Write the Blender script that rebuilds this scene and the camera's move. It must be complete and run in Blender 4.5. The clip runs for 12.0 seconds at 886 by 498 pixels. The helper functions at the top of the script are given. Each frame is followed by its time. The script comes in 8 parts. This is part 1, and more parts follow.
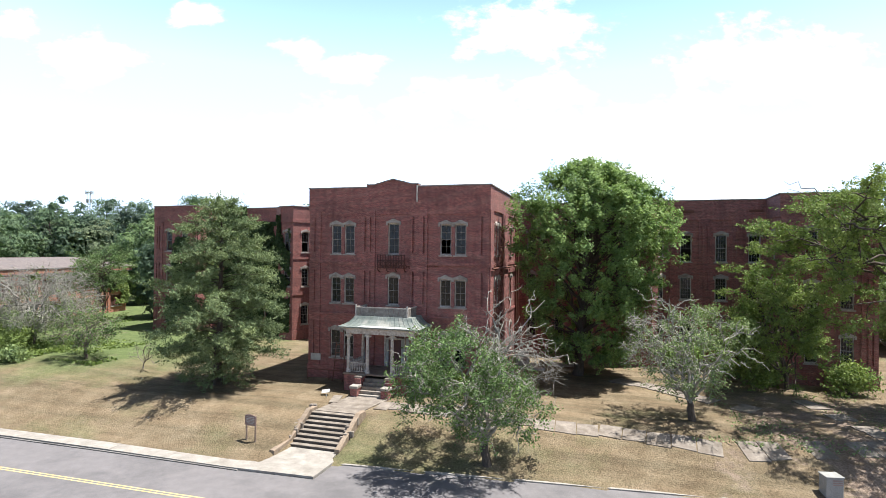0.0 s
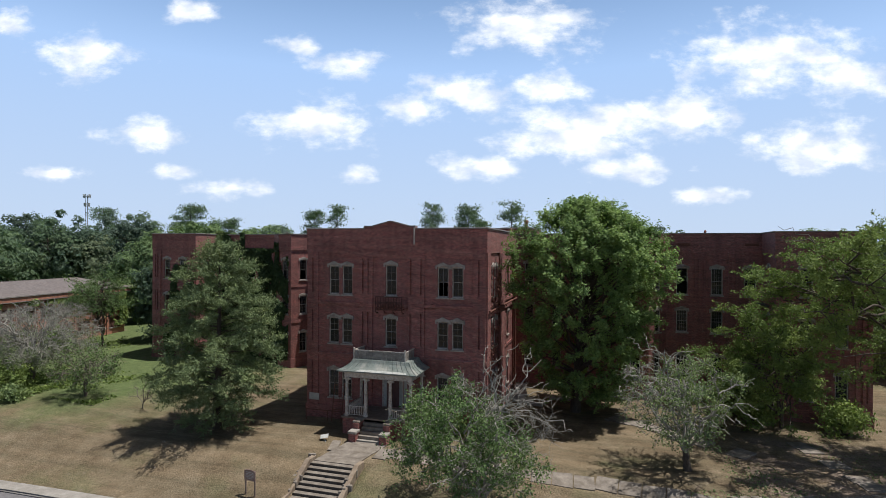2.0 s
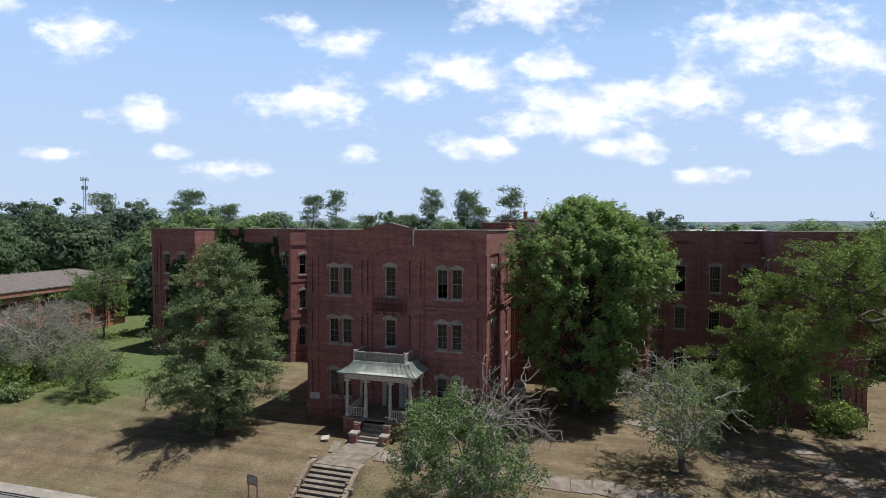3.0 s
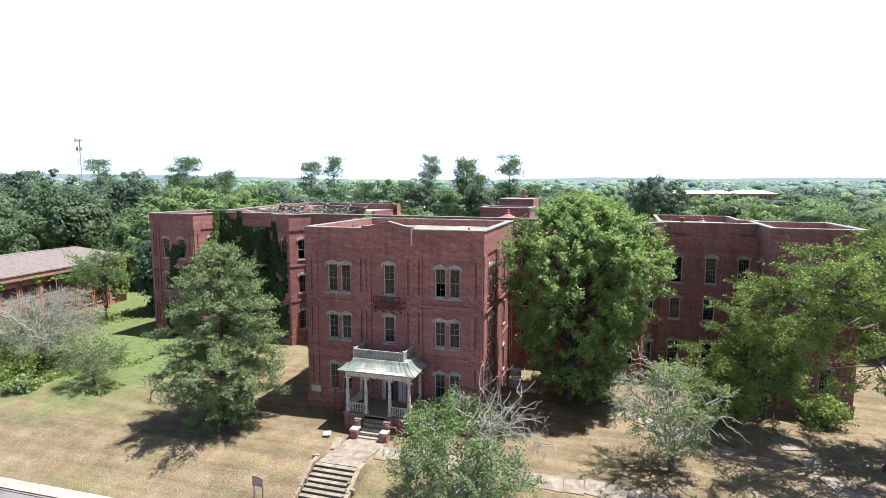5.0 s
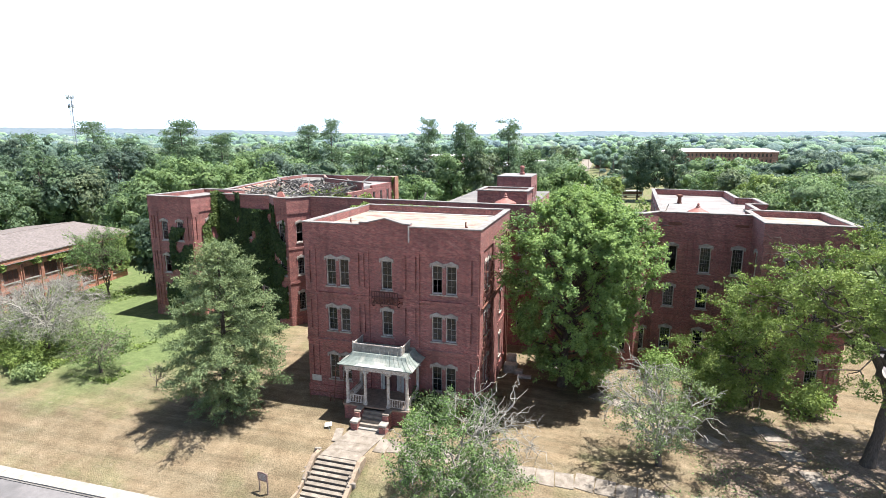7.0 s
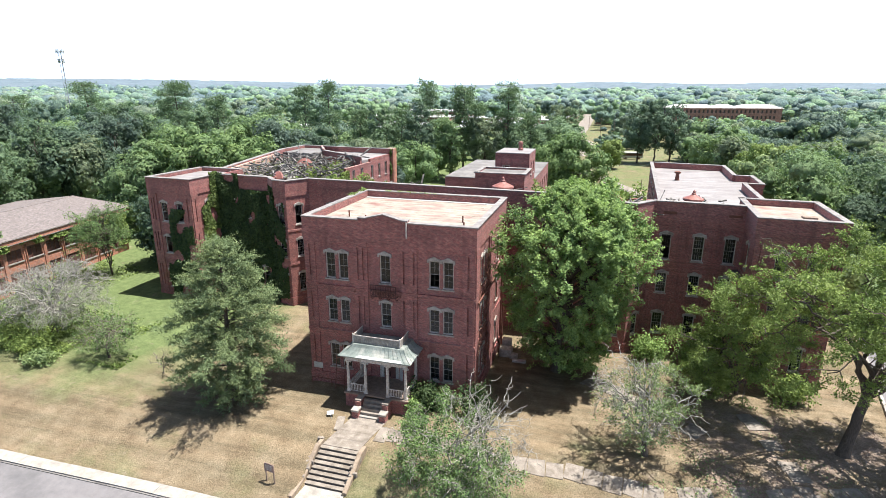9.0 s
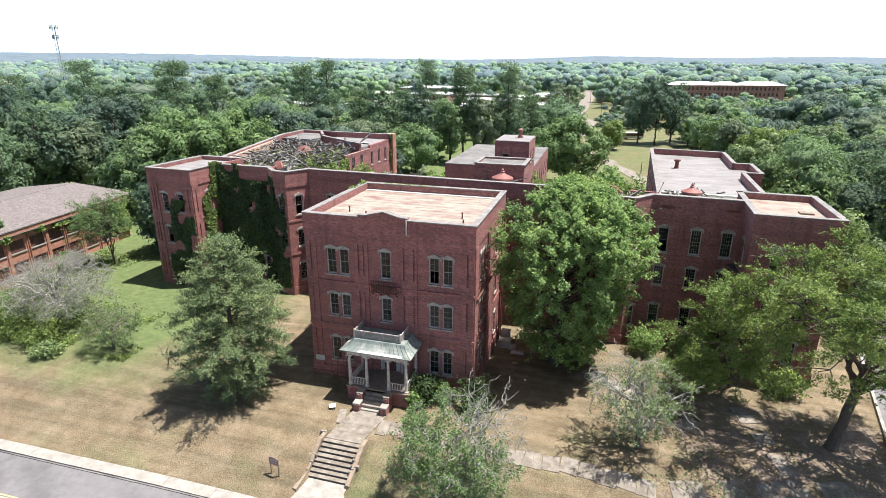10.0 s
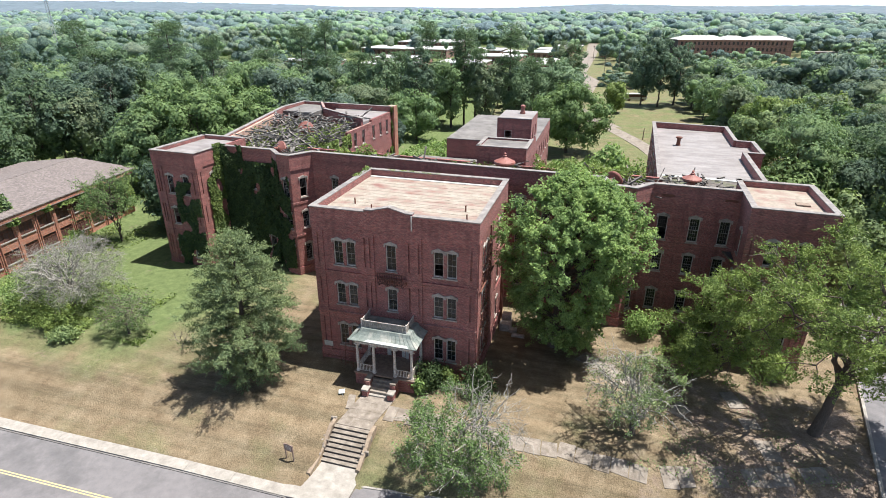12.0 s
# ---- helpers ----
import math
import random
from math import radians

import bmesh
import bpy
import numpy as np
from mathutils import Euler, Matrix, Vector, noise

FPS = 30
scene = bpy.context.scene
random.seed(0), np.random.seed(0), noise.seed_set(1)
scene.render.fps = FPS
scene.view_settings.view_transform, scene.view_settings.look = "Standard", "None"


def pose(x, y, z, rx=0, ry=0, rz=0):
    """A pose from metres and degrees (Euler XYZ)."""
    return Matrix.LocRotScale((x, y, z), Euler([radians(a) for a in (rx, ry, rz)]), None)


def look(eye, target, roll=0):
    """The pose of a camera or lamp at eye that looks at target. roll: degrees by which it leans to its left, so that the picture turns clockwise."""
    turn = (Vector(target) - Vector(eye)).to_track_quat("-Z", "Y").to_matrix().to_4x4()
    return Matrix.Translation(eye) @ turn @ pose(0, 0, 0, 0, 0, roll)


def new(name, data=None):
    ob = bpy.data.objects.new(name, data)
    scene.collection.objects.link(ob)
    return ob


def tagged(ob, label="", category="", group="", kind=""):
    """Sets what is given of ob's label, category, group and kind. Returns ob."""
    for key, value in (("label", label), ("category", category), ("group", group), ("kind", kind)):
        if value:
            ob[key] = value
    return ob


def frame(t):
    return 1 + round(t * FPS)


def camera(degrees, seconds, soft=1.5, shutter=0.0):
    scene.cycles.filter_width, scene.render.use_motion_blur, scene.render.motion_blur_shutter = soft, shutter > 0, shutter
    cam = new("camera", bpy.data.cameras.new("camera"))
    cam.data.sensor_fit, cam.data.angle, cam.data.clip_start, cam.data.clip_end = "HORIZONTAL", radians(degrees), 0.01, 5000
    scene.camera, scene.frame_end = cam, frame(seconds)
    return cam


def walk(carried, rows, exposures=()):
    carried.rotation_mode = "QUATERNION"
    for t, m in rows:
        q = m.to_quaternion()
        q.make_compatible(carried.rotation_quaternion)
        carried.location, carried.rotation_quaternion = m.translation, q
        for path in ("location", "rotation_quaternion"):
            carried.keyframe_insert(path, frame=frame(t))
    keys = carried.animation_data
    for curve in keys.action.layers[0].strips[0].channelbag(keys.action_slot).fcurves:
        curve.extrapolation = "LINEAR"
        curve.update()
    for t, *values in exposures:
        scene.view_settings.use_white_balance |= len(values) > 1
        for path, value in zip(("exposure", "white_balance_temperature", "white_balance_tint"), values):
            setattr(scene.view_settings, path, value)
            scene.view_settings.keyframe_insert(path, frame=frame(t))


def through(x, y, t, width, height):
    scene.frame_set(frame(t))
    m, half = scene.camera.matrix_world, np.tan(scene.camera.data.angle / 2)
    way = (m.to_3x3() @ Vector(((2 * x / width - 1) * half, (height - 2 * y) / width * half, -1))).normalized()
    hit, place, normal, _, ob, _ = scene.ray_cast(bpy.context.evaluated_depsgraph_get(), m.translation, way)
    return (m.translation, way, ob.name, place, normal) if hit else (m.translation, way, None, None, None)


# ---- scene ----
cam = camera(77.2, 12.0, soft=0.8)
# seconds, place in metres, then turn to the left, upward tilt and lean in degrees
PATH = [
    (0.0, 16.526, -43.006, 11.066, 16.68, 0.29, 0.65),
    (0.5, 16.591, -43.083, 12.034, 16.64, 0.18, 0.55),
    (1.0, 16.633, -43.141, 12.977, 16.60, 0.15, 0.47),
    (1.5, 16.659, -43.183, 13.899, 16.57, 0.25, 0.40),
    (2.0, 16.674, -43.211, 14.804, 16.53, -0.07, 0.35),
    (2.5, 16.682, -43.226, 15.697, 16.49, -0.99, 0.30),
    (3.0, 16.687, -43.230, 16.582, 16.45, -2.11, 0.26),
    (5.0, 16.739, -43.170, 20.098, 16.32, -6.59, 0.18),
    (5.5, 16.767, -43.145, 20.982, 16.29, -7.73, 0.17),
    (6.0, 16.801, -43.117, 21.873, 16.26, -8.91, 0.17),
    (6.5, 16.840, -43.089, 22.769, 16.23, -10.11, 0.18),
    (7.0, 16.884, -43.063, 23.673, 16.20, -11.31, 0.18),
    (9.0, 17.033, -42.990, 27.357, 16.10, -16.13, 0.22),
    (9.5, 17.044, -42.985, 28.292, 16.08, -17.36, 0.23),
    (10.0, 17.033, -42.988, 29.228, 16.06, -18.58, 0.24),
    (10.5, 16.993, -42.999, 30.164, 16.04, -19.80, 0.24),
    (11.0, 16.917, -43.020, 31.098, 16.02, -21.05, 0.24),
    (11.5, 16.797, -43.049, 32.026, 16.00, -22.20, 0.24),
    (12.0, 16.625, -43.089, 32.945, 15.99, -23.28, 0.23),
]
# seconds and stops
EXPOSURES = [(0.0, 1.03), (0.5, 0.78), (1.0, 0.53), (1.5, 0.10), (2.0, -0.07), (2.5, -0.10), (3.2, 0.02), (4.0, 0.58), (4.8, 1.12), (5.5, 1.39), (7.0, 1.40), (9.5, 1.18), (12.0, 0.98)]
walk(cam, [(t, pose(x, y, z, 90 + tilt, 0, turn) @ pose(0, 0, 0, 0, 0, lean)) for t, x, y, z, turn, tilt, lean in PATH],
     exposures=EXPOSURES)

# ---- world and light ----
SUN_WAY = Vector((0.33, 0.13, 1.0)).normalized()        # from the place towards the sun
sun = new("sun", bpy.data.lights.new("sun", "SUN"))
sun.data.energy, sun.data.angle, sun.data.color = 5.0, radians(0.53), (1.0, 0.97, 0.93)
sun.matrix_world = look((60, 20, 160), Vector((60, 20, 160)) - SUN_WAY)

world = bpy.data.worlds.new("sky")
scene.world = world
world.use_nodes = True
wn, wl = world.node_tree.nodes, world.node_tree.links
wn.clear()
sky = wn.new("ShaderNodeTexSky")
sky.sky_type, sky.sun_disc = "NISHITA", False
sky.sun_elevation = math.asin(SUN_WAY.z)
sky.sun_rotation = math.atan2(SUN_WAY.x, SUN_WAY.y)
sky.air_density, sky.dust_density, sky.ozone_density = 0.8, 2.0, 0.6

# Cumulus clouds: across, up, half width and half height on a plane ahead of the hill.
CLOUDS = [(.149, .401, .13, .055), (.587, .35, .17, .062), (.71, .31, .13, .04), (-.167, .33, .07, .024), (-.26, .36, .045, .022),
          (.057, .279, .12, .034), (-.045, .253, .07, .028), (.18, .289, .085, .03), (-.228, .223, .12, .045), (-.544, .203, .065, .034),
          (-.645, .345, .085, .04), (-.79, .40, .045, .03), (-.457, .422, .05, .022), (.29, .228, .2, .04), (.455, .248, .09, .045),
          (.22, .187, .14, .034), (.057, .147, .08, .026), (.343, .147, .09, .028), (.67, .187, .14, .045), (.475, .096, .06, .016),
          (-.483, .136, .045, .016), (-.70, .131, .06, .014), (-.157, .131, .035, .018), (-.39, .106, .08, .018)]
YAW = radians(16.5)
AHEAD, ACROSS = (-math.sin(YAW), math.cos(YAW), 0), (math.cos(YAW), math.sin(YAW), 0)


def wnode(kind, op=None, **values):
    n = wn.new(kind)
    if op:
        n.operation = op
    for key, value in values.items():
        n.inputs[int(key[1:])].default_value = value
    return n


def wjoin(a, b):
    wl.new(a, b)


coord = wn.new("ShaderNodeTexCoord")
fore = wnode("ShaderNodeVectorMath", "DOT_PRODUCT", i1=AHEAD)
side = wnode("ShaderNodeVectorMath", "DOT_PRODUCT", i1=ACROSS)
wjoin(coord.outputs["Generated"], fore.inputs[0])
wjoin(coord.outputs["Generated"], side.inputs[0])
split = wn.new("ShaderNodeSeparateXYZ")
wjoin(coord.outputs["Generated"], split.inputs[0])
safe = wnode("ShaderNodeMath", "MAXIMUM", i1=0.08)
wjoin(fore.outputs["Value"], safe.inputs[0])
u_div, v_div = wnode("ShaderNodeMath", "DIVIDE"), wnode("ShaderNodeMath", "DIVIDE")
wjoin(side.outputs["Value"], u_div.inputs[0])
wjoin(split.outputs["Z"], v_div.inputs[0])
wjoin(safe.outputs[0], u_div.inputs[1])
wjoin(safe.outputs[0], v_div.inputs[1])
flat = wn.new("ShaderNodeCombineXYZ")
wjoin(u_div.outputs[0], flat.inputs[0])
wjoin(v_div.outputs[0], flat.inputs[1])
most = None
for cu, cv, cw, ch in CLOUDS:
    away = wnode("ShaderNodeVectorMath", "SUBTRACT", i1=(cu, cv, 0))
    wide = wnode("ShaderNodeVectorMath", "MULTIPLY", i1=(1 / cw, 1 / ch, 0))
    far = wnode("ShaderNodeVectorMath", "LENGTH")
    wjoin(flat.outputs[0], away.inputs[0])
    wjoin(away.outputs[0], wide.inputs[0])
    wjoin(wide.outputs[0], far.inputs[0])
    if most is None:
        most = far.outputs["Value"]
    else:
        least = wnode("ShaderNodeMath", "MINIMUM")
        wjoin(most, least.inputs[0])
        wjoin(far.outputs["Value"], least.inputs[1])
        most = least.outputs[0]
puff = wnode("ShaderNodeTexNoise")
puff.inputs["Scale"].default_value, puff.inputs["Detail"].default_value, puff.inputs["Roughness"].default_value = 13, 8, 0.6
stretch = wnode("ShaderNodeVectorMath", "MULTIPLY", i1=(1.0, 1.7, 1.0))
wjoin(flat.outputs[0], stretch.inputs[0])
wjoin(stretch.outputs[0], puff.inputs["Vector"])
ragged = wnode("ShaderNodeMath", "MULTIPLY_ADD", i1=3.2, i2=-1.6)
wjoin(puff.outputs["Fac"], ragged.inputs[0])
body = wnode("ShaderNodeMath", "SUBTRACT")
wjoin(ragged.outputs[0], body.inputs[0])
wjoin(most, body.inputs[1])
cover = wn.new("ShaderNodeMapRange")
cover.inputs["From Min"].default_value, cover.inputs["From Max"].default_value = -1.2, -0.05
cover.interpolation_type = "SMOOTHSTEP"
wjoin(body.outputs[0], cover.inputs["Value"])
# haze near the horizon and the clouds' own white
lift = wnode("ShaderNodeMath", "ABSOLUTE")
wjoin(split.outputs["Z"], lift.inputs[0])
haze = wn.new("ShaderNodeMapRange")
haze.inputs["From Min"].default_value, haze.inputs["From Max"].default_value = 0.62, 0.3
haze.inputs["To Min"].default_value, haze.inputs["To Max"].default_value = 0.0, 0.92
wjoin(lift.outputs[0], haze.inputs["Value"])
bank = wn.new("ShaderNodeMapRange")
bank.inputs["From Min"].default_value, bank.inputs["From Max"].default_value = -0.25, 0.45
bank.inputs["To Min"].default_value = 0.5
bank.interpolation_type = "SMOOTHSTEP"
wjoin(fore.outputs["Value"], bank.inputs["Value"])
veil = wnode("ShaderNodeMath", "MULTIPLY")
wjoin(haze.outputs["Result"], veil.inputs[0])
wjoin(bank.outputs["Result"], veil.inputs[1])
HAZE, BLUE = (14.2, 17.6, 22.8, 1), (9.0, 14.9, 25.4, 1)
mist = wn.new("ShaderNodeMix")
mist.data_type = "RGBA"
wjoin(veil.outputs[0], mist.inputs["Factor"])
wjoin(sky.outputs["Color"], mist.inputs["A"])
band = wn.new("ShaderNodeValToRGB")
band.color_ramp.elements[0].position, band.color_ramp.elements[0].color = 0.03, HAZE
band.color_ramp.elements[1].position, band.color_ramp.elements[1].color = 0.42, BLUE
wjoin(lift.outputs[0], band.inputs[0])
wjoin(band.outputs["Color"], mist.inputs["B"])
billow = wnode("ShaderNodeTexNoise")
billow.inputs["Scale"].default_value, billow.inputs["Detail"].default_value = 16, 6
wjoin(stretch.outputs[0], billow.inputs["Vector"])
white = wn.new("ShaderNodeValToRGB")
white.color_ramp.elements[0].position, white.color_ramp.elements[0].color = 0.36, (19.0, 20.8, 24.0, 1)
white.color_ramp.elements[1].position, white.color_ramp.elements[1].color = 0.58, (30.0, 30.2, 30.4, 1)
wjoin(billow.outputs["Fac"], white.inputs[0])
thick = wnode("ShaderNodeMath", "MULTIPLY", i1=0.92)
wjoin(cover.outputs["Result"], thick.inputs[0])
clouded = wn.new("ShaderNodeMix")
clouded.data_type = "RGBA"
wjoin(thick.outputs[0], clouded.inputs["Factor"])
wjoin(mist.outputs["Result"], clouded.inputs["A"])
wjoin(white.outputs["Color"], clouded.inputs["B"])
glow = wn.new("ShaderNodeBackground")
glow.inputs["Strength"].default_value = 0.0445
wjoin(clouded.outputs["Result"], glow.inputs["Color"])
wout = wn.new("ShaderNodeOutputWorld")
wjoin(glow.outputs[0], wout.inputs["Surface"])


# ---- materials ----
def blank(name):
    m = bpy.data.materials.new(name)
    m.use_nodes = True
    t = m.node_tree
    return m, t, t.nodes["Principled BSDF"]


def ramp_node(t, stops):
    r = t.nodes.new("ShaderNodeValToRGB")
    e = r.color_ramp.elements
    while len(e) < len(stops):
        e.new(0.5)
    for k, (p, c) in zip(e, stops):
        k.position, k.color = p, (*c, 1)
    return r


def noise_node(t, scale, detail=6, rough=0.6, vector=None):
    n = t.nodes.new("ShaderNodeTexNoise")
    n.inputs["Scale"].default_value, n.inputs["Detail"].default_value, n.inputs["Roughness"].default_value = scale, detail, rough
    if vector is not None:
        t.links.new(vector, n.inputs["Vector"])
    return n


def mix_node(t, factor, a, b, kind="MIX"):
    n = t.nodes.new("ShaderNodeMix")
    n.data_type, n.blend_type = "RGBA", kind
    for key, value in (("Factor", factor), ("A", a), ("B", b)):
        s = n.inputs[key] if key == "Factor" else [i for i in n.inputs if i.name == key and i.type == "RGBA"][0]
        if hasattr(value, "is_linked"):
            t.links.new(value, s)
        else:
            s.default_value = value if key == "Factor" else (*value, 1)
    return [o for o in n.outputs if o.type == "RGBA"][0]


def place(t, scale=(1, 1, 1)):
    """World-like coordinates in metres, stretched."""
    g = t.nodes.new("ShaderNodeNewGeometry")
    m = t.nodes.new("ShaderNodeMapping")
    m.inputs["Scale"].default_value = scale
    t.links.new(g.outputs["Position"], m.inputs["Vector"])
    return m.outputs[0]


def bumped(t, shader, height, strength, distance):
    b = t.nodes.new("ShaderNodeBump")
    b.inputs["Strength"].default_value, b.inputs["Distance"].default_value = strength, distance
    t.links.new(height, b.inputs["Height"])
    t.links.new(b.outputs[0], shader.inputs["Normal"])


def surface(name, dark, light, scale=2.0, rough=0.8, fine=25.0, bump=0.4, stain=None, stain_scale=0.35, stretch=(1, 1, 1), metal=0.0, stain_amount=0.7):
    """A plain worn surface: two tones at one scale, fine grain, and stains at a larger scale."""
    m, t, s = blank(name)
    v = place(t, stretch)
    a = noise_node(t, scale, 8, 0.65, v)
    c = ramp_node(t, [(0.32, dark), (0.68, light)])
    t.links.new(a.outputs["Fac"], c.inputs[0])
    f = noise_node(t, fine, 4, 0.7, v)
    grain = ramp_node(t, [(0.3, (0.78, 0.78, 0.78)), (0.7, (1.12, 1.12, 1.12))])
    t.links.new(f.outputs["Fac"], grain.inputs[0])
    col = mix_node(t, 1.0, c.outputs[0], grain.outputs[0], "MULTIPLY")
    if stain:
        b = noise_node(t, stain_scale, 7, 0.7, v)
        k = ramp_node(t, [(0.48, (0, 0, 0)), (0.66, (stain_amount,) * 3)])
        t.links.new(b.outputs["Fac"], k.inputs[0])
        col = mix_node(t, k.outputs[0], col, stain)
    t.links.new(col, s.inputs["Base Color"])
    s.inputs["Roughness"].default_value, s.inputs["Metallic"].default_value = rough, metal
    if bump:
        bumped(t, s, f.outputs["Fac"], bump, 0.02)
    return m


def brick_material(name, one, two, mortar, soot):
    m, t, s = blank(name)
    g = t.nodes.new("ShaderNodeNewGeometry")
    sep = t.nodes.new("ShaderNodeSeparateXYZ")
    t.links.new(g.outputs["Position"], sep.inputs[0])
    add = t.nodes.new("ShaderNodeMath")
    t.links.new(sep.outputs["X"], add.inputs[0])
    t.links.new(sep.outputs["Y"], add.inputs[1])
    comb = t.nodes.new("ShaderNodeCombineXYZ")
    t.links.new(add.outputs[0], comb.inputs[0])
    t.links.new(sep.outputs["Z"], comb.inputs[1])
    br = t.nodes.new("ShaderNodeTexBrick")
    t.links.new(comb.outputs[0], br.inputs["Vector"])
    br.inputs["Color1"].default_value, br.inputs["Color2"].default_value, br.inputs["Mortar"].default_value = (*one, 1), (*two, 1), (*mortar, 1)
    br.inputs["Scale"].default_value = 1.0
    br.inputs["Brick Width"].default_value, br.inputs["Row Height"].default_value = 0.215, 0.075
    br.inputs["Mortar Size"].default_value, br.inputs["Bias"].default_value = 0.009, 0.0
    rows = t.nodes.new("ShaderNodeMapping")
    rows.inputs["Scale"].default_value = (0.12, 0.12, 1.4)
    t.links.new(g.outputs["Position"], rows.inputs["Vector"])
    course = noise_node(t, 1.0, 6, 0.65, rows.outputs[0])
    tone = ramp_node(t, [(0.3, (0.72, 0.72, 0.72)), (0.7, (1.25, 1.22, 1.2))])
    t.links.new(course.outputs["Fac"], tone.inputs[0])
    col = mix_node(t, 1.0, br.outputs["Color"], tone.outputs[0], "MULTIPLY")
    close = t.nodes.new("ShaderNodeMapping")
    close.inputs["Scale"].default_value = (4.0, 4.0, 12.0)
    t.links.new(g.outputs["Position"], close.inputs["Vector"])
    speck = noise_node(t, 1.0, 5, 0.75, close.outputs[0])
    tone2 = ramp_node(t, [(0.32, (0.52, 0.52, 0.54)), (0.5, (0.95, 0.95, 0.95)), (0.68, (1.58, 1.47, 1.38))])
    t.links.new(speck.outputs["Fac"], tone2.inputs[0])
    col = mix_node(t, 1.0, col, tone2.outputs[0], "MULTIPLY")
    drip = t.nodes.new("ShaderNodeMapping")
    drip.inputs["Scale"].default_value = (0.9, 0.9, 0.12)
    t.links.new(g.outputs["Position"], drip.inputs["Vector"])
    run = noise_node(t, 1.0, 7, 0.7, drip.outputs[0])
    k = ramp_node(t, [(0.5, (0, 0, 0)), (0.72, (0.7, 0.7, 0.7))])
    t.links.new(run.outputs["Fac"], k.inputs[0])
    col = mix_node(t, k.outputs[0], col, soot)
    bloom = noise_node(t, 0.5, 8, 0.75, g.outputs["Position"])
    k2 = ramp_node(t, [(0.58, (0, 0, 0)), (0.8, (0.22, 0.22, 0.22))])
    t.links.new(bloom.outputs["Fac"], k2.inputs[0])
    col = mix_node(t, k2.outputs[0], col, (0.34, 0.2, 0.17))
    t.links.new(col, s.inputs["Base Color"])
    s.inputs["Roughness"].default_value = 0.85
    bumped(t, s, br.outputs["Fac"], -0.4, 0.01)
    return m


def leaf_material(name, low, high, through=0.35, canopy=0.0):
    m, t, s = blank(name)
    g = t.nodes.new("ShaderNodeNewGeometry")
    c = ramp_node(t, [(0.0, low), (0.55, tuple((a + b) / 2 for a, b in zip(low, high))), (1.0, high)])
    t.links.new(g.outputs["Random Per Island"], c.inputs[0])
    patch = noise_node(t, 0.55, 3, 0.6, g.outputs["Position"])
    tone = ramp_node(t, [(0.3, (0.72, 0.78, 0.8)), (0.7, (1.25, 1.18, 1.05))])
    t.links.new(patch.outputs["Fac"], tone.inputs[0])
    col = mix_node(t, 1.0, c.outputs[0], tone.outputs[0], "MULTIPLY")
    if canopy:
        # sprays of leaves on a far crown; the shade between them is in the colour
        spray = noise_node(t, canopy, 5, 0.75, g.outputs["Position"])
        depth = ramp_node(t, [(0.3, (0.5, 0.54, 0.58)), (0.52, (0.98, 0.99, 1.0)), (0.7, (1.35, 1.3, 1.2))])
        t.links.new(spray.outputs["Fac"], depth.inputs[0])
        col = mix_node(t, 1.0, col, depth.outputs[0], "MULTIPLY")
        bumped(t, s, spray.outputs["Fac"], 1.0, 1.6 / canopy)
    t.links.new(col, s.inputs["Base Color"])
    s.inputs["Roughness"].default_value = 0.65
    s.inputs["Specular IOR Level"].default_value = 0.18
    tr = t.nodes.new("ShaderNodeBsdfTranslucent")
    bright = mix_node(t, 1.0, col, (1.08, 1.18, 0.85), "MULTIPLY")
    t.links.new(bright, tr.inputs["Color"])
    mx = t.nodes.new("ShaderNodeMixShader")
    mx.inputs[0].default_value = through
    t.links.new(s.outputs[0], mx.inputs[1])
    t.links.new(tr.outputs[0], mx.inputs[2])
    t.links.new(mx.outputs[0], t.nodes["Material Output"].inputs["Surface"])
    return m


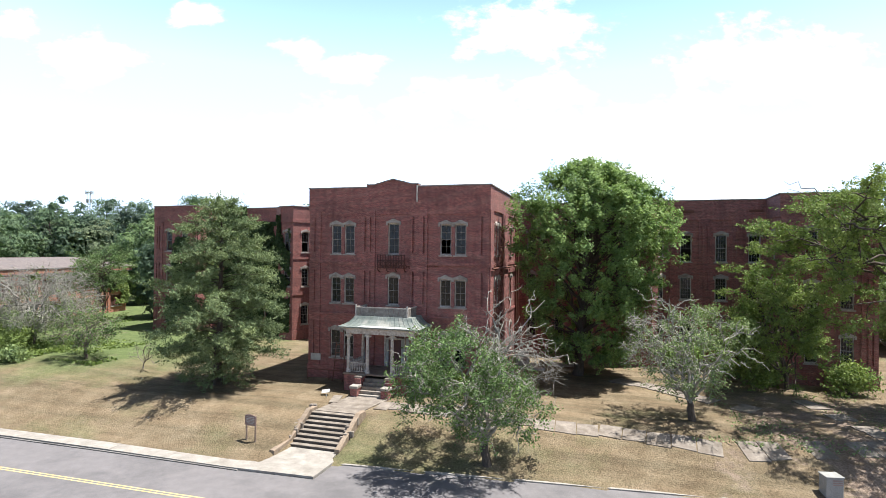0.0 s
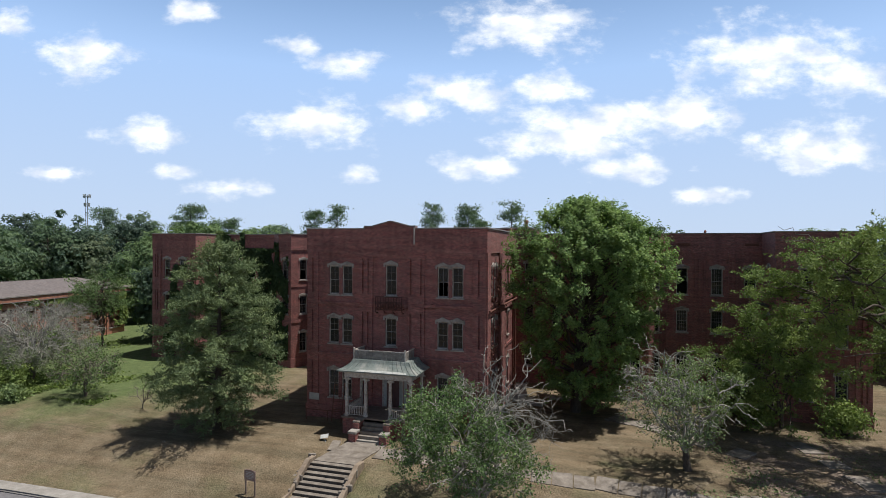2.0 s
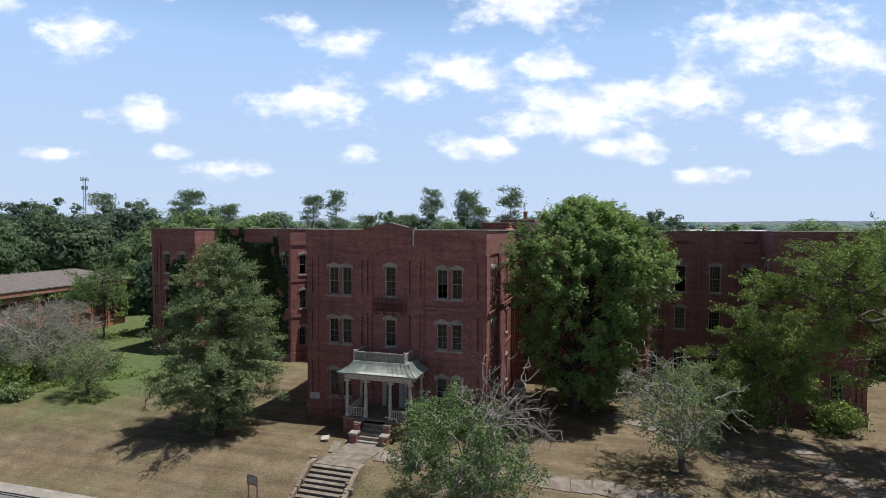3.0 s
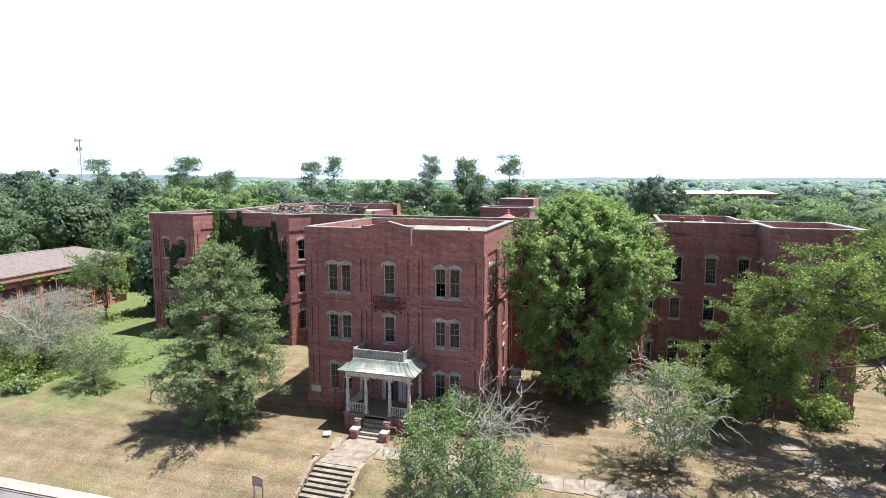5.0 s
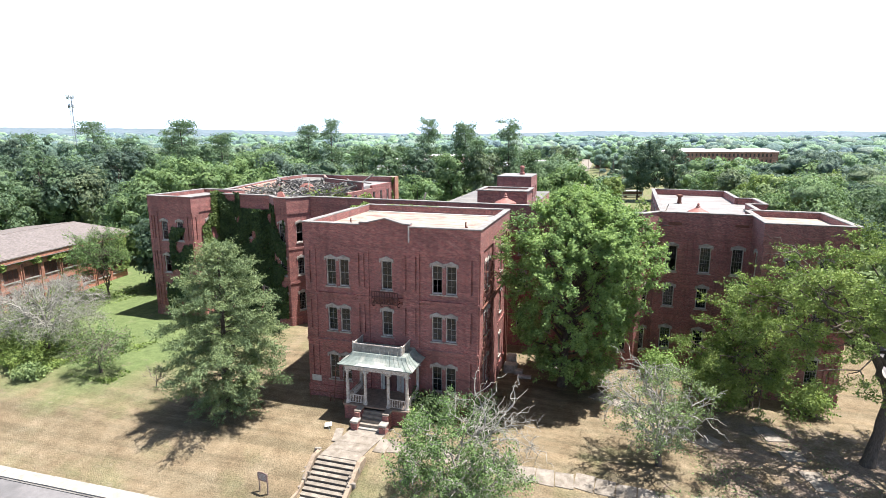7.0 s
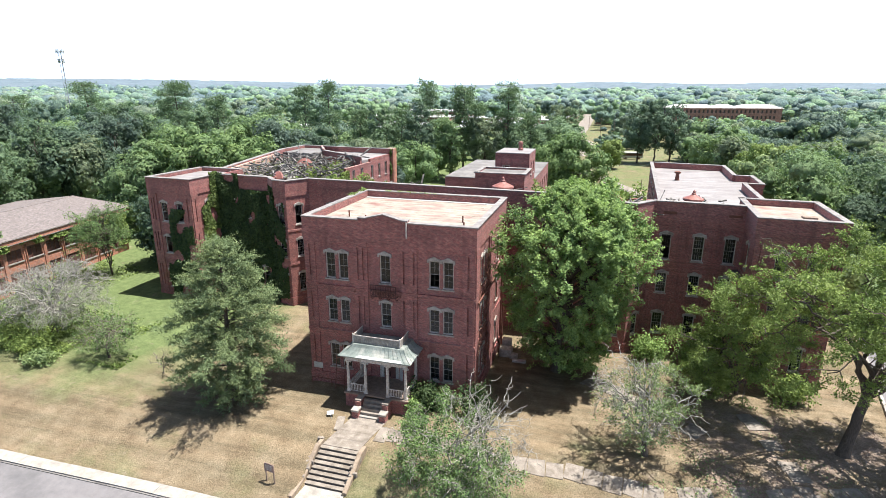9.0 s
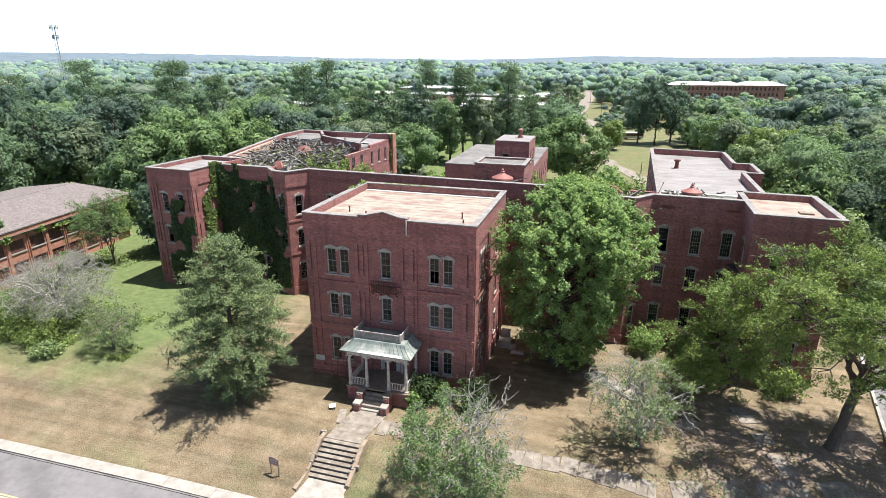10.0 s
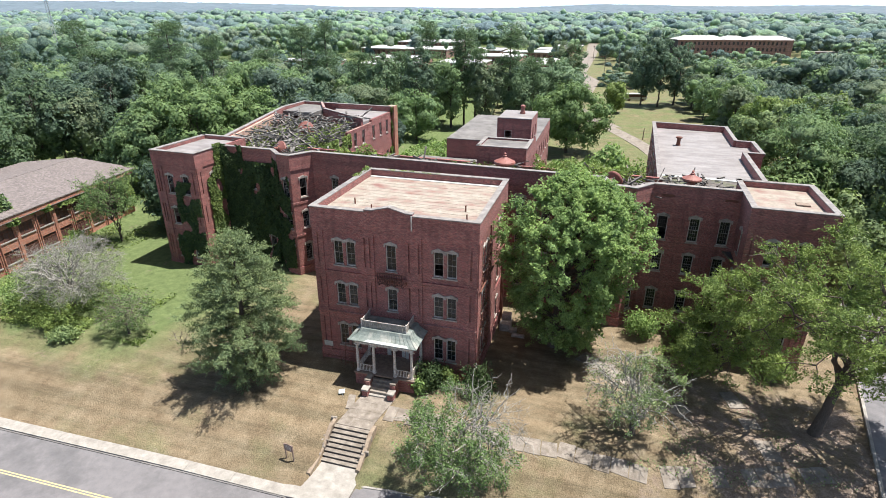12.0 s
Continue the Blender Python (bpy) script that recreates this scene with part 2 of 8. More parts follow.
def lawn_material():
    m, t, s = blank("dry_lawn")
    g = t.nodes.new("ShaderNodeNewGeometry")
    pos = g.outputs["Position"]
    sep = t.nodes.new("ShaderNodeSeparateXYZ")
    t.links.new(pos, sep.inputs[0])
    a = noise_node(t, 0.5, 9, 0.7, pos)
    straw = ramp_node(t, [(0.27, (0.136, 0.1, 0.064)), (0.5, (0.2, 0.156, 0.103)), (0.73, (0.27, 0.219, 0.153))])
    t.links.new(a.outputs["Fac"], straw.inputs[0])
    mow = t.nodes.new("ShaderNodeMapping")
    mow.inputs["Scale"].default_value, mow.inputs["Rotation"].default_value = (0.05, 0.9, 1), (0, 0, radians(-6))
    t.links.new(pos, mow.inputs["Vector"])
    lines = noise_node(t, 1.0, 4, 0.6, mow.outputs[0])
    stripe = ramp_node(t, [(0.35, (0.74, 0.76, 0.74)), (0.65, (1.18, 1.14, 1.12))])
    t.links.new(lines.outputs["Fac"], stripe.inputs[0])
    dry = mix_node(t, 1.0, straw.outputs[0], stripe.outputs[0], "MULTIPLY")
    b = noise_node(t, 1.2, 8, 0.7, pos)
    grass = ramp_node(t, [(0.3, (0.078, 0.108, 0.043)), (0.7, (0.16, 0.198, 0.082))])
    t.links.new(b.outputs["Fac"], grass.inputs[0])
    # greener to the west, behind the house, and in patches
    west = t.nodes.new("ShaderNodeMapRange")
    west.inputs["From Min"].default_value, west.inputs["From Max"].default_value = -17.0, -33.0
    t.links.new(sep.outputs["X"], west.inputs["Value"])
    north = t.nodes.new("ShaderNodeMapRange")
    north.inputs["From Min"].default_value, north.inputs["From Max"].default_value = -11.0, 6.0
    t.links.new(sep.outputs["Y"], north.inputs["Value"])
    both = t.nodes.new("ShaderNodeMath")
    both.operation = "MULTIPLY"
    t.links.new(west.outputs[0], both.inputs[0])
    t.links.new(north.outputs[0], both.inputs[1])
    back = t.nodes.new("ShaderNodeMapRange")
    back.inputs["From Min"].default_value, back.inputs["From Max"].default_value = 24.0, 45.0
    back.inputs["To Max"].default_value = 0.27
    t.links.new(sep.outputs["Y"], back.inputs["Value"])
    green = t.nodes.new("ShaderNodeMath")
    green.operation = "MAXIMUM"
    t.links.new(both.outputs[0], green.inputs[0])
    t.links.new(back.outputs[0], green.inputs[1])
    patch = noise_node(t, 0.16, 7, 0.65, pos)
    # watered strip of greener grass on the bank east of the steps
    strip = t.nodes.new("ShaderNodeMapRange")
    strip.inputs["From Min"].default_value, strip.inputs["From Max"].default_value = -7.0, -9.5
    t.links.new(sep.outputs["Y"], strip.inputs["Value"])
    beside = t.nodes.new("ShaderNodeMapRange")
    beside.inputs["From Min"].default_value, beside.inputs["From Max"].default_value = 17.0, 5.0
    t.links.new(sep.outputs["X"], beside.inputs["Value"])
    past = t.nodes.new("ShaderNodeMath")
    past.operation = "GREATER_THAN"
    past.inputs[1].default_value = 0.3
    t.links.new(sep.outputs["X"], past.inputs[0])
    bank = t.nodes.new("ShaderNodeMath")
    bank.operation = "MULTIPLY"
    t.links.new(strip.outputs[0], bank.inputs[0])
    t.links.new(beside.outputs[0], bank.inputs[1])
    bank2 = t.nodes.new("ShaderNodeMath")
    bank2.operation = "MULTIPLY"
    t.links.new(bank.outputs[0], bank2.inputs[0])
    t.links.new(past.outputs[0], bank2.inputs[1])
    some = t.nodes.new("ShaderNodeMath")
    some.operation = "MULTIPLY_ADD"
    some.inputs[1].default_value = 0.2
    t.links.new(bank2.outputs[0], some.inputs[0])
    t.links.new(green.outputs[0], some.inputs[2])
    total = t.nodes.new("ShaderNodeMath")
    total.operation = "ADD"
    t.links.new(some.outputs[0], total.inputs[0])
    t.links.new(patch.outputs["Fac"], total.inputs[1])
    k = ramp_node(t, [(0.54, (0, 0, 0)), (0.95, (1, 1, 1))])
    t.links.new(total.outputs[0], k.inputs[0])
    col = mix_node(t, k.outputs[0], dry, grass.outputs[0])
    # bare pinkish earth under the trees to the east
    east = t.nodes.new("ShaderNodeMapRange")
    east.inputs["From Min"].default_value, east.inputs["From Max"].default_value = 18.0, 29.0
    t.links.new(sep.outputs["X"], east.inputs["Value"])
    front = t.nodes.new("ShaderNodeMapRange")
    front.inputs["From Min"].default_value, front.inputs["From Max"].default_value = 9.0, 2.0
    t.links.new(sep.outputs["Y"], front.inputs["Value"])
    bare = t.nodes.new("ShaderNodeMath")
    bare.operation = "MULTIPLY"
    t.links.new(east.outputs[0], bare.inputs[0])
    t.links.new(front.outputs[0], bare.inputs[1])
    worn = noise_node(t, 0.32, 9, 0.72, pos)
    soil = t.nodes.new("ShaderNodeMath")
    soil.operation = "MULTIPLY_ADD"
    soil.inputs[1].default_value = 0.2
    t.links.new(bare.outputs[0], soil.inputs[0])
    t.links.new(worn.outputs["Fac"], soil.inputs[2])
    k3 = ramp_node(t, [(0.62, (0, 0, 0)), (0.72, (0.9, 0.9, 0.9))])
    t.links.new(soil.outputs[0], k3.inputs[0])
    earth = ramp_node(t, [(0.3, (0.15, 0.106, 0.08)), (0.7, (0.33, 0.258, 0.21))])
    t.links.new(b.outputs["Fac"], earth.inputs[0])
    col = mix_node(t, k3.outputs[0], col, earth.outputs[0])
    f = noise_node(t, 9.0, 6, 0.75, pos)
    grain = ramp_node(t, [(0.32, (0.5, 0.52, 0.5)), (0.68, (1.4, 1.4, 1.4))])
    t.links.new(f.outputs["Fac"], grain.inputs[0])
    col = mix_node(t, 1.0, col, grain.outputs[0], "MULTIPLY")
    t.links.new(col, s.inputs["Base Color"])
    s.inputs["Roughness"].default_value = 0.95
    s.inputs["Specular IOR Level"].default_value = 0.1
    bumped(t, s, f.outputs["Fac"], 0.9, 0.12)
    return m


BRICK = brick_material("red_brick", (0.3, 0.094, 0.086), (0.16, 0.056, 0.053), (0.34, 0.205, 0.178), (0.1, 0.043, 0.041))
BRICK_LOW = brick_material("orange_brick", (0.44, 0.17, 0.105), (0.35, 0.13, 0.085), (0.33, 0.25, 0.2), (0.14, 0.06, 0.045))
BRICK_FAR = brick_material("brown_brick", (0.27, 0.14, 0.11), (0.23, 0.12, 0.1), (0.3, 0.22, 0.18), (0.16, 0.09, 0.08))
LAWN = lawn_material()
STONE = surface("weathered_stone", (0.27, 0.235, 0.205), (0.46, 0.415, 0.37), 3.0, 0.9, 18, 0.5, (0.12, 0.1, 0.09), 1.2)
CONCRETE = surface("old_concrete", (0.247, 0.225, 0.199), (0.375, 0.349, 0.311), 1.6, 0.92, 22, 0.4, (0.165, 0.15, 0.128), 0.7, stain_amount=0.5)
PAVING = surface("stained_paving", (0.15, 0.126, 0.104), (0.307, 0.268, 0.225), 1.6, 0.92, 12, 0.5, (0.112, 0.09, 0.0675), 0.5, stain_amount=0.85)
COPING = surface("coping_stone", (0.15, 0.135, 0.128), (0.3, 0.277, 0.259), 1.4, 0.85, 15, 0.3, (0.12, 0.105, 0.0975), 0.8)
ASPHALT = surface("grey_asphalt", (0.146, 0.138, 0.14), (0.189, 0.178, 0.18), 1.3, 0.9, 30, 0.5, (0.09, 0.0878, 0.09), 0.25)
YELLOW = surface("road_yellow", (0.45, 0.352, 0.15), (0.555, 0.473, 0.255), 2.0, 0.7, 20, 0.2)
DECK_TAN = surface("rusty_tan_roofing", (0.225, 0.185, 0.145), (0.37, 0.335, 0.28), 2.0, 0.9, 9, 0.5, (0.19, 0.085, 0.07), 0.5, (0.9, 1.2, 1), stain_amount=0.9)
DECK_GREY = surface("grey_roofing", (0.182, 0.168, 0.163), (0.29, 0.268, 0.258), 0.5, 0.85, 7, 0.3, (0.135, 0.115, 0.11), 0.3, (0.6, 1.3, 1))
DECK_DARK = surface("dark_roofing", (0.12, 0.112, 0.105), (0.225, 0.21, 0.195), 0.5, 0.9, 7, 0.4, (0.0675, 0.06, 0.0562), 0.3)
CHARRED = surface("charred_timber", (0.03, 0.027, 0.025), (0.17, 0.155, 0.14), 1.1, 0.9, 20, 0.5, (0.4, 0.375, 0.345), 1.3, stain_amount=0.75)
ASHES = surface("ash_and_rubble", (0.05, 0.045, 0.04), (0.16, 0.14, 0.12), 1.8, 0.95, 9, 0.8, (0.09, 0.11, 0.035), 0.5)
PLASTER = surface("pink_plaster", (0.4, 0.24, 0.18), (0.58, 0.42, 0.34), 1.0, 0.9, 12, 0.3, (0.25, 0.11, 0.08), 0.8)
PAINT = surface("peeling_white_paint", (0.34, 0.29, 0.25), (0.66, 0.62, 0.57), 6.0, 0.75, 26, 0.4, (0.24, 0.18, 0.14), 3.2)
TRIM = surface("greyed_window_paint", (0.15, 0.135, 0.12), (0.34, 0.315, 0.285), 5.0, 0.75, 26, 0.3, (0.2, 0.16, 0.14), 3.0, stain_amount=0.5)
COPPER = surface("verdigris_metal", (0.112, 0.143, 0.128), (0.225, 0.255, 0.236), 1.1, 0.6, 12, 0.2, (0.375, 0.367, 0.33), 0.8, metal=0.15)
METAL_PALE = surface("pale_sheet_metal", (0.413, 0.42, 0.398), (0.54, 0.54, 0.517), 1.3, 0.55, 14, 0.2, (0.225, 0.27, 0.24), 1.1, metal=0.1)
RUST = surface("rusted_iron", (0.09, 0.035, 0.025), (0.2, 0.08, 0.05), 6.0, 0.85, 30, 0.5)
VENT_RED = surface("red_oxide_paint", (0.2, 0.07, 0.055), (0.32, 0.13, 0.105), 3.0, 0.6, 20, 0.3, (0.18, 0.06, 0.045), 1.5)
DOOR = surface("brown_door_paint", (0.085, 0.035, 0.032), (0.13, 0.055, 0.05), 4.0, 0.6, 20, 0.2)
TIMBER = surface("weathered_timber", (0.16, 0.11, 0.08), (0.3, 0.23, 0.18), 3.0, 0.85, 20, 0.4, stretch=(1, 1, 4))
LOG = surface("sawn_edging", (0.203, 0.15, 0.105), (0.33, 0.262, 0.195), 2.5, 0.9, 18, 0.5, (0.128, 0.0975, 0.075), 1.0)
BARK = surface("bark", (0.045, 0.035, 0.028), (0.12, 0.095, 0.075), 4.0, 0.95, 22, 0.9, stretch=(3, 3, 0.8))
BARK_GREY = surface("bleached_wood", (0.187, 0.177, 0.153), (0.408, 0.387, 0.344), 4.0, 0.9, 22, 0.6, stretch=(3, 3, 0.8))
BARK_PALE = surface("grey_brown_bark", (0.13, 0.11, 0.095), (0.27, 0.235, 0.2), 4.0, 0.95, 22, 0.8, stretch=(3, 3, 0.8))
SHINGLE = surface("brown_grey_shingles", (0.075, 0.0638, 0.06), (0.255, 0.214, 0.199), 3.4, 0.9, 9, 0.6, (0.112, 0.0938, 0.0863), 1.1)
SCREEN = surface("red_brown_screen", (0.075, 0.035, 0.028), (0.13, 0.062, 0.05), 3.0, 0.7, 20, 0.2)
BOARD = surface("faded_board", (0.36, 0.36, 0.34), (0.56, 0.55, 0.52), 2.0, 0.85, 20, 0.2, (0.2, 0.19, 0.18), 0.9)
WHITE_ROOF = surface("white_roofing", (0.45, 0.443, 0.427), (0.555, 0.547, 0.532), 0.1, 0.7, 2, 0.0, (0.413, 0.398, 0.375), 0.03)
SIGN_FACE = surface("brown_sign_board", (0.2, 0.13, 0.11), (0.33, 0.23, 0.2), 4.0, 0.6, 20, 0.2)
STEEL = surface("galvanised_steel", (0.35, 0.36, 0.37), (0.5, 0.51, 0.52), 2.0, 0.5, 20, 0.1, metal=0.6)
BOX_GREY = surface("grey_cabinet_paint", (0.25, 0.25, 0.235), (0.34, 0.335, 0.315), 2.0, 0.6, 20, 0.1)
DIRT = surface("sandy_dirt", (0.112, 0.0825, 0.0585), (0.232, 0.188, 0.143), 0.9, 0.95, 8, 0.6, (0.0975, 0.075, 0.0562), 0.5)
# near-black colour that paints the shade of rooms behind windows
INSIDE = surface("dark_room_shade", (0.06, 0.055, 0.05), (0.1, 0.09, 0.085), 1.0, 0.95, 8, 0.0)

LEAF_CEDAR = leaf_material("cedar_foliage", (0.115, 0.157, 0.08), (0.225, 0.288, 0.145), 0.22)
LEAF_OAK = leaf_material("bright_green_leaves", (0.122, 0.192, 0.07), (0.27, 0.385, 0.135), 0.3)
LEAF_ELM = leaf_material("olive_green_leaves", (0.125, 0.175, 0.056), (0.235, 0.31, 0.098), 0.3)
LEAF_SPARSE = leaf_material("pale_green_leaves", (0.115, 0.165, 0.075), (0.265, 0.345, 0.16), 0.25)
LEAF_SCRUB = leaf_material("scrubby_green_leaves", (0.078, 0.135, 0.05), (0.19, 0.285, 0.112), 0.25)
LEAF_LIME = leaf_material("lime_green_leaves", (0.1, 0.156, 0.064), (0.178, 0.264, 0.107), 0.25)
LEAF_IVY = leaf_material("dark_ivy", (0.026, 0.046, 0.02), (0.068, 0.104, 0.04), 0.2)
# lighter copy of the ivy, with sunlight put into its leaf colour
LEAF_IVY_LIGHT = leaf_material("sun_tinted_ivy", (0.065, 0.098, 0.03), (0.15, 0.2, 0.06), 0.3)


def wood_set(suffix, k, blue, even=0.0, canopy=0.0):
    """Five greens of mixed woodland; in the far sets k and blue paint distance haze."""
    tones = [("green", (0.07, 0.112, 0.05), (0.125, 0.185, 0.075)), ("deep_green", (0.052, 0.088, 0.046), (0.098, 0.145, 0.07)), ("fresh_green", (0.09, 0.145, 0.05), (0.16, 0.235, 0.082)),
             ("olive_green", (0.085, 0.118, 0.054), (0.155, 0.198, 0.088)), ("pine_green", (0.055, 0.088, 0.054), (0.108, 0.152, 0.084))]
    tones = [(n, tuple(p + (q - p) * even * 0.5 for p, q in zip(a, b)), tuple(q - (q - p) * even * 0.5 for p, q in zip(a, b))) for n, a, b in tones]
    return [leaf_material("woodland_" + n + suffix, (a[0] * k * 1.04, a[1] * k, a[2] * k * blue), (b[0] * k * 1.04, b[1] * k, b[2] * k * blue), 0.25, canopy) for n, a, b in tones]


# mid and far sets: paler, bluer greens with distance haze in the leaf colour
WOODS, WOODS_MID_HAZE, WOODS_FAR_HAZE = wood_set("", 1.68, 1.4, 0.8, 3.0), wood_set("_mid", 2.1, 1.65, 0.8, 1.1), wood_set("_far", 2.45, 1.95, 0.95, 0.6)



def glass_material():
    m, t, s = blank("old_window_glass")
    g = t.nodes.new("ShaderNodeNewGeometry")
    n = noise_node(t, 2.2, 3, 0.5, g.outputs["Position"])
    c = ramp_node(t, [(0.3, (0.012, 0.014, 0.017)), (0.7, (0.035, 0.04, 0.046))])
    t.links.new(n.outputs["Fac"], c.inputs[0])
    t.links.new(c.outputs[0], s.inputs["Base Color"])
    s.inputs["Roughness"].default_value = 0.15
    s.inputs["Specular IOR Level"].default_value = 0.3
    s.inputs["Transmission Weight"].default_value = 0.35
    bumped(t, s, n.outputs["Fac"], 0.15, 0.02)
    return m


GLASS = glass_material()
# concrete for the risers, much darker than the treads
RISER = surface("dark_riser_concrete", (0.035, 0.03, 0.026), (0.085, 0.075, 0.065), 2.0, 0.9, 14, 0.3)


# ---- building blocks ----
def thing(name, label, category, group="", kind="", at=(0, 0, 0)):
    ob = new(name)
    ob.location = at
    ob.empty_display_size = 0.5
    return tagged(ob, label, category, group, kind)


def hang(ob, parent, label=""):
    """Makes ob a part of parent, keeping its place in the world."""
    if parent is not None:
        ob.parent = parent
        base = parent.matrix_basis
        if parent.parent is not None:
            base = parent.parent.matrix_basis @ parent.matrix_parent_inverse @ base
        ob.matrix_parent_inverse = base.inverted()
    if label:
        ob["label"] = label
    return ob


def part(name, bm, material, parent, label="", m=None):
    me = bpy.data.meshes.new(name)
    bmesh.ops.recalc_face_normals(bm, faces=bm.faces)
    bm.to_mesh(me)
    bm.free()
    me.materials.append(material)
    ob = new(name, me)
    if m is not None:
        ob.matrix_basis = m
    return hang(ob, parent, label)


def from_arrays(name, verts, faces, materials, parent=None, label="", index=None, smooth=False):
    """One mesh object from numpy arrays of vertices and of equal-sided faces."""
    me = bpy.data.meshes.new(name)
    n, sides = faces.shape
    me.vertices.add(len(verts))
    me.vertices.foreach_set("co", np.ascontiguousarray(verts, dtype=np.float32).ravel())
    me.loops.add(n * sides)
    me.loops.foreach_set("vertex_index", np.ascontiguousarray(faces, dtype=np.int32).ravel())
    me.polygons.add(n)
    me.polygons.foreach_set("loop_start", np.arange(0, n * sides, sides, dtype=np.int32))
    if index is not None:
        me.polygons.foreach_set("material_index", np.ascontiguousarray(index, dtype=np.int32))
    for m in materials:
        me.materials.append(m)
    if smooth:
        me.polygons.foreach_set("use_smooth", np.ones(n, dtype=bool))
    me.update(calc_edges=True)
    ob = new(name, me)
    return hang(ob, parent, label)


def box(bm, x0, x1, y0, y1, z0, z1, bevel=0.0, m=None):
    corners = [Vector((x, y, z)) for z in (z0, z1) for x, y in ((x0, y0), (x1, y0), (x1, y1), (x0, y1))]
    if m is not None:
        corners = [m @ c for c in corners]
    v = [bm.verts.new(c) for c in corners]
    faces = [bm.faces.new([v[i] for i in q]) for q in ((3, 2, 1, 0), (4, 5, 6, 7), (0, 1, 5, 4), (1, 2, 6, 5), (2, 3, 7, 6), (3, 0, 4, 7))]
    if bevel:
        edges = {e for f in faces for e in f.edges}
        bmesh.ops.bevel(bm, geom=list(edges), offset=bevel, segments=1, affect="EDGES")
    return bm


def boxes(*rows, bevel=0.0):
    bm = bmesh.new()
    for r in rows:
        box(bm, *r, bevel=bevel)
    return bm


def prism(bm, outline, z0, z1):
    """An upright prism over a plan outline, which runs anticlockwise. z1: one height or one for each corner."""
    tops = z1 if isinstance(z1, (list, tuple)) else [z1] * len(outline)
    low = [bm.verts.new((x, y, z0)) for x, y in outline]
    high = [bm.verts.new((x, y, z)) for (x, y), z in zip(outline, tops)]
    n = len(outline)
    bm.faces.new(low[::-1])
    bm.faces.new(high)
    for i in range(n):
        j = (i + 1) % n
        bm.faces.new((low[i], low[j], high[j], high[i]))
    return bm


def lathe(bm, profile, sides=14, at=(0, 0, 0)):
    """A turned body: rows of (radius, z)."""
    rings = []
    for r, z in profile:
        rings.append([bm.verts.new((at[0] + r * math.cos(2 * math.pi * k / sides), at[1] + r * math.sin(2 * math.pi * k / sides), at[2] + z)) for k in range(sides)])
    for a, b in zip(rings, rings[1:]):
        for k in range(sides):
            bm.faces.new((a[k], a[(k + 1) % sides], b[(k + 1) % sides], b[k]))
    bm.faces.new(rings[0][::-1])
    bm.faces.new(rings[-1])
    return bm


def rod(bm, a, b, r, sides=6, r2=None):
    a, b = Vector(a), Vector(b)
    turn = (b - a).to_track_quat("Z", "Y").to_matrix()
    rings = []
    for p, q in ((a, r), (b, r if r2 is None else r2)):
        rings.append([bm.verts.new(p + turn @ Vector((q * math.cos(2 * math.pi * k / sides), q * math.sin(2 * math.pi * k / sides), 0))) for k in range(sides)])
    for k in range(sides):
        bm.faces.new((rings[0][k], rings[0][(k + 1) % sides], rings[1][(k + 1) % sides], rings[1][k]))
    bm.faces.new(rings[0][::-1])
    bm.faces.new(rings[1])
    return bm


def smooth01(t):
    t = np.clip(t, 0, 1)
    return t * t * (3 - 2 * t)


# ---- ground ----
STAIR_X0, STAIR_X1, STAIR_TOP, STAIR_FOOT = -2.75, 0.5, -9.0, -12.0


def road_edge(x):
    x = np.asarray(x, dtype=float)
    right = -13.5 + (x - 1.1) * 0.098
    k = smooth01((x + 3.0) / 4.5)
    return -15.02 * (1 - k) + right * k


def ground_z(x, y):
    """The height of the lawn: a terrace, and a bank that falls to the road."""
    x, y = np.asarray(x, dtype=float), np.asarray(y, dtype=float)
    d = y - road_edge(x)
    z = -1.42 + 1.5 * smooth01((d + 0.5) / 7.0)
    z = z + 0.75 * smooth01((-x - 17) / 15) * smooth01((y + 12) / 10) * (1 - smooth01((y - 60) / 60))
    z = np.where(d < -0.05, -1.62, z)
    inside = (x > STAIR_X0 - 0.15) & (x < STAIR_X1 + 0.15) & (y > -15.6) & (y < STAIR_TOP + 0.3)
    z = np.where(inside, -1.62, z)
    far = np.hypot(x - 17, y + 43)
    z = z + 0.06 * np.sin(x * 0.7 + 1.3 * np.sin(y * 0.4)) * smooth01((d - 1) / 3)
    swell = 26 * smooth01((far - 700) / 1500) + 24 * smooth01((far - 1500) / 1900) * (0.6 + 0.4 * np.sin(x * 0.0023 + 0.8) + 0.25 * np.sin(x * 0.0061 + 2))
    return z + swell


def sheet_axis(lo, hi, near_lo, near_hi, step):
    near = np.arange(near_lo, near_hi + 0.01, step)
    up, down, gap = [near[-1]], [near[0]], step
    while up[-1] < hi:
        gap *= 1.16
        up.append(up[-1] + gap)
    gap = step
    while down[-1] > lo:
        gap *= 1.16
        down.append(down[-1] - gap)
    return np.array(down[:0:-1] + list(near) + up[1:])


GX, GY = sheet_axis(-4200, 4200, -45, 46, 0.5), sheet_axis(-600, 4400, -18, 18, 0.5)
mx, my = np.meshgrid(GX, GY)
mz = ground_z(mx, my)
grid = np.arange(mx.size).reshape(mx.shape)
quads = np.stack([grid[:-1, :-1], grid[:-1, 1:], grid[1:, 1:], grid[1:, :-1]], -1).reshape(-1, 4)
tagged(from_arrays("ground", np.stack([mx, my, mz], -1).reshape(-1, 3), quads, [LAWN], smooth=True),
       "dry tan lawn with greener patches on a sloping bank", "lawn", kind="structure")


def flat_piece(name, outline, z0, z1, material, parent, label=""):
    return part(name, prism(bmesh.new(), outline, z0, z1), material, parent, label)


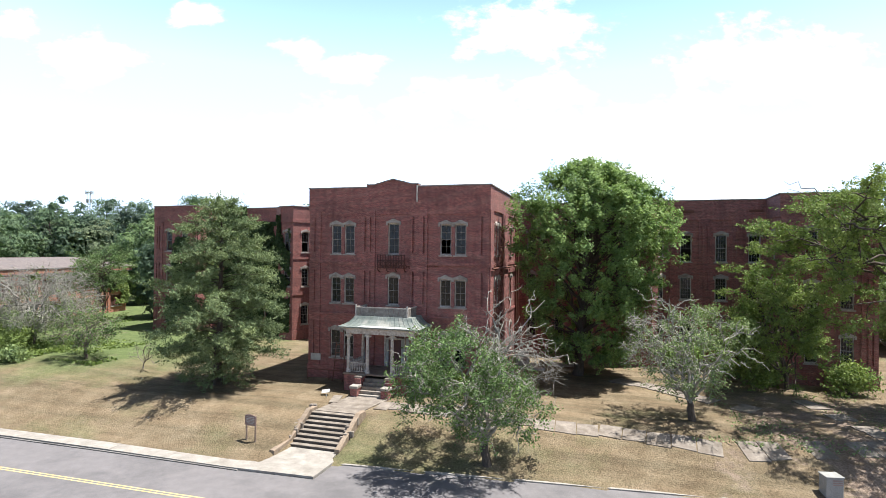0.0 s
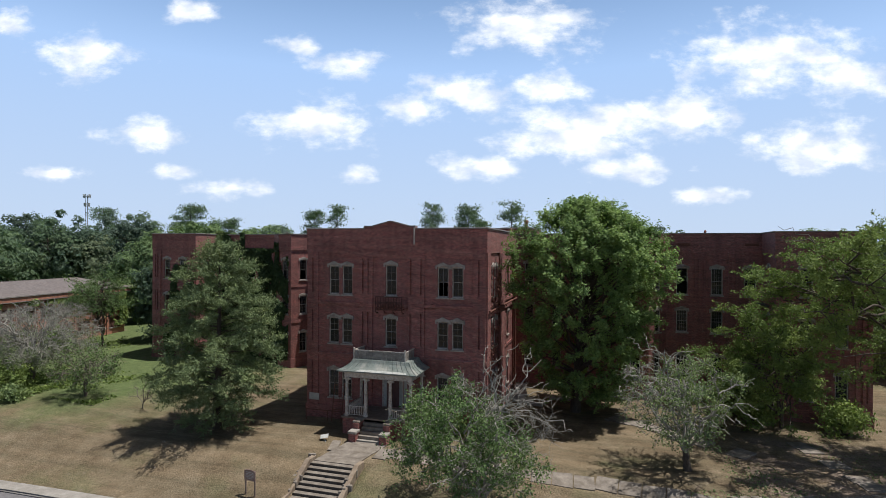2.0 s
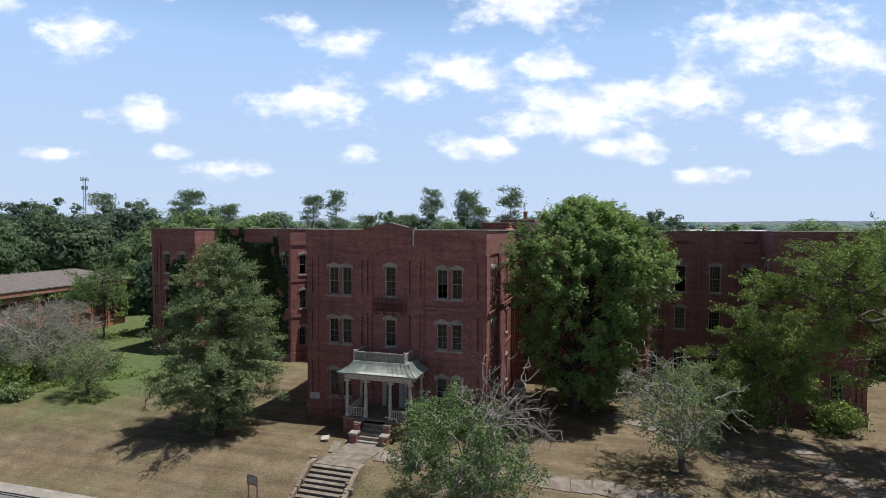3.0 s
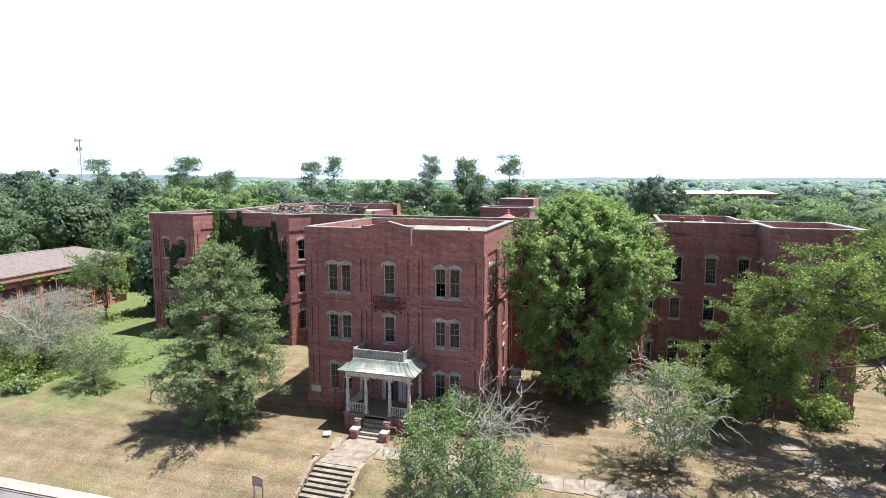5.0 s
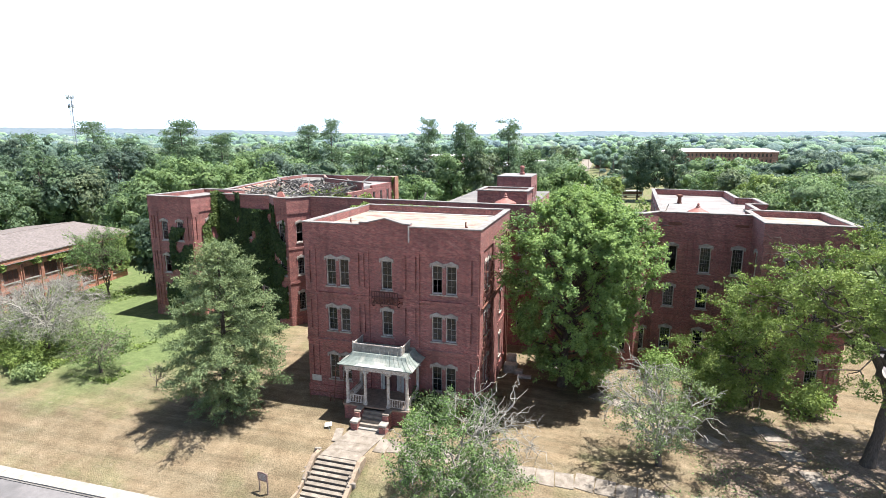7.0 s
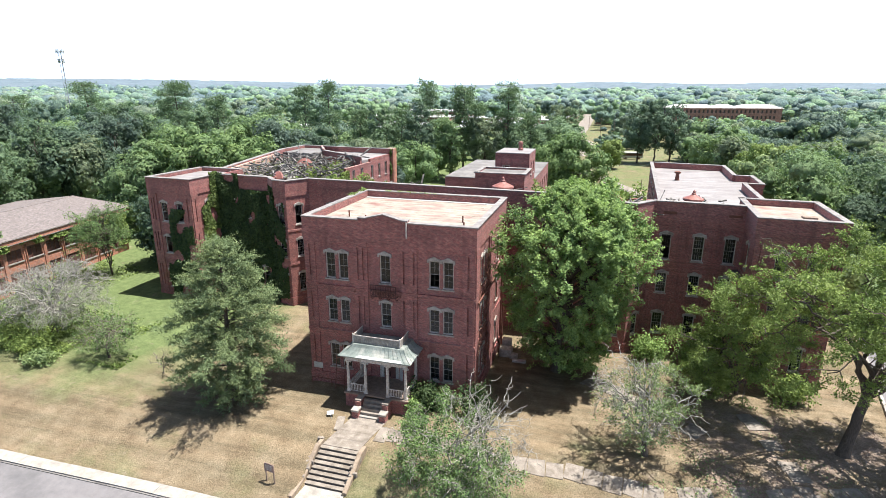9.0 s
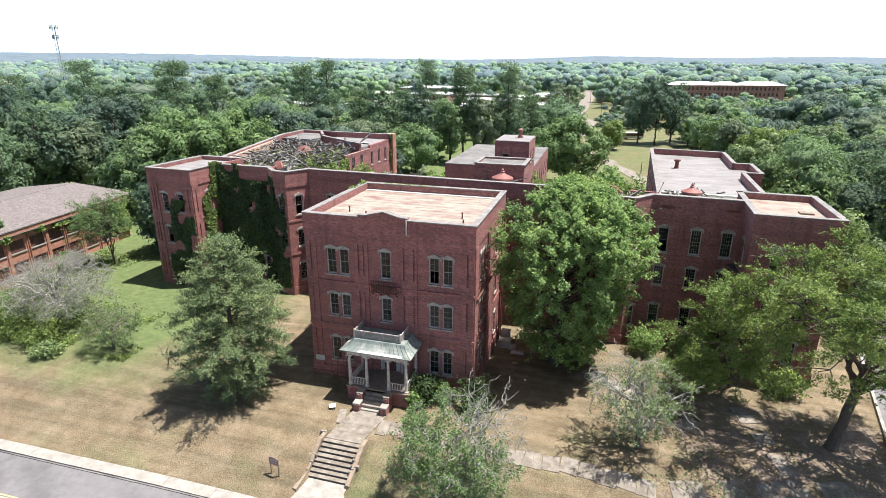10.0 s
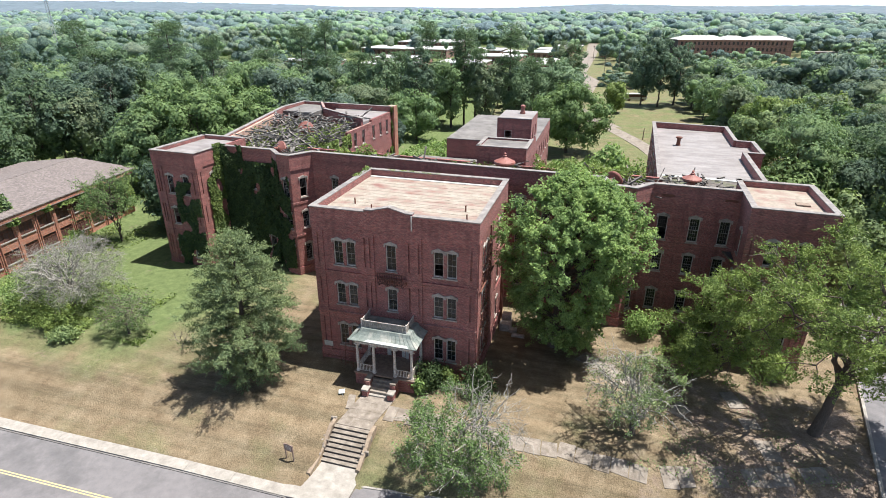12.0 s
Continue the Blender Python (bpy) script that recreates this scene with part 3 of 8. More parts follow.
road = thing("road", "grey asphalt road with a double yellow line", "road", kind="structure")
flat_piece("asphalt", [(-220, -24.2), (160, -24.2), (160, 1.6), (41, -9.9), (21.7, -11.5), (1.15, -13.5), (1.1, -15.8), (-3.5, -16.02), (-14, -16.06), (-60, -16.9), (-220, -20.5)], -1.75, -1.5, ASPHALT, road)
for off in (0.0, 0.22):
    flat_piece("yellow_line", [(-220, -23.9 + off), (-30, -20.35 + off), (60, -18.6 + off), (160, -16.6 + off), (160, -16.49 + off), (60, -18.49 + off), (-30, -20.24 + off), (-220, -23.79 + off)], -1.52, -1.494, YELLOW, road)
flat_piece("gutter_edge", [(1.15, -13.56), (21.7, -11.56), (41, -9.96), (41, -9.8), (21.7, -11.38), (1.15, -13.38)], -1.7, -1.43, CONCRETE, road, "narrow concrete edging between asphalt and lawn")
flat_piece("gutter_edge", [(-220, -20.62), (-60, -17.0), (-14, -16.16), (-3.6, -16.1), (-3.6, -16.0), (-14, -16.04), (-60, -16.88), (-220, -20.5)], -1.7, -1.44, DECK_DARK, road, "dark kerb face")

pavement = thing("pavement", "pale concrete pavement slabs along the road", "pavement", kind="structure")
rng = np.random.default_rng(3)
for k in range(12):
    xa, xb = -4.4 - 4.3 * (k + 1) + 0.01, -4.4 - 4.3 * k - 0.01
    ya, yb = -16.0 - max(0, -xa - 14) * 0.018, -16.0 - max(0, -xb - 14) * 0.018
    zt = -1.37 + float(rng.uniform(-0.012, 0.012))
    flat_piece("slab", [(xa, ya), (xb, yb), (xb, yb + 1.03), (xa, ya + 1.03)], -1.7, zt, CONCRETE, pavement)
flat_piece("apron", [(-4.4, -16.02), (1.05, -15.72), (1.1, -13.4), (0.72, -12.9), (0.62, -11.9), (-2.85, -11.9), (-3.0, -13.9), (-3.7, -14.85), (-4.4, -14.98)], -1.7, -1.375, CONCRETE, pavement, "wide bleached concrete apron at the foot of the steps")

right_drive = thing("side_street", "shaded grey side street with a pale kerb", "road", kind="structure")
flat_piece("asphalt", [(38.5, -9.8), (45.0, -9.4), (61.0, 60), (54.4, 60)], -0.6, 0.16, ASPHALT, right_drive)
flat_piece("kerb", [(38.25, -9.8), (38.5, -9.8), (54.4, 60), (54.15, 60)], -0.6, 0.27, CONCRETE, right_drive, "pale concrete kerb")


def slab_path(name, label, points, width, length, seed, broken=0.0, material=PAVING):
    """A path of separate cracked slabs along a line in plan."""
    path = thing(name, label, "path", kind="structure")
    r = np.random.default_rng(seed)
    for (xa, ya), (xb, yb) in zip(points, points[1:]):
        span = math.hypot(xb - xa, yb - ya)
        n = max(1, round(span / length))
        ux, uy = (xb - xa) / span, (yb - ya) / span
        for k in range(n):
            if r.uniform() < broken:
                continue
            a, b = k * span / n + 0.03, (k + 1) * span / n - 0.03
            w0, w1 = -width / 2 + r.uniform(-0.16, 0.16), width / 2 + r.uniform(-0.16, 0.16)
            cut = [(a, w0), (b, w0 + r.uniform(-0.12, 0.12)), (b + r.uniform(-0.02, 0.02), w1), (a, w1 + r.uniform(-0.12, 0.12))]
            plan = [(xa + ux * s - uy * w, ya + uy * s + ux * w) for s, w in cut]
            zs = [float(ground_z(x, y)) for x, y in plan]
            heights = [(max(zs) if max(zs) - min(zs) < 0.08 else z) + 0.05 + r.uniform(-0.012, 0.012) for z in zs]
            flat_piece("slab", plan, min(zs) - 0.3, heights, material, path)
    return path


front_walk = thing("front_walk", "worn concrete walk between the steps and the porch", "path", kind="structure")
edges = [(-9.0, -2.7, 0.45), (-7.9, -2.55, 0.55), (-6.8, -2.4, 0.7), (-5.7, -2.2, 0.9), (-4.55, -2.05, 1.05)]
for k, ((ya, la, ra), (yb, lb, rb)) in enumerate(zip(edges, edges[1:])):
    for j in (0, 1):
        xa0, xa1 = la + (ra - la) * j / 2 + 0.006, la + (ra - la) * (j + 1) / 2 - 0.006
        xb0, xb1 = lb + (rb - lb) * j / 2 + 0.006, lb + (rb - lb) * (j + 1) / 2 - 0.006
        flat_piece("slab", [(xa0, ya + 0.006), (xa1, ya + 0.006), (xb1, yb - 0.006), (xb0, yb - 0.006)], -0.4, 0.14 + 0.006 * ((k * 3 + j * 2) % 3 - 1), PAVING, front_walk)
slab_path("branch_walk", "cracked paving beside the porch steps", [(0.9, -6.5), (6.0, -6.3), (10.5, -6.7)], 1.9, 1.1, 6)
slab_path("branch_walk", "short broken paving on the lawn beside the walk", [(-3.0, -6.2), (-2.3, -6.0)], 1.9, 0.9, 7)
slab_path("lawn_walk", "cracked pale footpath across the front lawn", [(10.6, -6.9), (16.0, -6.6), (23.0, -7.2)], 1.4, 1.3, 8, 0.12)
slab_path("lawn_walk", "broken pale footpath under the trees", [(17.0, 7.5), (20.0, 5.6), (23.0, 3.6), (26.5, 0.8)], 1.7, 1.4, 9, 0.15)
slab_path("lawn_walk", "half-buried pinkish footpath below the end pavilion", [(30.2, 6.4), (31.2, 3.0), (32.2, -1.0), (33.0, -5.6)], 1.5, 1.2, 11, 0.22)
slab_path("lawn_walk", "half-buried footpath towards the side street", [(24.0, -7.0), (30.0, -5.6), (36.5, -3.6)], 1.6, 1.2, 10, 0.3)


# ---- the brick building ----
hall = thing("brick_building", "abandoned three-storey red brick hospital building with flat roofs and broken windows", "building")
WING = Matrix.Translation((-0.3, 18.4, 0)) @ Matrix.Rotation(radians(-2.2), 4, "Z") @ Matrix.Translation((0.3, -18.4, 0))
FLAT = Matrix.Identity(4)
TOP = 16.38


def wall_frame(m, p0, p1):
    """Along a wall: x runs from p0 to p1, y goes inwards from its outer face, z up."""
    a, b = Vector((*p0, 0)), Vector((*p1, 0))
    d = (b - a).normalized()
    turn = Matrix.Rotation(math.atan2(d.y, d.x), 4, "Z")
    return m @ Matrix.Translation(a) @ turn, (b - a).length


def panel(bm, f, u0, u1, z0, z1, d0, d1, holes=(), top=None):
    """A slab with rectangular holes in the frame f, from depth d0 to d1."""
    us = sorted({u0, u1, *[min(max(h[k], u0), u1) for h in holes for k in (0, 1)]})
    zs = sorted({z0, z1, *[min(max(h[k], z0), z1) for h in holes for k in (2, 3)]})
    solid = lambda i, j: 0 <= i < len(us) - 1 and 0 <= j < len(zs) - 1 and not any(
        h[0] < (us[i] + us[i + 1]) / 2 < h[1] and h[2] < (zs[j] + zs[j + 1]) / 2 < h[3] for h in holes)
    cache = {}

    def vert(i, j, d):
        if (i, j, d) not in cache:
            cache[i, j, d] = bm.verts.new(f @ Vector((us[i], d, zs[j])))
        return cache[i, j, d]

    for i in range(len(us) - 1):
        for j in range(len(zs) - 1):
            if not solid(i, j):
                continue
            bm.faces.new([vert(*q, d0) for q in ((i, j), (i + 1, j), (i + 1, j + 1), (i, j + 1))])
            bm.faces.new([vert(*q, d1) for q in ((i, j + 1), (i + 1, j + 1), (i + 1, j), (i, j))])
            for di, dj, a, b in ((-1, 0, (i, j + 1), (i, j)), (1, 0, (i + 1, j), (i + 1, j + 1)), (0, -1, (i, j), (i + 1, j)), (0, 1, (i + 1, j + 1), (i, j + 1))):
                if not solid(i + di, j + dj):
                    bm.faces.new((vert(*a, d0), vert(*b, d0), vert(*b, d1), vert(*a, d1)))
    return bm


FLOORS = [(1.95, 4.35), (6.6, 8.85), (10.8, 13.3)]       # sill and head of the openings


def window_meshes(w, h):
    """Meshes of one sash window, its opening w wide and h high; the sill at z = 0, the wall's face at y = 0."""
    frame_bm = bmesh.new()
    for r in ((-w / 2, -w / 2 + 0.065, 0.1, 0.24, 0, h), (w / 2 - 0.065, w / 2, 0.1, 0.24, 0, h), (-w / 2 + 0.065, w / 2 - 0.065, 0.1, 0.24, h - 0.08, h), (-w / 2 + 0.065, w / 2 - 0.065, 0.1, 0.24, 0, 0.07)):
        box(frame_bm, *r)
    sash = []
    for y, z0, z1 in ((0.13, h / 2 - 0.03, h - 0.1), (0.17, 0.08, h / 2 + 0.03)):
        bm = bmesh.new()
        wi = w / 2 - 0.065
        for r in ((-wi, -wi + 0.035, y, y + 0.035, z0, z1), (wi - 0.035, wi, y, y + 0.035, z0, z1), (-wi + 0.035, wi - 0.035, y, y + 0.035, z1 - 0.045, z1), (-wi + 0.035, wi - 0.035, y, y + 0.035, z0, z0 + 0.045)):
            box(bm, *r)
        fine = w in (0.98, 1.05)
        for xb in ((-0.2, 0.0, 0.2) if fine else (0.0,)):
            box(bm, xb - 0.009, xb + 0.009, y + 0.004, y + 0.03, z0 + 0.045, z1 - 0.045)
        for q in ((0.35, 0.68) if fine else (0.52,)):
            zq = z0 + (z1 - z0) * q
            box(bm, -wi + 0.035, wi - 0.035, y + 0.006, y + 0.028, zq - 0.007, zq + 0.007)
        sash.append(bm)
    panes = []
    for y, z0, z1 in ((0.152, h / 2 + 0.03, h - 0.16), (0.192, 0.14, h / 2 - 0.03)):
        panes.append(boxes((-w / 2 + 0.1, w / 2 - 0.1, y, y + 0.006, z0, z1)))
    hood = bmesh.new()
    n, ww = 10, w / 2 + 0.1
    outer = [(-ww - 0.05, h - 0.2), (-ww - 0.05, h + 0.1)]
    for k in range(n + 1):
        x = -ww + 2 * ww * k / n
        outer.append((x, h + 0.15 + 0.17 * max(0.0, 1 - 1.5 * abs(x / ww)) + 0.05 * (1 - (x / ww) ** 2)))
    outer += [(ww + 0.05, h + 0.1), (ww + 0.05, h - 0.2)]
    inner = [(ww - 0.09, h - 0.2), (ww - 0.09, h - 0.03)]
    for k in range(n + 1):
        x = (w / 2) * (1 - 2 * k / n)
        inner.append((x, h - 0.03 + 0.05 * (1 - (2 * x / w) ** 2)))
    inner += [(-ww + 0.09, h - 0.03), (-ww + 0.09, h - 0.2)]
    # a band between the outer and the inner curve, in facets
    strip_o, strip_i = outer, inner[::-1]
    m = max(len(strip_o), len(strip_i))

    def sample(line, q):
        s = q * (len(line) - 1)
        i = min(int(s), len(line) - 2)
        a, b = line[i], line[i + 1]
        return a[0] + (b[0] - a[0]) * (s - i), a[1] + (b[1] - a[1]) * (s - i)

    rows = []
    for k in range(m + 1):
        o, i = sample(strip_o, k / m), sample(strip_i, k / m)
        rows.append([hood.verts.new((o[0], -0.11, o[1])), hood.verts.new((i[0], -0.11, i[1])), hood.verts.new((i[0], 0.02, i[1])), hood.verts.new((o[0], 0.02, o[1]))])
    for a, b in zip(rows, rows[1:]):
        for k in range(4):
            hood.faces.new((a[k], b[k], b[(k + 1) % 4], a[(k + 1) % 4]))
    hood.faces.new(rows[0])
    hood.faces.new(rows[-1][::-1])
    sill = boxes((-w / 2 - 0.1, w / 2 + 0.1, -0.1, 0.2, -0.12, 0.0))
    out = {}
    for key, bm, mat in (("frame", frame_bm, PAINT), ("sash_a", sash[0], TRIM), ("sash_b", sash[1], TRIM), ("pane_a", panes[0], GLASS), ("pane_b", panes[1], GLASS), ("hood", hood, STONE), ("sill", sill, STONE)):
        me = bpy.data.meshes.new(key)
        bmesh.ops.recalc_face_normals(bm, faces=bm.faces)
        bm.to_mesh(me)
        bm.free()
        me.materials.append(mat)
        out[key] = me
    board = bpy.data.meshes.new("board")
    bb = boxes((-w / 2 + 0.1, w / 2 - 0.1, 0.215, 0.235, h * 0.5, h - 0.1), (-w / 2 + 0.1, w / 2 - 0.1, 0.22, 0.24, h * 0.36, h * 0.5 - 0.01))
    bb.to_mesh(board)
    bb.free()
    board.materials.append(BOARD)
    out["board"] = board
    blind = bpy.data.meshes.new("blind")
    bb = bmesh.new()
    folds = 9
    for k in range(folds):
        xa, xb = -w / 2 + 0.08 + (w - 0.16) * k / folds, -w / 2 + 0.08 + (w - 0.16) * (k + 1) / folds
        box(bb, xa, xb, 0.23 + 0.012 * (k % 2), 0.245 + 0.012 * (k % 2), h * 0.3 - 0.05 * (k % 3), h - 0.1)
    bb.to_mesh(blind)
    bb.free()
    blind.materials.append(BLIND)
    out["blind"] = blind
    return out


WINDOW_KINDS = {}
BLIND = surface("faded_blind", (0.13, 0.14, 0.13), (0.22, 0.235, 0.22), 3.0, 0.9, 20, 0.2)


def window(f, u, z, w, h, parent, state=0, hooded=True):
    """One window in the wall's frame f. state: 0 glazed, 1 lower pane lost, 2 pale board above, 3 all panes lost, 4
    blind drawn.
    """
    key = (round(w, 2), round(h, 2))
    if key not in WINDOW_KINDS:
        WINDOW_KINDS[key] = window_meshes(w, h)
    kit = WINDOW_KINDS[key]
    m = f @ Matrix.Translation((u, 0, z))

    def piece(name, data, under, label=""):
        ob = new(name, kit[data])
        ob.matrix_basis = m
        return hang(ob, under, label)

    win = piece("window", "frame", parent, ("greyed wooden sash window with old glass", "greyed sash window with its lower panes broken out", "sash window with a pale board behind its upper panes", "empty window frame without glass", "sash window with a faded grey-green blind behind the glass")[state])
    for name, data in (("sash", "sash_a"), ("sash", "sash_b"), ("pane", "pane_a"), ("pane", "pane_b"), ("sill", "sill")):
        if (state == 1 and data == "pane_b") or (state == 3 and data in ("pane_a", "pane_b", "sash_b")):
            continue
        piece(name, data, win)
    if state == 2:
        piece("board", "board", win, "faded grey board, also used for daylight behind panes")
    if state == 4:
        piece("blind", "blind", win, "faded grey-green blind")
    if hooded:
        piece("hood", "hood", win, "weathered stone window hood")
    return win


def wall(m, p0, p1, z1=TOP, columns=(), floors=FLOORS, w=0.98, z0=-0.6, states=(0,), hooded=True, material=BRICK, parent=hall, name="wall", dress=True, thick=0.42):
    """A brick wall with its windows, a plinth, belt courses and a band under the parapet."""
    f, n = wall_frame(m, p0, p1)
    holes = [(u - w / 2, u + w / 2, a, b) for u in columns for a, b in floors]
    part(name, panel(bmesh.new(), f, 0.004, n - 0.004, z0, z1, 0, thick, holes), material, parent)
    for k, u in enumerate(columns):
        for j, (a, b) in enumerate(floors):
            window(f, u, a, w, b - a, parent, states[(k * 3 + j) % len(states)], hooded)
    if dress:
        part("parapet_band", panel(bmesh.new(), f, -0.096, n + 0.096, 14.45, z1 - 0.002, -0.1, 0.0), material, parent)
        part("belt_course", panel(bmesh.new(), f, -0.066, n + 0.066, 9.95, 10.2, -0.07, 0.0), material, parent)
        part("belt_course", panel(bmesh.new(), f, -0.066, n + 0.066, 5.55, 5.8, -0.07, 0.0), material, parent)
        part("plinth", panel(bmesh.new(), f, -0.116, n + 0.116, z0, 1.25, -0.12, 0.0), material, parent)
    return f, n


SLOTS = [(2.1, 5.0), (6.75, 9.4), (10.95, 13.9)]


def pilaster(f, u0, u1, slots, parent=hall):
    """A shallow brick pier with tall narrow slots."""
    holes = [(u - 0.085, u + 0.085, a, b) for u in slots for a, b in SLOTS]
    part("pilaster", panel(bmesh.new(), f, u0, u1, 1.25, 14.45, -0.13, -0.002, holes), BRICK, parent)


import itertools

COPINGS = itertools.count()


def coping(m, points, z=TOP, width=0.45, thick=0.1, closed=False, material=None):
    line = list(points) + ([points[0]] if closed else [])
    for a, b in zip(line, line[1:]):
        f, n = wall_frame(m, a, b)
        bm = bmesh.new()
        step = 0.005 * (next(COPINGS) % 3)
        box(bm, -0.14 - step, n + 0.14 + step, -0.17 - step, width - 0.02 - step, z - step, z + thick + step, bevel=0.02, m=f)
        part("coping", bm, material or COPING, hall)


# Main block: the front faces the road.
MX0, MX1, MD = -8.42, 7.45, 13.8
fm, wide = wall_frame(FLAT, (MX0, 0), (MX1, 0))
pairs = [(-5.3, 0), (4.48, 0)]
cols = []
for cx, _ in pairs:
    cols += [cx - 0.62 - MX0, cx + 0.62 - MX0]
mid_u = -0.66 - MX0
door_u = -0.45 - MX0
holes = [(u - 0.47, u + 0.47, a, b) for u in cols for a, b in FLOORS] + [(mid_u - 0.5, mid_u + 0.5, a, b + 0.12) for a, b in FLOORS[1:]] + [(door_u - 0.95, door_u + 0.95, 1.5, 4.35)]
part("wall", panel(bmesh.new(), fm, 0, wide, -0.6, TOP, 0, 0.45, holes), BRICK, hall)
for k, u in enumerate(cols):
    for j, (a, b) in enumerate(FLOORS):
        window(fm, u, a, 0.94, b - a, hall, (0, 0, 4, 0, 4, 4, 0, 0, 1, 0, 4, 0)[(k * 3 + j) % 12])
for a, b in FLOORS[1:]:
    window(fm, mid_u, a, 1.0, b - a + 0.12, hall, 4 if a > 10 else 0)
part("parapet_band", panel(bmesh.new(), fm, -0.1, wide + 0.1, 14.45, TOP - 0.002, -0.12, 0.0), BRICK, hall)
part("plinth", panel(bmesh.new(), fm, -0.12, wide + 0.12, -0.6, 1.25, -0.14, 0.0), BRICK, hall)
for z in (5.55, 9.95):
    part("belt_course", panel(bmesh.new(), fm, -0.08, wide + 0.08, z, z + 0.22, -0.16, 0.0), BRICK, hall)
pilaster(fm, 0.0, 1.05, [0.54])
pilaster(fm, 4.85, 6.15, [5.27, 5.77])
pilaster(fm, 9.3, 10.75, [9.55, 10.48])
pilaster(fm, wide - 1.05, wide, [wide - 0.54])
# recessed panel heads above the windows
for u0, u1 in ((1.05, 4.85), (6.15, 9.3), (10.75, wide - 1.05)):
    part("corbel_band", panel(bmesh.new(), fm, u0, u1, 14.12, 14.45, -0.08, 0.0), BRICK, hall)
# low gable over the middle of the front
bm = bmesh.new()
gable = [(5.35, TOP), (9.95, TOP), (9.95, TOP + 0.2), (9.4, TOP + 0.2), (7.72, TOP + 0.62), (6.05, TOP + 0.2), (5.35, TOP + 0.2)]
for y in (-0.13, 0.35):
    bm.faces.new([bm.verts.new(fm @ Vector((u, y, z))) for u, z in gable])
bm.verts.ensure_lookup_table()
n = len(gable)
for k in range(n):
    bm.faces.new([bm.verts[i] for i in (k, (k + 1) % n, n + (k + 1) % n, n + k)])
part("gable", bm, BRICK, hall)
bm = bmesh.new()
for (ua, za), (ub, zb) in ((gable[2], gable[3]), (gable[3], gable[4]), (gable[4], gable[5]), (gable[5], gable[6])):
    v = [bm.verts.new(fm @ Vector((u, y, z + dz))) for dz in (0.0, 0.09) for u, z, y in ((ua, za, -0.2), (ub, zb, -0.2), (ub, zb, 0.42), (ua, za, 0.42))]
    for q in ((3, 2, 1, 0), (4, 5, 6, 7), (0, 1, 5, 4), (1, 2, 6, 5), (2, 3, 7, 6), (3, 0, 4, 7)):
        bm.faces.new([v[i] for i in q])
part("gable_coping", bm, COPING, hall)
coping(FLAT, [(MX0, 0), (MX0 + 5.3, 0)])
coping(FLAT, [(MX0 + 10.0, 0), (MX1, 0)])
wall(FLAT, (MX1, 0), (MX1, MD), columns=[2.55, 3.75, 9.9], w=0.95, states=(0, 1, 0, 0, 0))
fs, side_n = wall_frame(FLAT, (MX1, 0), (MX1, MD))
pilaster(fs, 0.0, 1.2, [])
pilaster(fs, 5.3, 7.9, [])
pilaster(fs, side_n - 1.4, side_n, [])
wall(FLAT, (MX1, MD), (MX0, MD), dress=False)
wall(FLAT, (MX0, MD), (MX0, 0), dress=True)
coping(FLAT, [(MX1, 0), (MX1, MD), (MX0, MD), (MX0, 0)])
part("roof", boxes((MX0 + 0.4, MX1 - 0.4, 0.4, MD - 0.4, 15.4, 15.72)), DECK_TAN, hall, "flat roof with rust-stained tan roofing")
rng = np.random.default_rng(21)
sheet_me = bpy.data.meshes.new("roof_sheet")
bm = boxes((-0.625, 0.625, -0.455, 0.455, 0.0, 0.02), bevel=0.004)
bm.to_mesh(sheet_me)
bm.free()
sheet_me.materials.append(DECK_TAN)
SNX, SNY = 12, 13
for i in range(SNX):
    for j in range(SNY):
        ob = new("roof_sheet", sheet_me)
        sx, sy = (MX1 - MX0 - 0.9) / SNX, (MD - 1.45) / SNY
        ob.matrix_basis = Matrix.Translation((MX0 + 0.45 + sx * (i + 0.5) + (0.3 if j % 2 else -0.3) * (0 < i < SNX - 1), 0.45 + sy * (j + 0.5), 15.722 + float(rng.uniform(0, 0.004)))) @ Matrix.Rotation(float(rng.normal(0, 0.006)), 4, "Z")
        hang(ob, hall)
part("roof_flashing", boxes((MX0 + 0.44, MX1 - 0.44, MD - 1.0, MD - 0.45, 15.72, 15.78)), METAL_PALE, hall, "pale strip of roof flashing")
for x, y in ((-5.6, 3.6), (-3.3, 2.2), (5.2, 4.4), (5.9, 2.0)):
    part("vent_pipe", rod(bmesh.new(), (x, y, 15.7), (x, y, 16.35), 0.07, 8), RUST, hall, "short rusty roof pipe")
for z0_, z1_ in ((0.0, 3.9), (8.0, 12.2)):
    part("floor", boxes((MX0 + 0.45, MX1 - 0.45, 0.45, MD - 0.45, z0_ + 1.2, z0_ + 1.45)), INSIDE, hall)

# pipes on the main block
part("downpipe", rod(bmesh.new(), (1.45, -0.22, 15.1), (1.45, -0.22, 16.5), 0.07, 8), PAINT, hall, "pale broken length of downpipe")
part("downpipe", rod(rod(bmesh.new(), (MX1 + 0.24, 12.9, 0.1), (MX1 + 0.24, 12.9, 14.2), 0.09, 8), (MX1 + 0.24, 11.9, 0.1), (MX1 + 0.24, 11.9, 14.2), 0.07, 8), RUST, hall, "dark iron downpipes")
part("service_pipe", rod(bmesh.new(), (MX1 + 0.26, 0.2, 9.75), (MX1 + 0.26, MD, 9.75), 0.08, 8), RUST, hall, "dark horizontal pipe along the wall")

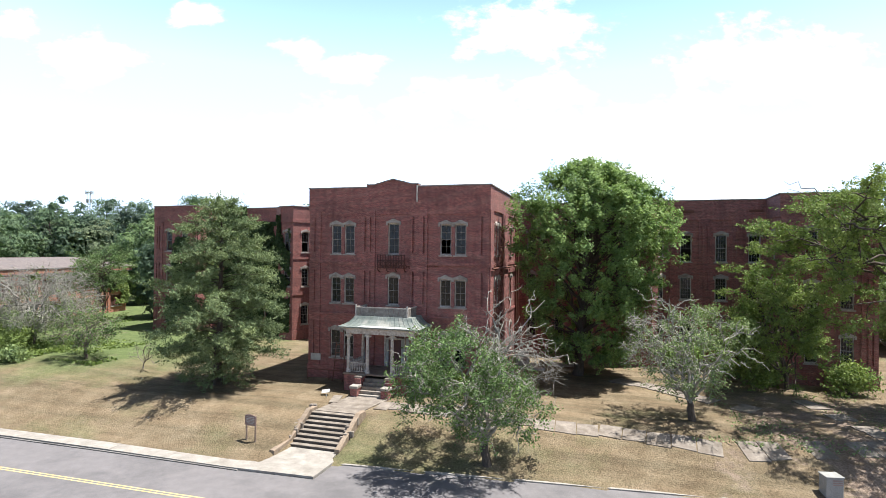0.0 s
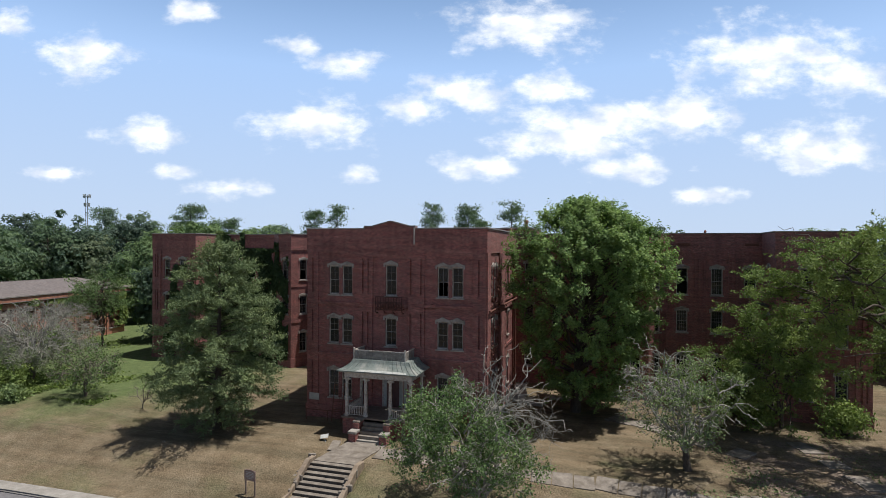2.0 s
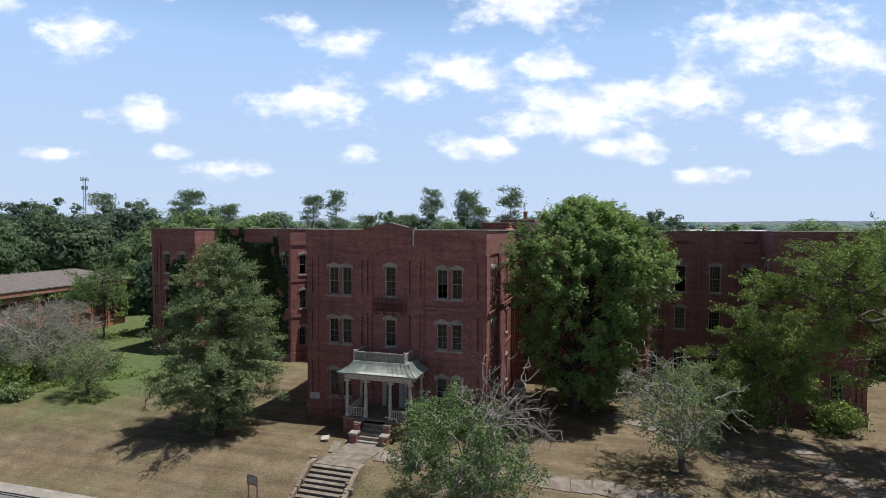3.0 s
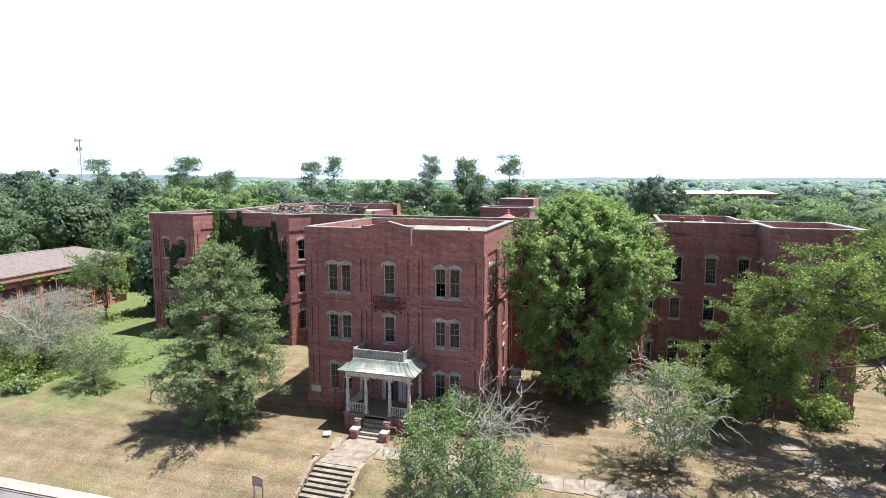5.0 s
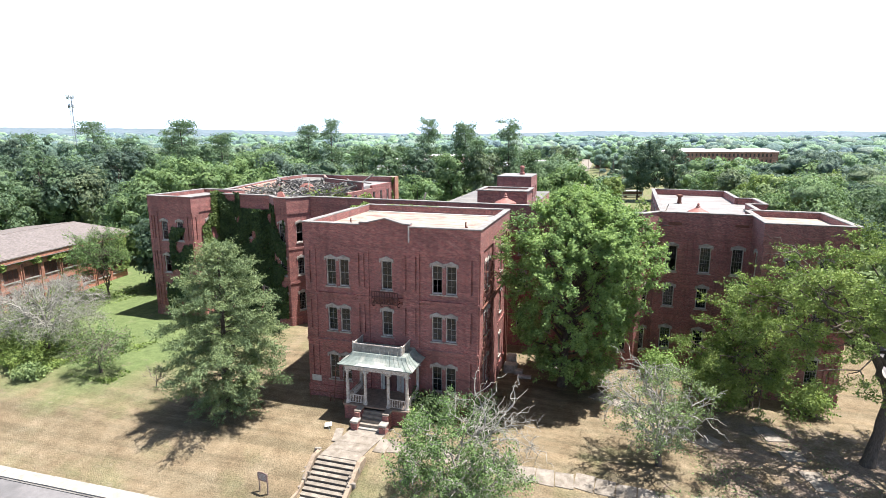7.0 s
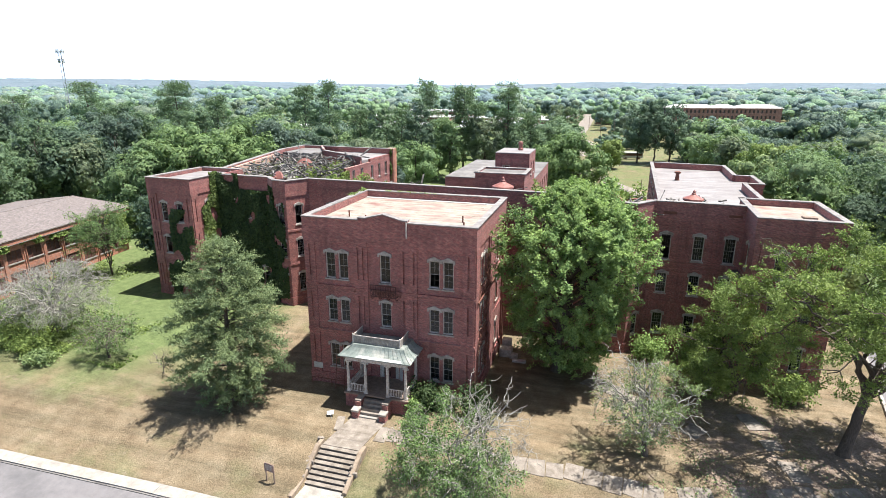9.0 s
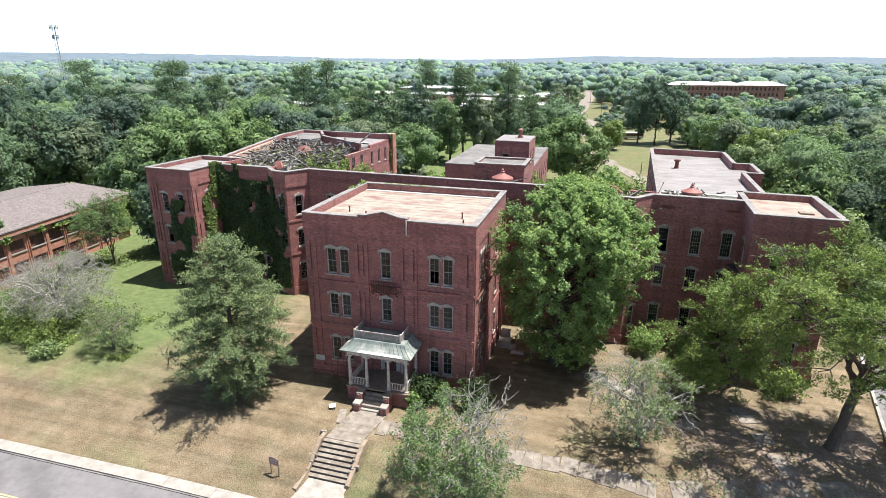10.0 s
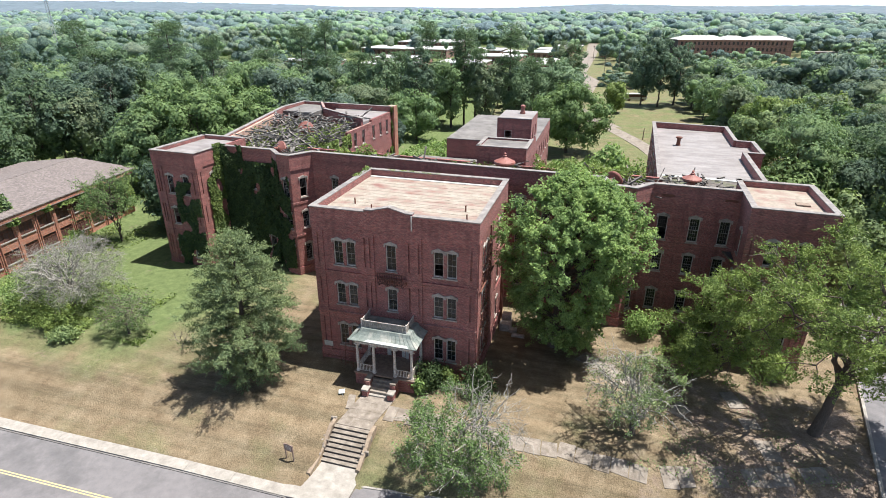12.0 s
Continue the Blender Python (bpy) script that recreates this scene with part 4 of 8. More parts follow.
# connector to the cross range
for a, b in (((3.5, MD), (3.5, 18.6)), ((-4.5, 18.6), (-4.5, MD))):
    wall(FLAT, a, b, z1=13.4, dress=False)
part("roof", boxes((-4.5, 3.5, MD, 18.4, 13.2, 13.42)), DECK_DARK, hall)

# Cross range, bays, end pavilions and rear wings, in the wings' own frame.
STAINS = (0, 2, 0, 1, 0, 0, 3, 0)
wall(WING, (-38.6, 12.6), (-31.95, 12.6), columns=[2.25, 4.7], states=(0, 3, 1, 0, 2))
ft, tn = wall_frame(WING, (-38.6, 12.6), (-31.95, 12.6))
pilaster(ft, 0.0, 1.3, [0.45, 0.85])
pilaster(ft, tn - 1.1, tn, [tn - 0.55])
wall(WING, (-31.95, 12.6), (-31.95, 17.65), columns=[2.9], states=(3, 0, 0))
ft, tn = wall_frame(WING, (-31.95, 12.6), (-31.95, 17.65))
pilaster(ft, 0.0, 1.1, [0.55])
wall(WING, (-31.95, 17.65), (-24.0, 17.65), columns=[2.0, 4.4, 6.6], states=STAINS)
wall(WING, (-24.0, 17.65), (-22.0, 15.8), states=STAINS)
wall(WING, (-22.0, 15.8), (-20.2, 15.6), columns=[0.9], states=(3, 0, 0))
wall(WING, (-20.2, 15.6), (-18.6, 18.4), columns=[1.65], states=(0, 0, 3))
wall(WING, (-18.6, 18.4), (17.2, 18.4), columns=[3.0, 6.2, 27.0, 30.0, 33.0], states=(0, 0, 2, 0, 1))
wall(WING, (17.2, 18.4), (18.2, 15.6), columns=[1.5], states=(0, 3, 0))
wall(WING, (18.2, 15.6), (20.7, 15.3), columns=[1.25], states=(0, 0, 2))
wall(WING, (20.7, 15.3), (22.4, 17.65), columns=[1.45], states=(0, 0, 0))
# pale boards in two top windows stand in for daylight behind the panes
f1, n1 = wall(WING, (22.4, 17.65), (30.95, 17.65), columns=[1.45, 4.6, 7.5], floors=[*FLOORS[:2], (10.35, 13.05)], states=(0, 0, 3, 0, 0, 2, 0, 0, 2), w=1.05)
pilaster(f1, 0.0, 0.75, [0.4])
pilaster(f1, 2.6, 3.6, [2.85, 3.35])
pilaster(f1, 5.6, 6.5, [5.85, 6.25])
part("grille", panel(bmesh.new(), f1, 0.9, 2.2, 15.15, 15.45, -0.14, -0.1), RUST, hall, "dark vent grille under the parapet")
part("grille", panel(bmesh.new(), f1, 7.0, 8.2, 15.2, 15.45, -0.14, -0.1), RUST, hall, "dark vent grille under the parapet")
wall(WING, (30.95, 17.65), (30.95, 12.4), columns=[2.7], states=(0, 0, 0))
f2, n2 = wall(WING, (30.95, 12.4), (38.0, 12.4), columns=[2.3, 4.9], states=(0, 0, 1))
pilaster(f2, 0.0, 1.0, [0.5])
pilaster(f2, n2 - 1.2, n2, [n2 - 0.4, n2 - 0.8])
wall(WING, (38.0, 12.4), (38.0, 22.1), columns=[3.0, 6.6])
wall(WING, (38.0, 22.1), (30.95, 22.1), dress=False)
wall(WING, (30.95, 22.1), (30.95, 17.7), z0=13.0, dress=False, thick=0.3)
# the rear wing is lower than the front
REAR_TOP = 14.85
wall(WING, (35.1, 22.1), (35.1, 43.2), z1=REAR_TOP, columns=[3.0, 6.5, 10.5, 14.5, 18.0])
wall(WING, (35.1, 43.2), (37.4, 43.2), z1=REAR_TOP, dress=False)
wall(WING, (37.4, 43.2), (37.4, 51.4), z1=REAR_TOP, columns=[4.1])
wall(WING, (37.4, 51.4), (35.1, 51.4), z1=REAR_TOP, dress=False)
wall(WING, (35.1, 51.4), (35.1, 62.8), z1=REAR_TOP, columns=[3.0, 7.5])
wall(WING, (35.1, 62.8), (23.3, 63.8), z1=REAR_TOP, dress=False)
wall(WING, (23.3, 63.8), (23.3, 25.0), z1=REAR_TOP, columns=[5, 9, 14, 19, 24, 29, 34], dress=False)
wall(WING, (23.3, 25.0), (-23.2, 25.0), z1=15.2, columns=[6, 12, 18, 28, 34, 40], dress=False)
INNER = [(1.95, 4.35), (6.6, 8.85), (12.1, 14.4)]
wall(WING, (-23.2, 25.0), (-23.2, 37.0), z1=13.1, dress=False, columns=[3, 7], floors=FLOORS[:2], states=(3,))
wall(WING, (-23.2, 37.0), (-23.2, 46.0), z1=15.0, dress=False, columns=[2.6, 5.6], floors=INNER, states=(3,), hooded=False)
wall(WING, (-23.2, 46.0), (-23.2, 55.0), z1=15.5, dress=False, columns=[0.6, 3.6, 6.4], floors=INNER, states=(3,), hooded=False, w=0.9)
wall(WING, (-23.2, 55.0), (-34.5, 55.0), dress=False)
wall(WING, (-34.5, 55.0), (-42.2, 55.4), dress=False)
wall(WING, (-42.2, 55.4), (-42.2, 48.0), dress=False)
wall(WING, (-42.2, 48.0), (-35.2, 22.6), dress=False, material=BRICK)
wall(WING, (-31.95, 22.6), (-38.6, 22.6), dress=False, z0=13.0)
wall(WING, (-38.6, 22.6), (-38.6, 12.6), columns=[3.0, 7.0])
wall(WING, (-31.95, 22.6), (-31.95, 17.65), z0=13.0, dress=False, thick=0.3)
wall(WING, (-23.4, 43.0), (-34.5, 50.0), z0=13.5, z1=16.2, dress=False, thick=0.35)
wall(WING, (-34.5, 50.0), (-37.9, 55.3), z0=13.5, z1=16.5, dress=False, thick=0.35)
part("buttress", boxes((-24.0, -22.6, 54.6, 56.2, -0.6, 16.5)), BRICK_LOW, hall, "brick end pier grown with creeper", m=WING)
coping(WING, [(-38.6, 22.6), (-38.6, 12.6), (-31.95, 12.6), (-31.95, 17.65), (-24.0, 17.65), (-22.0, 15.8), (-20.2, 15.6), (-18.6, 18.4), (17.2, 18.4), (18.2, 15.6), (20.7, 15.3), (22.4, 17.65), (30.95, 17.65)])
coping(WING, [(30.95, 22.1), (30.95, 12.4), (38.0, 12.4), (38.0, 22.1), (30.95, 22.1)])
coping(WING, [(35.1, 22.5), (35.1, 43.2), (37.4, 43.2), (37.4, 51.4), (35.1, 51.4), (35.1, 62.8), (23.3, 63.8), (23.3, 25.2)], z=REAR_TOP)
coping(WING, [(-23.2, 55.0), (-34.5, 55.0), (-42.2, 55.4), (-42.2, 48.0), (-35.2, 22.6)])
coping(WING, [(-31.95, 22.6), (-38.6, 22.6)])
coping(WING, [(-23.4, 43.0), (-34.5, 50.0), (-37.9, 55.3)], z=16.2)
roofs = [("roof", prism(bmesh.new(), [(-38.3, 12.9), (-32.2, 12.9), (-32.2, 22.3), (-38.3, 22.3)], 15.3, 15.95), DECK_GREY, "flat grey roof of the end pavilion"),
         ("roof", prism(bmesh.new(), [(31.3, 12.8), (37.6, 12.8), (37.6, 21.7), (31.3, 21.7)], 15.2, 15.82), DECK_TAN, "flat tan roof of the end pavilion"),
         ("roof", prism(bmesh.new(), [(23.6, 28.3), (34.8, 28.3), (34.8, 43.5), (37.1, 43.5), (37.1, 51.1), (34.8, 51.1), (34.8, 62.5), (23.6, 63.5)], 13.5, 13.95), DECK_GREY, "wide flat grey roof with water stains"),
         ("roof", prism(bmesh.new(), [(-34.3, 50.3), (-23.7, 43.5), (-23.7, 54.7), (-34.3, 54.7)], 15.0, 15.45), DECK_GREY, "flat grey roof of the rear pavilion"),
         ("roof", prism(bmesh.new(), [(-41.2, 46.5), (-35.0, 46.5), (-35.0, 50.0), (-38.2, 55.0), (-41.8, 55.0)], 15.2, 15.95), DECK_DARK, "scorched dark roof left standing beside the collapse"),
         ("floor", prism(bmesh.new(), [(-34.6, 22.6), (-23.4, 22.6), (-23.4, 43.0), (-35, 50), (-41.0, 46.5)], 13.2, 13.5), ASHES, "collapsed roof full of ash and rubble"),
         ("floor", prism(bmesh.new(), [(-31.8, 17.9), (-24, 17.9), (-22, 16.1), (-20.3, 16.0), (-18.7, 18.7), (17.2, 18.7), (18.3, 16.0), (20.6, 15.7), (22.3, 18.0), (30.6, 18.0), (30.6, 22.5), (34.8, 22.5), (34.8, 28.3), (23.6, 28.3), (23.6, 24.7), (-31.8, 24.7)], 14.3, 14.6), ASHES, "rubble behind the parapet where the roof is lost"),
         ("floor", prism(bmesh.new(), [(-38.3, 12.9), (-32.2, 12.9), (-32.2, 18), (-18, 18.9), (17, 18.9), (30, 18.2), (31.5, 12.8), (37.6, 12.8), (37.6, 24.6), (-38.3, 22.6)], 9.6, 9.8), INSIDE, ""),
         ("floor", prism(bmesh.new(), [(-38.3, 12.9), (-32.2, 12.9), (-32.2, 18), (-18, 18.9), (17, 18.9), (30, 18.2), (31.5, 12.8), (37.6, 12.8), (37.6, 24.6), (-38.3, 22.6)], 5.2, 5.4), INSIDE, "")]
for name, bm, mat, label in roofs:
    part(name, bm, mat, hall, label, m=WING)
# unseen wall, added so that the windows don't show the sunlit yard behind
part("sight_blocker", boxes((-31.5, 30.5, 21.4, 21.6, -0.5, 14.25)), INSIDE, hall, "added dark inner wall that closes the view through the cross range", m=WING)
part("plaster_wall", prism(bmesh.new(), [(-34.8, 22.9), (-34.4, 22.9), (-39.6, 42.0), (-40.0, 42.0)], 13.5, 16.2), PLASTER, hall, "exposed pink plaster on the inside of the parapet", m=WING)
part("flashing", boxes((23.6, 34.8, 27.9, 28.5, 14.6, 14.66)), METAL_PALE, hall, "pale torn edge of the grey roofing", m=WING)
part("flashing", boxes((-34.6, -23.9, 54.4, 54.7, 15.45, 15.5)), METAL_PALE, hall, m=WING)

# stair head, penthouse and the rear middle wing
for a, b in (((1.6, 24.9), (7.8, 24.9)), ((7.8, 24.9), (7.8, 30.2)), ((7.8, 30.2), (1.6, 30.2)), ((1.6, 30.2), (1.6, 24.9))):
    wall(FLAT, a, b, z1=17.25, z0=8.0, dress=False, thick=0.3)
part("roof", boxes((1.8, 7.6, 25.1, 30.0, 16.9, 17.1)), DECK_DARK, hall)
for a, b in (((1.6, 24.9), (7.8, 24.9)), ((7.8, 24.9), (7.8, 30.2)), ((7.8, 30.2), (1.6, 30.2)), ((1.6, 30.2), (1.6, 24.9))):
    coping(FLAT, [a, b], z=17.25, width=0.35)
PENT = [(14.3, 16.2)]
wall(FLAT, (1.0, 41.2), (6.2, 41.2), z1=17.9, z0=8.0, columns=[1.7], floors=PENT, w=1.1, dress=False, hooded=False, states=(3,))
wall(FLAT, (6.2, 41.2), (6.2, 48.5), z1=17.9, z0=-0.5, columns=[2.4, 5.2], floors=[(4.0, 6.0), (9.2, 11.4), (14.6, 16.4)], w=0.85, dress=False, hooded=False, states=(0, 3))
wall(FLAT, (6.2, 48.5), (1.0, 48.5), z1=17.9, z0=8.0, dress=False)
wall(FLAT, (1.0, 48.5), (1.0, 41.2), z1=17.9, z0=8.0, dress=False)
part("roof", boxes((1.0, 6.2, 41.2, 48.5, 17.9, 18.05), bevel=0.03), DECK_GREY, hall, "flat pale roof of the penthouse")
part("chimney_pot", lathe(bmesh.new(), [(0.42, 0), (0.42, 0.35), (0.3, 0.4), (0.3, 1.0), (0.4, 1.05), (0.36, 1.3), (0.15, 1.45)], 12, (4.2, 45.4, 18.0)), VENT_RED, hall, "dark red roof cowl")
wall(FLAT, (-8.6, 47.0), (1.0, 47.0), z1=13.0, dress=False)
wall(FLAT, (6.2, 48.5), (6.2, 71.0), z1=13.0, z0=-0.5, columns=[2.5, 6, 9.5, 13, 16.5, 20], floors=[(4.0, 6.2), (8.6, 11.2)], w=0.95, dress=False, hooded=False, states=(0, 3, 1))
wall(FLAT, (6.2, 71.0), (-8.6, 71.0), z1=13.0, dress=False)
wall(FLAT, (-8.6, 71.0), (-8.6, 47.0), z1=13.0, dress=False)
part("roof", boxes((-8.6, 6.2, 47.0, 71.0, 13.0, 13.14), bevel=0.03), DECK_DARK, hall, "flat grey roof of the rear middle wing")
part("roof", boxes((-13.0, 1.6, 26.0, 46.9, 9.6, 9.9), bevel=0.03), DECK_DARK, hall, "low flat grey roof between the wings")
for a, b in (((-13.0, 46.9), (-13.0, 26.0)), ((6.0, 26), (6.0, 41.2))):
    wall(FLAT, a, b, z1=9.6, dress=False)


# roof ventilators
def ventilator(x, y, z, s, label, tilt=(0, 0)):
    v = thing("roof_ventilator", label, "ventilator", at=(x, y, z))
    bm = lathe(bmesh.new(), [(0.5 * s, -0.6), (0.46 * s, 0.1 * s), (0.42 * s, 0.45 * s), (0.56 * s, 0.6 * s)], 16)
    part("neck", bm, VENT_RED, v, m=Matrix.Translation((x, y, z)))
    bm = lathe(bmesh.new(), [(0.55 * s, 0.5 * s), (0.98 * s, 0.6 * s), (1.06 * s, 0.72 * s), (1.02 * s, 0.86 * s), (0.72 * s, 1.0 * s), (0.4 * s, 1.14 * s), (0.22 * s, 1.28 * s)], 20)
    cap = part("cap", bm, VENT_RED, v, m=Matrix.Translation((x, y, z)))
    part("finial", lathe(bmesh.new(), [(0.2 * s, 1.26 * s), (0.22 * s, 1.4 * s), (0.1 * s, 1.5 * s), (0.15 * s, 1.6 * s), (0.04 * s, 1.75 * s)], 10), VENT_RED, cap, m=Matrix.Translation((x, y, z)))
    if tilt != (0, 0):
        v.rotation_euler = (radians(tilt[0]), radians(tilt[1]), 0)
    return v


ventilator(5.6, 22.4, 15.1, 1.25, "red oxide ventilator with a wide cap on the cross range")
ventilator(*(WING @ Vector((26.5, 22.6, 15.15))), 1.02, "red oxide ventilator with a wide cap beside the wing's roof")
ventilator(*(WING @ Vector((-30.2, 36.7, 14.9))), 1.3, "fallen red ventilator lying in the burnt roof", (70, 30))
ventilator(*(WING @ Vector((-25.4, 22.8, 15.1))), 1.1, "toppled red ventilator among charred beams", (60, -50))
ventilator(*(WING @ Vector((18.0, 21.2, 15.1))), 1.0, "toppled red ventilator behind the parapet", (-50, 60))
stub = thing("roof_vent", "squat rusty vent stack on the grey roof", "vent", at=tuple(WING @ Vector((26.8, 49.6, 13.95))))
part("flue", lathe(bmesh.new(), [(0.38, 0), (0.3, 0.25), (0.26, 1.0), (0.48, 1.1), (0.48, 1.3), (0.2, 1.38)], 12), RUST, stub, m=Matrix.Translation(WING @ Vector((26.8, 49.6, 13.95))))
hatch = part("hatch_cover", boxes((35.4, 36.6, 16.2, 17.0, 15.82, 15.98), bevel=0.03), TIMBER, None, m=WING)
tagged(hatch, "low weathered hatch cover on the tan roof", "roof hatch")

# burnt beams
rng = np.random.default_rng(11)


def beam_heap(name, label, n, area, z, lift, seed):
    r = np.random.default_rng(seed)
    bm = bmesh.new()
    for _ in range(n):
        x, y = area(r)
        ln, th = r.uniform(1.0, 3.2) * r.choice([0.4, 0.7, 1.6]), r.uniform(0.04, 0.12)
        m = WING @ Matrix.Translation((x, y, z + r.uniform(0, lift))) @ Euler((r.normal(0, 0.2), r.normal(0, 0.34), r.uniform(0, 6.28))).to_matrix().to_4x4()
        box(bm, -ln / 2, ln / 2, -th, th, -th * r.uniform(0.35, 1), th, m=m)
    return tagged(part(name, bm, CHARRED, None), label, "debris", kind="stuff")


def burnt(r):
    q = r.uniform()
    y = 23.2 + 22.5 * q
    return r.uniform(-34.6 - 5.5 * q, -24.0), y


beam_heap("roof_debris", "tangle of charred grey roof beams in the open attic", 760, burnt, 13.7, 2.5, 31)
beam_heap("roof_debris", "charred beams lying behind the front parapet", 70, lambda r: (r.uniform(-30, -19), r.uniform(18.4, 24.4)), 14.7, 1.2, 32)
beam_heap("roof_debris", "loose boards and slates behind the parapet", 170, lambda r: (r.uniform(12, 30.3), r.uniform(18.6, 27.6)), 14.65, 0.55, 33)
beam_heap("roof_debris", "broken boards on the lost roof of the cross range", 80, lambda r: (r.uniform(-18, 8), r.uniform(19.2, 24.4)), 14.7, 0.8, 34)

# ---- porch ----
porch = thing("porch", "white-painted wooden front porch with peeling columns and a green metal roof", "porch")
PX0, PX1, PY, PF = -3.3, 2.35, -3.15, 1.5
part("base", boxes((PX0 - 0.1, -1.95, PY - 0.1, -0.14, -0.3, PF - 0.14), (0.95, PX1 + 0.1, PY - 0.1, -0.14, -0.3, PF - 0.14), (-1.95, 0.95, -2.4, -0.14, -0.3, PF - 0.14)), BRICK, porch, "red brick porch base")
part("deck", boxes((PX0 - 0.2, PX1 + 0.2, PY - 0.2, -0.02, PF - 0.14, PF), bevel=0.02), TIMBER, porch, "worn brown porch floor boards")


def column(x, y, z0, z1, parent):
    prof = [(0.2, 0.0), (0.2, 0.12), (0.15, 0.16), (0.165, 0.22), (0.135, 0.3), (0.145, 1.0), (0.12, (z1 - z0) * 0.97 - 0.3), (0.125, z1 - z0 - 0.3), (0.16, z1 - z0 - 0.24), (0.13, z1 - z0 - 0.18), (0.2, z1 - z0 - 0.1), (0.2, z1 - z0)]
    col = part("column", lathe(bmesh.new(), prof, 12, (x, y, z0)), PAINT, parent)
    part("bracket", boxes((x - 0.32, x + 0.32, y - 0.06, y + 0.06, z1 - 0.22, z1 - 0.1), bevel=0.03), PAINT, col)
    return col


EAVE = 4.55
for x in (PX0 + 0.15, -1.52, 0.55, PX1 - 0.15):
    column(x, PY + 0.12, PF, EAVE, porch)
for x in (PX0 + 0.15, PX1 - 0.15):
    column(x, -0.32, PF, EAVE, porch)
part("entablature", boxes((PX0 - 0.02, PX1 + 0.02, PY - 0.04, PY + 0.28, EAVE, EAVE + 0.42), (PX0 - 0.02, PX0 + 0.3, PY + 0.28, -0.14, EAVE, EAVE + 0.42), (PX1 - 0.3, PX1 + 0.02, PY + 0.28, -0.14, EAVE, EAVE + 0.42), bevel=0.015), PAINT, porch, "peeling white beam")
part("cornice", boxes((PX0 - 0.3, PX1 + 0.3, PY - 0.3, -0.14, EAVE + 0.42, EAVE + 0.56), bevel=0.03), PAINT, porch)
part("ceiling_boards", boxes((PX0 + 0.3, PX1 - 0.3, PY + 0.28, -0.14, EAVE + 0.3, EAVE + 0.34)), TRIM, porch)
# swept metal roof: a flared skirt up to the balcony box
bm = bmesh.new()
rings = []
for q, up in ((0.0, 0.0), (0.3, 0.10), (0.6, 0.27), (0.85, 0.5), (1.0, 0.75)):
    x0, x1, y0 = PX0 - 0.5 + 0.95 * q, PX1 + 0.5 - 0.95 * q, PY - 0.45 + 1.05 * q
    ring = []
    for k in range(7):
        ring.append((x0, -0.14 + (y0 + 0.14) * k / 6))
    for k in range(1, 15):
        ring.append((x0 + (x1 - x0) * k / 14, y0))
    for k in range(1, 7):
        ring.append((x1, y0 + (-0.14 - y0) * k / 6))
    rings.append([bm.verts.new((x, y, EAVE + 0.58 + up)) for x, y in ring])
for a, b in zip(rings, rings[1:]):
    for k in range(len(a) - 1):
        bm.faces.new((a[k], a[k + 1], b[k + 1], b[k]))
bm.faces.new([*rings[-1]])
low = [bm.verts.new(v.co - Vector((0, 0, 0.07))) for v in rings[0]]
for k in range(len(low) - 1):
    bm.faces.new((low[k], low[k + 1], rings[0][k + 1], rings[0][k]))
roof_p = part("roof", bm, COPPER, porch, "green weathered metal porch roof with pale patches")
CURVE = ((0.0, 0.0), (0.3, 0.10), (0.6, 0.27), (0.85, 0.5), (1.0, 0.75))
for k in range(20):
    bm, pts = bmesh.new(), []
    for q, up in CURVE:
        x0, x1, y0 = PX0 - 0.5 + 0.95 * q, PX1 + 0.5 - 0.95 * q, PY - 0.45 + 1.05 * q
        pts.append((x0 + (x1 - x0) * k / 14, y0, EAVE + 0.6 + up) if k < 15 else (x1, y0 + (-0.14 - y0) * (k - 14) / 6, EAVE + 0.6 + up))
    for a, b in zip(pts, pts[1:]):
        rod(bm, a, b, 0.025, 4)
    part("seam", bm, COPPER, roof_p)
part("patch", prism(bmesh.new(), [(-2.2, PY - 0.47), (2.1, PY - 0.47), (1.9, PY - 0.16), (-1.9, PY - 0.16)], EAVE + 0.6, [EAVE + 0.612, EAVE + 0.612, EAVE + 0.705, EAVE + 0.705]), METAL_PALE, roof_p, "bleached edge of the metal roof")
# balcony box of upright boards
balcony = part("balcony_rail", boxes((-2.95, 1.5, -2.3, -2.24, 6.52, 6.6), (-2.95, -2.89, -2.24, -0.14, 6.52, 6.6), (1.44, 1.5, -2.24, -0.14, 6.52, 6.6), (-2.95, 1.5, -2.3, -2.24, 5.75, 5.83)), PAINT, porch, "boarded white balcony parapet")
bm = boxes((-0.19, 0.19, -0.02, 0.02, 0, 0.78))
board_me = bpy.data.meshes.new("board")
bm.to_mesh(board_me)
bm.free()
board_me.materials.append(TRIM)


def shared(name, me, m, parent, label=""):
    ob = new(name, me)
    ob.matrix_basis = m
    return hang(ob, parent, label)


for k in range(11):
    shared("board", board_me, Matrix.Translation((-2.73 + 0.405 * k, -2.26, 5.74)), balcony)
for k in range(5):
    for x in (-2.92, 1.47):
        shared("board", board_me, Matrix.Translation((x, -2.03 + 0.41 * k, 5.74)) @ Matrix.Rotation(radians(90), 4, "Z"), balcony)
for x in (-2.92, 1.47):
    part("post", boxes((x - 0.06, x + 0.06, -2.33, -2.21, 5.6, 6.75), bevel=0.015), PAINT, balcony)
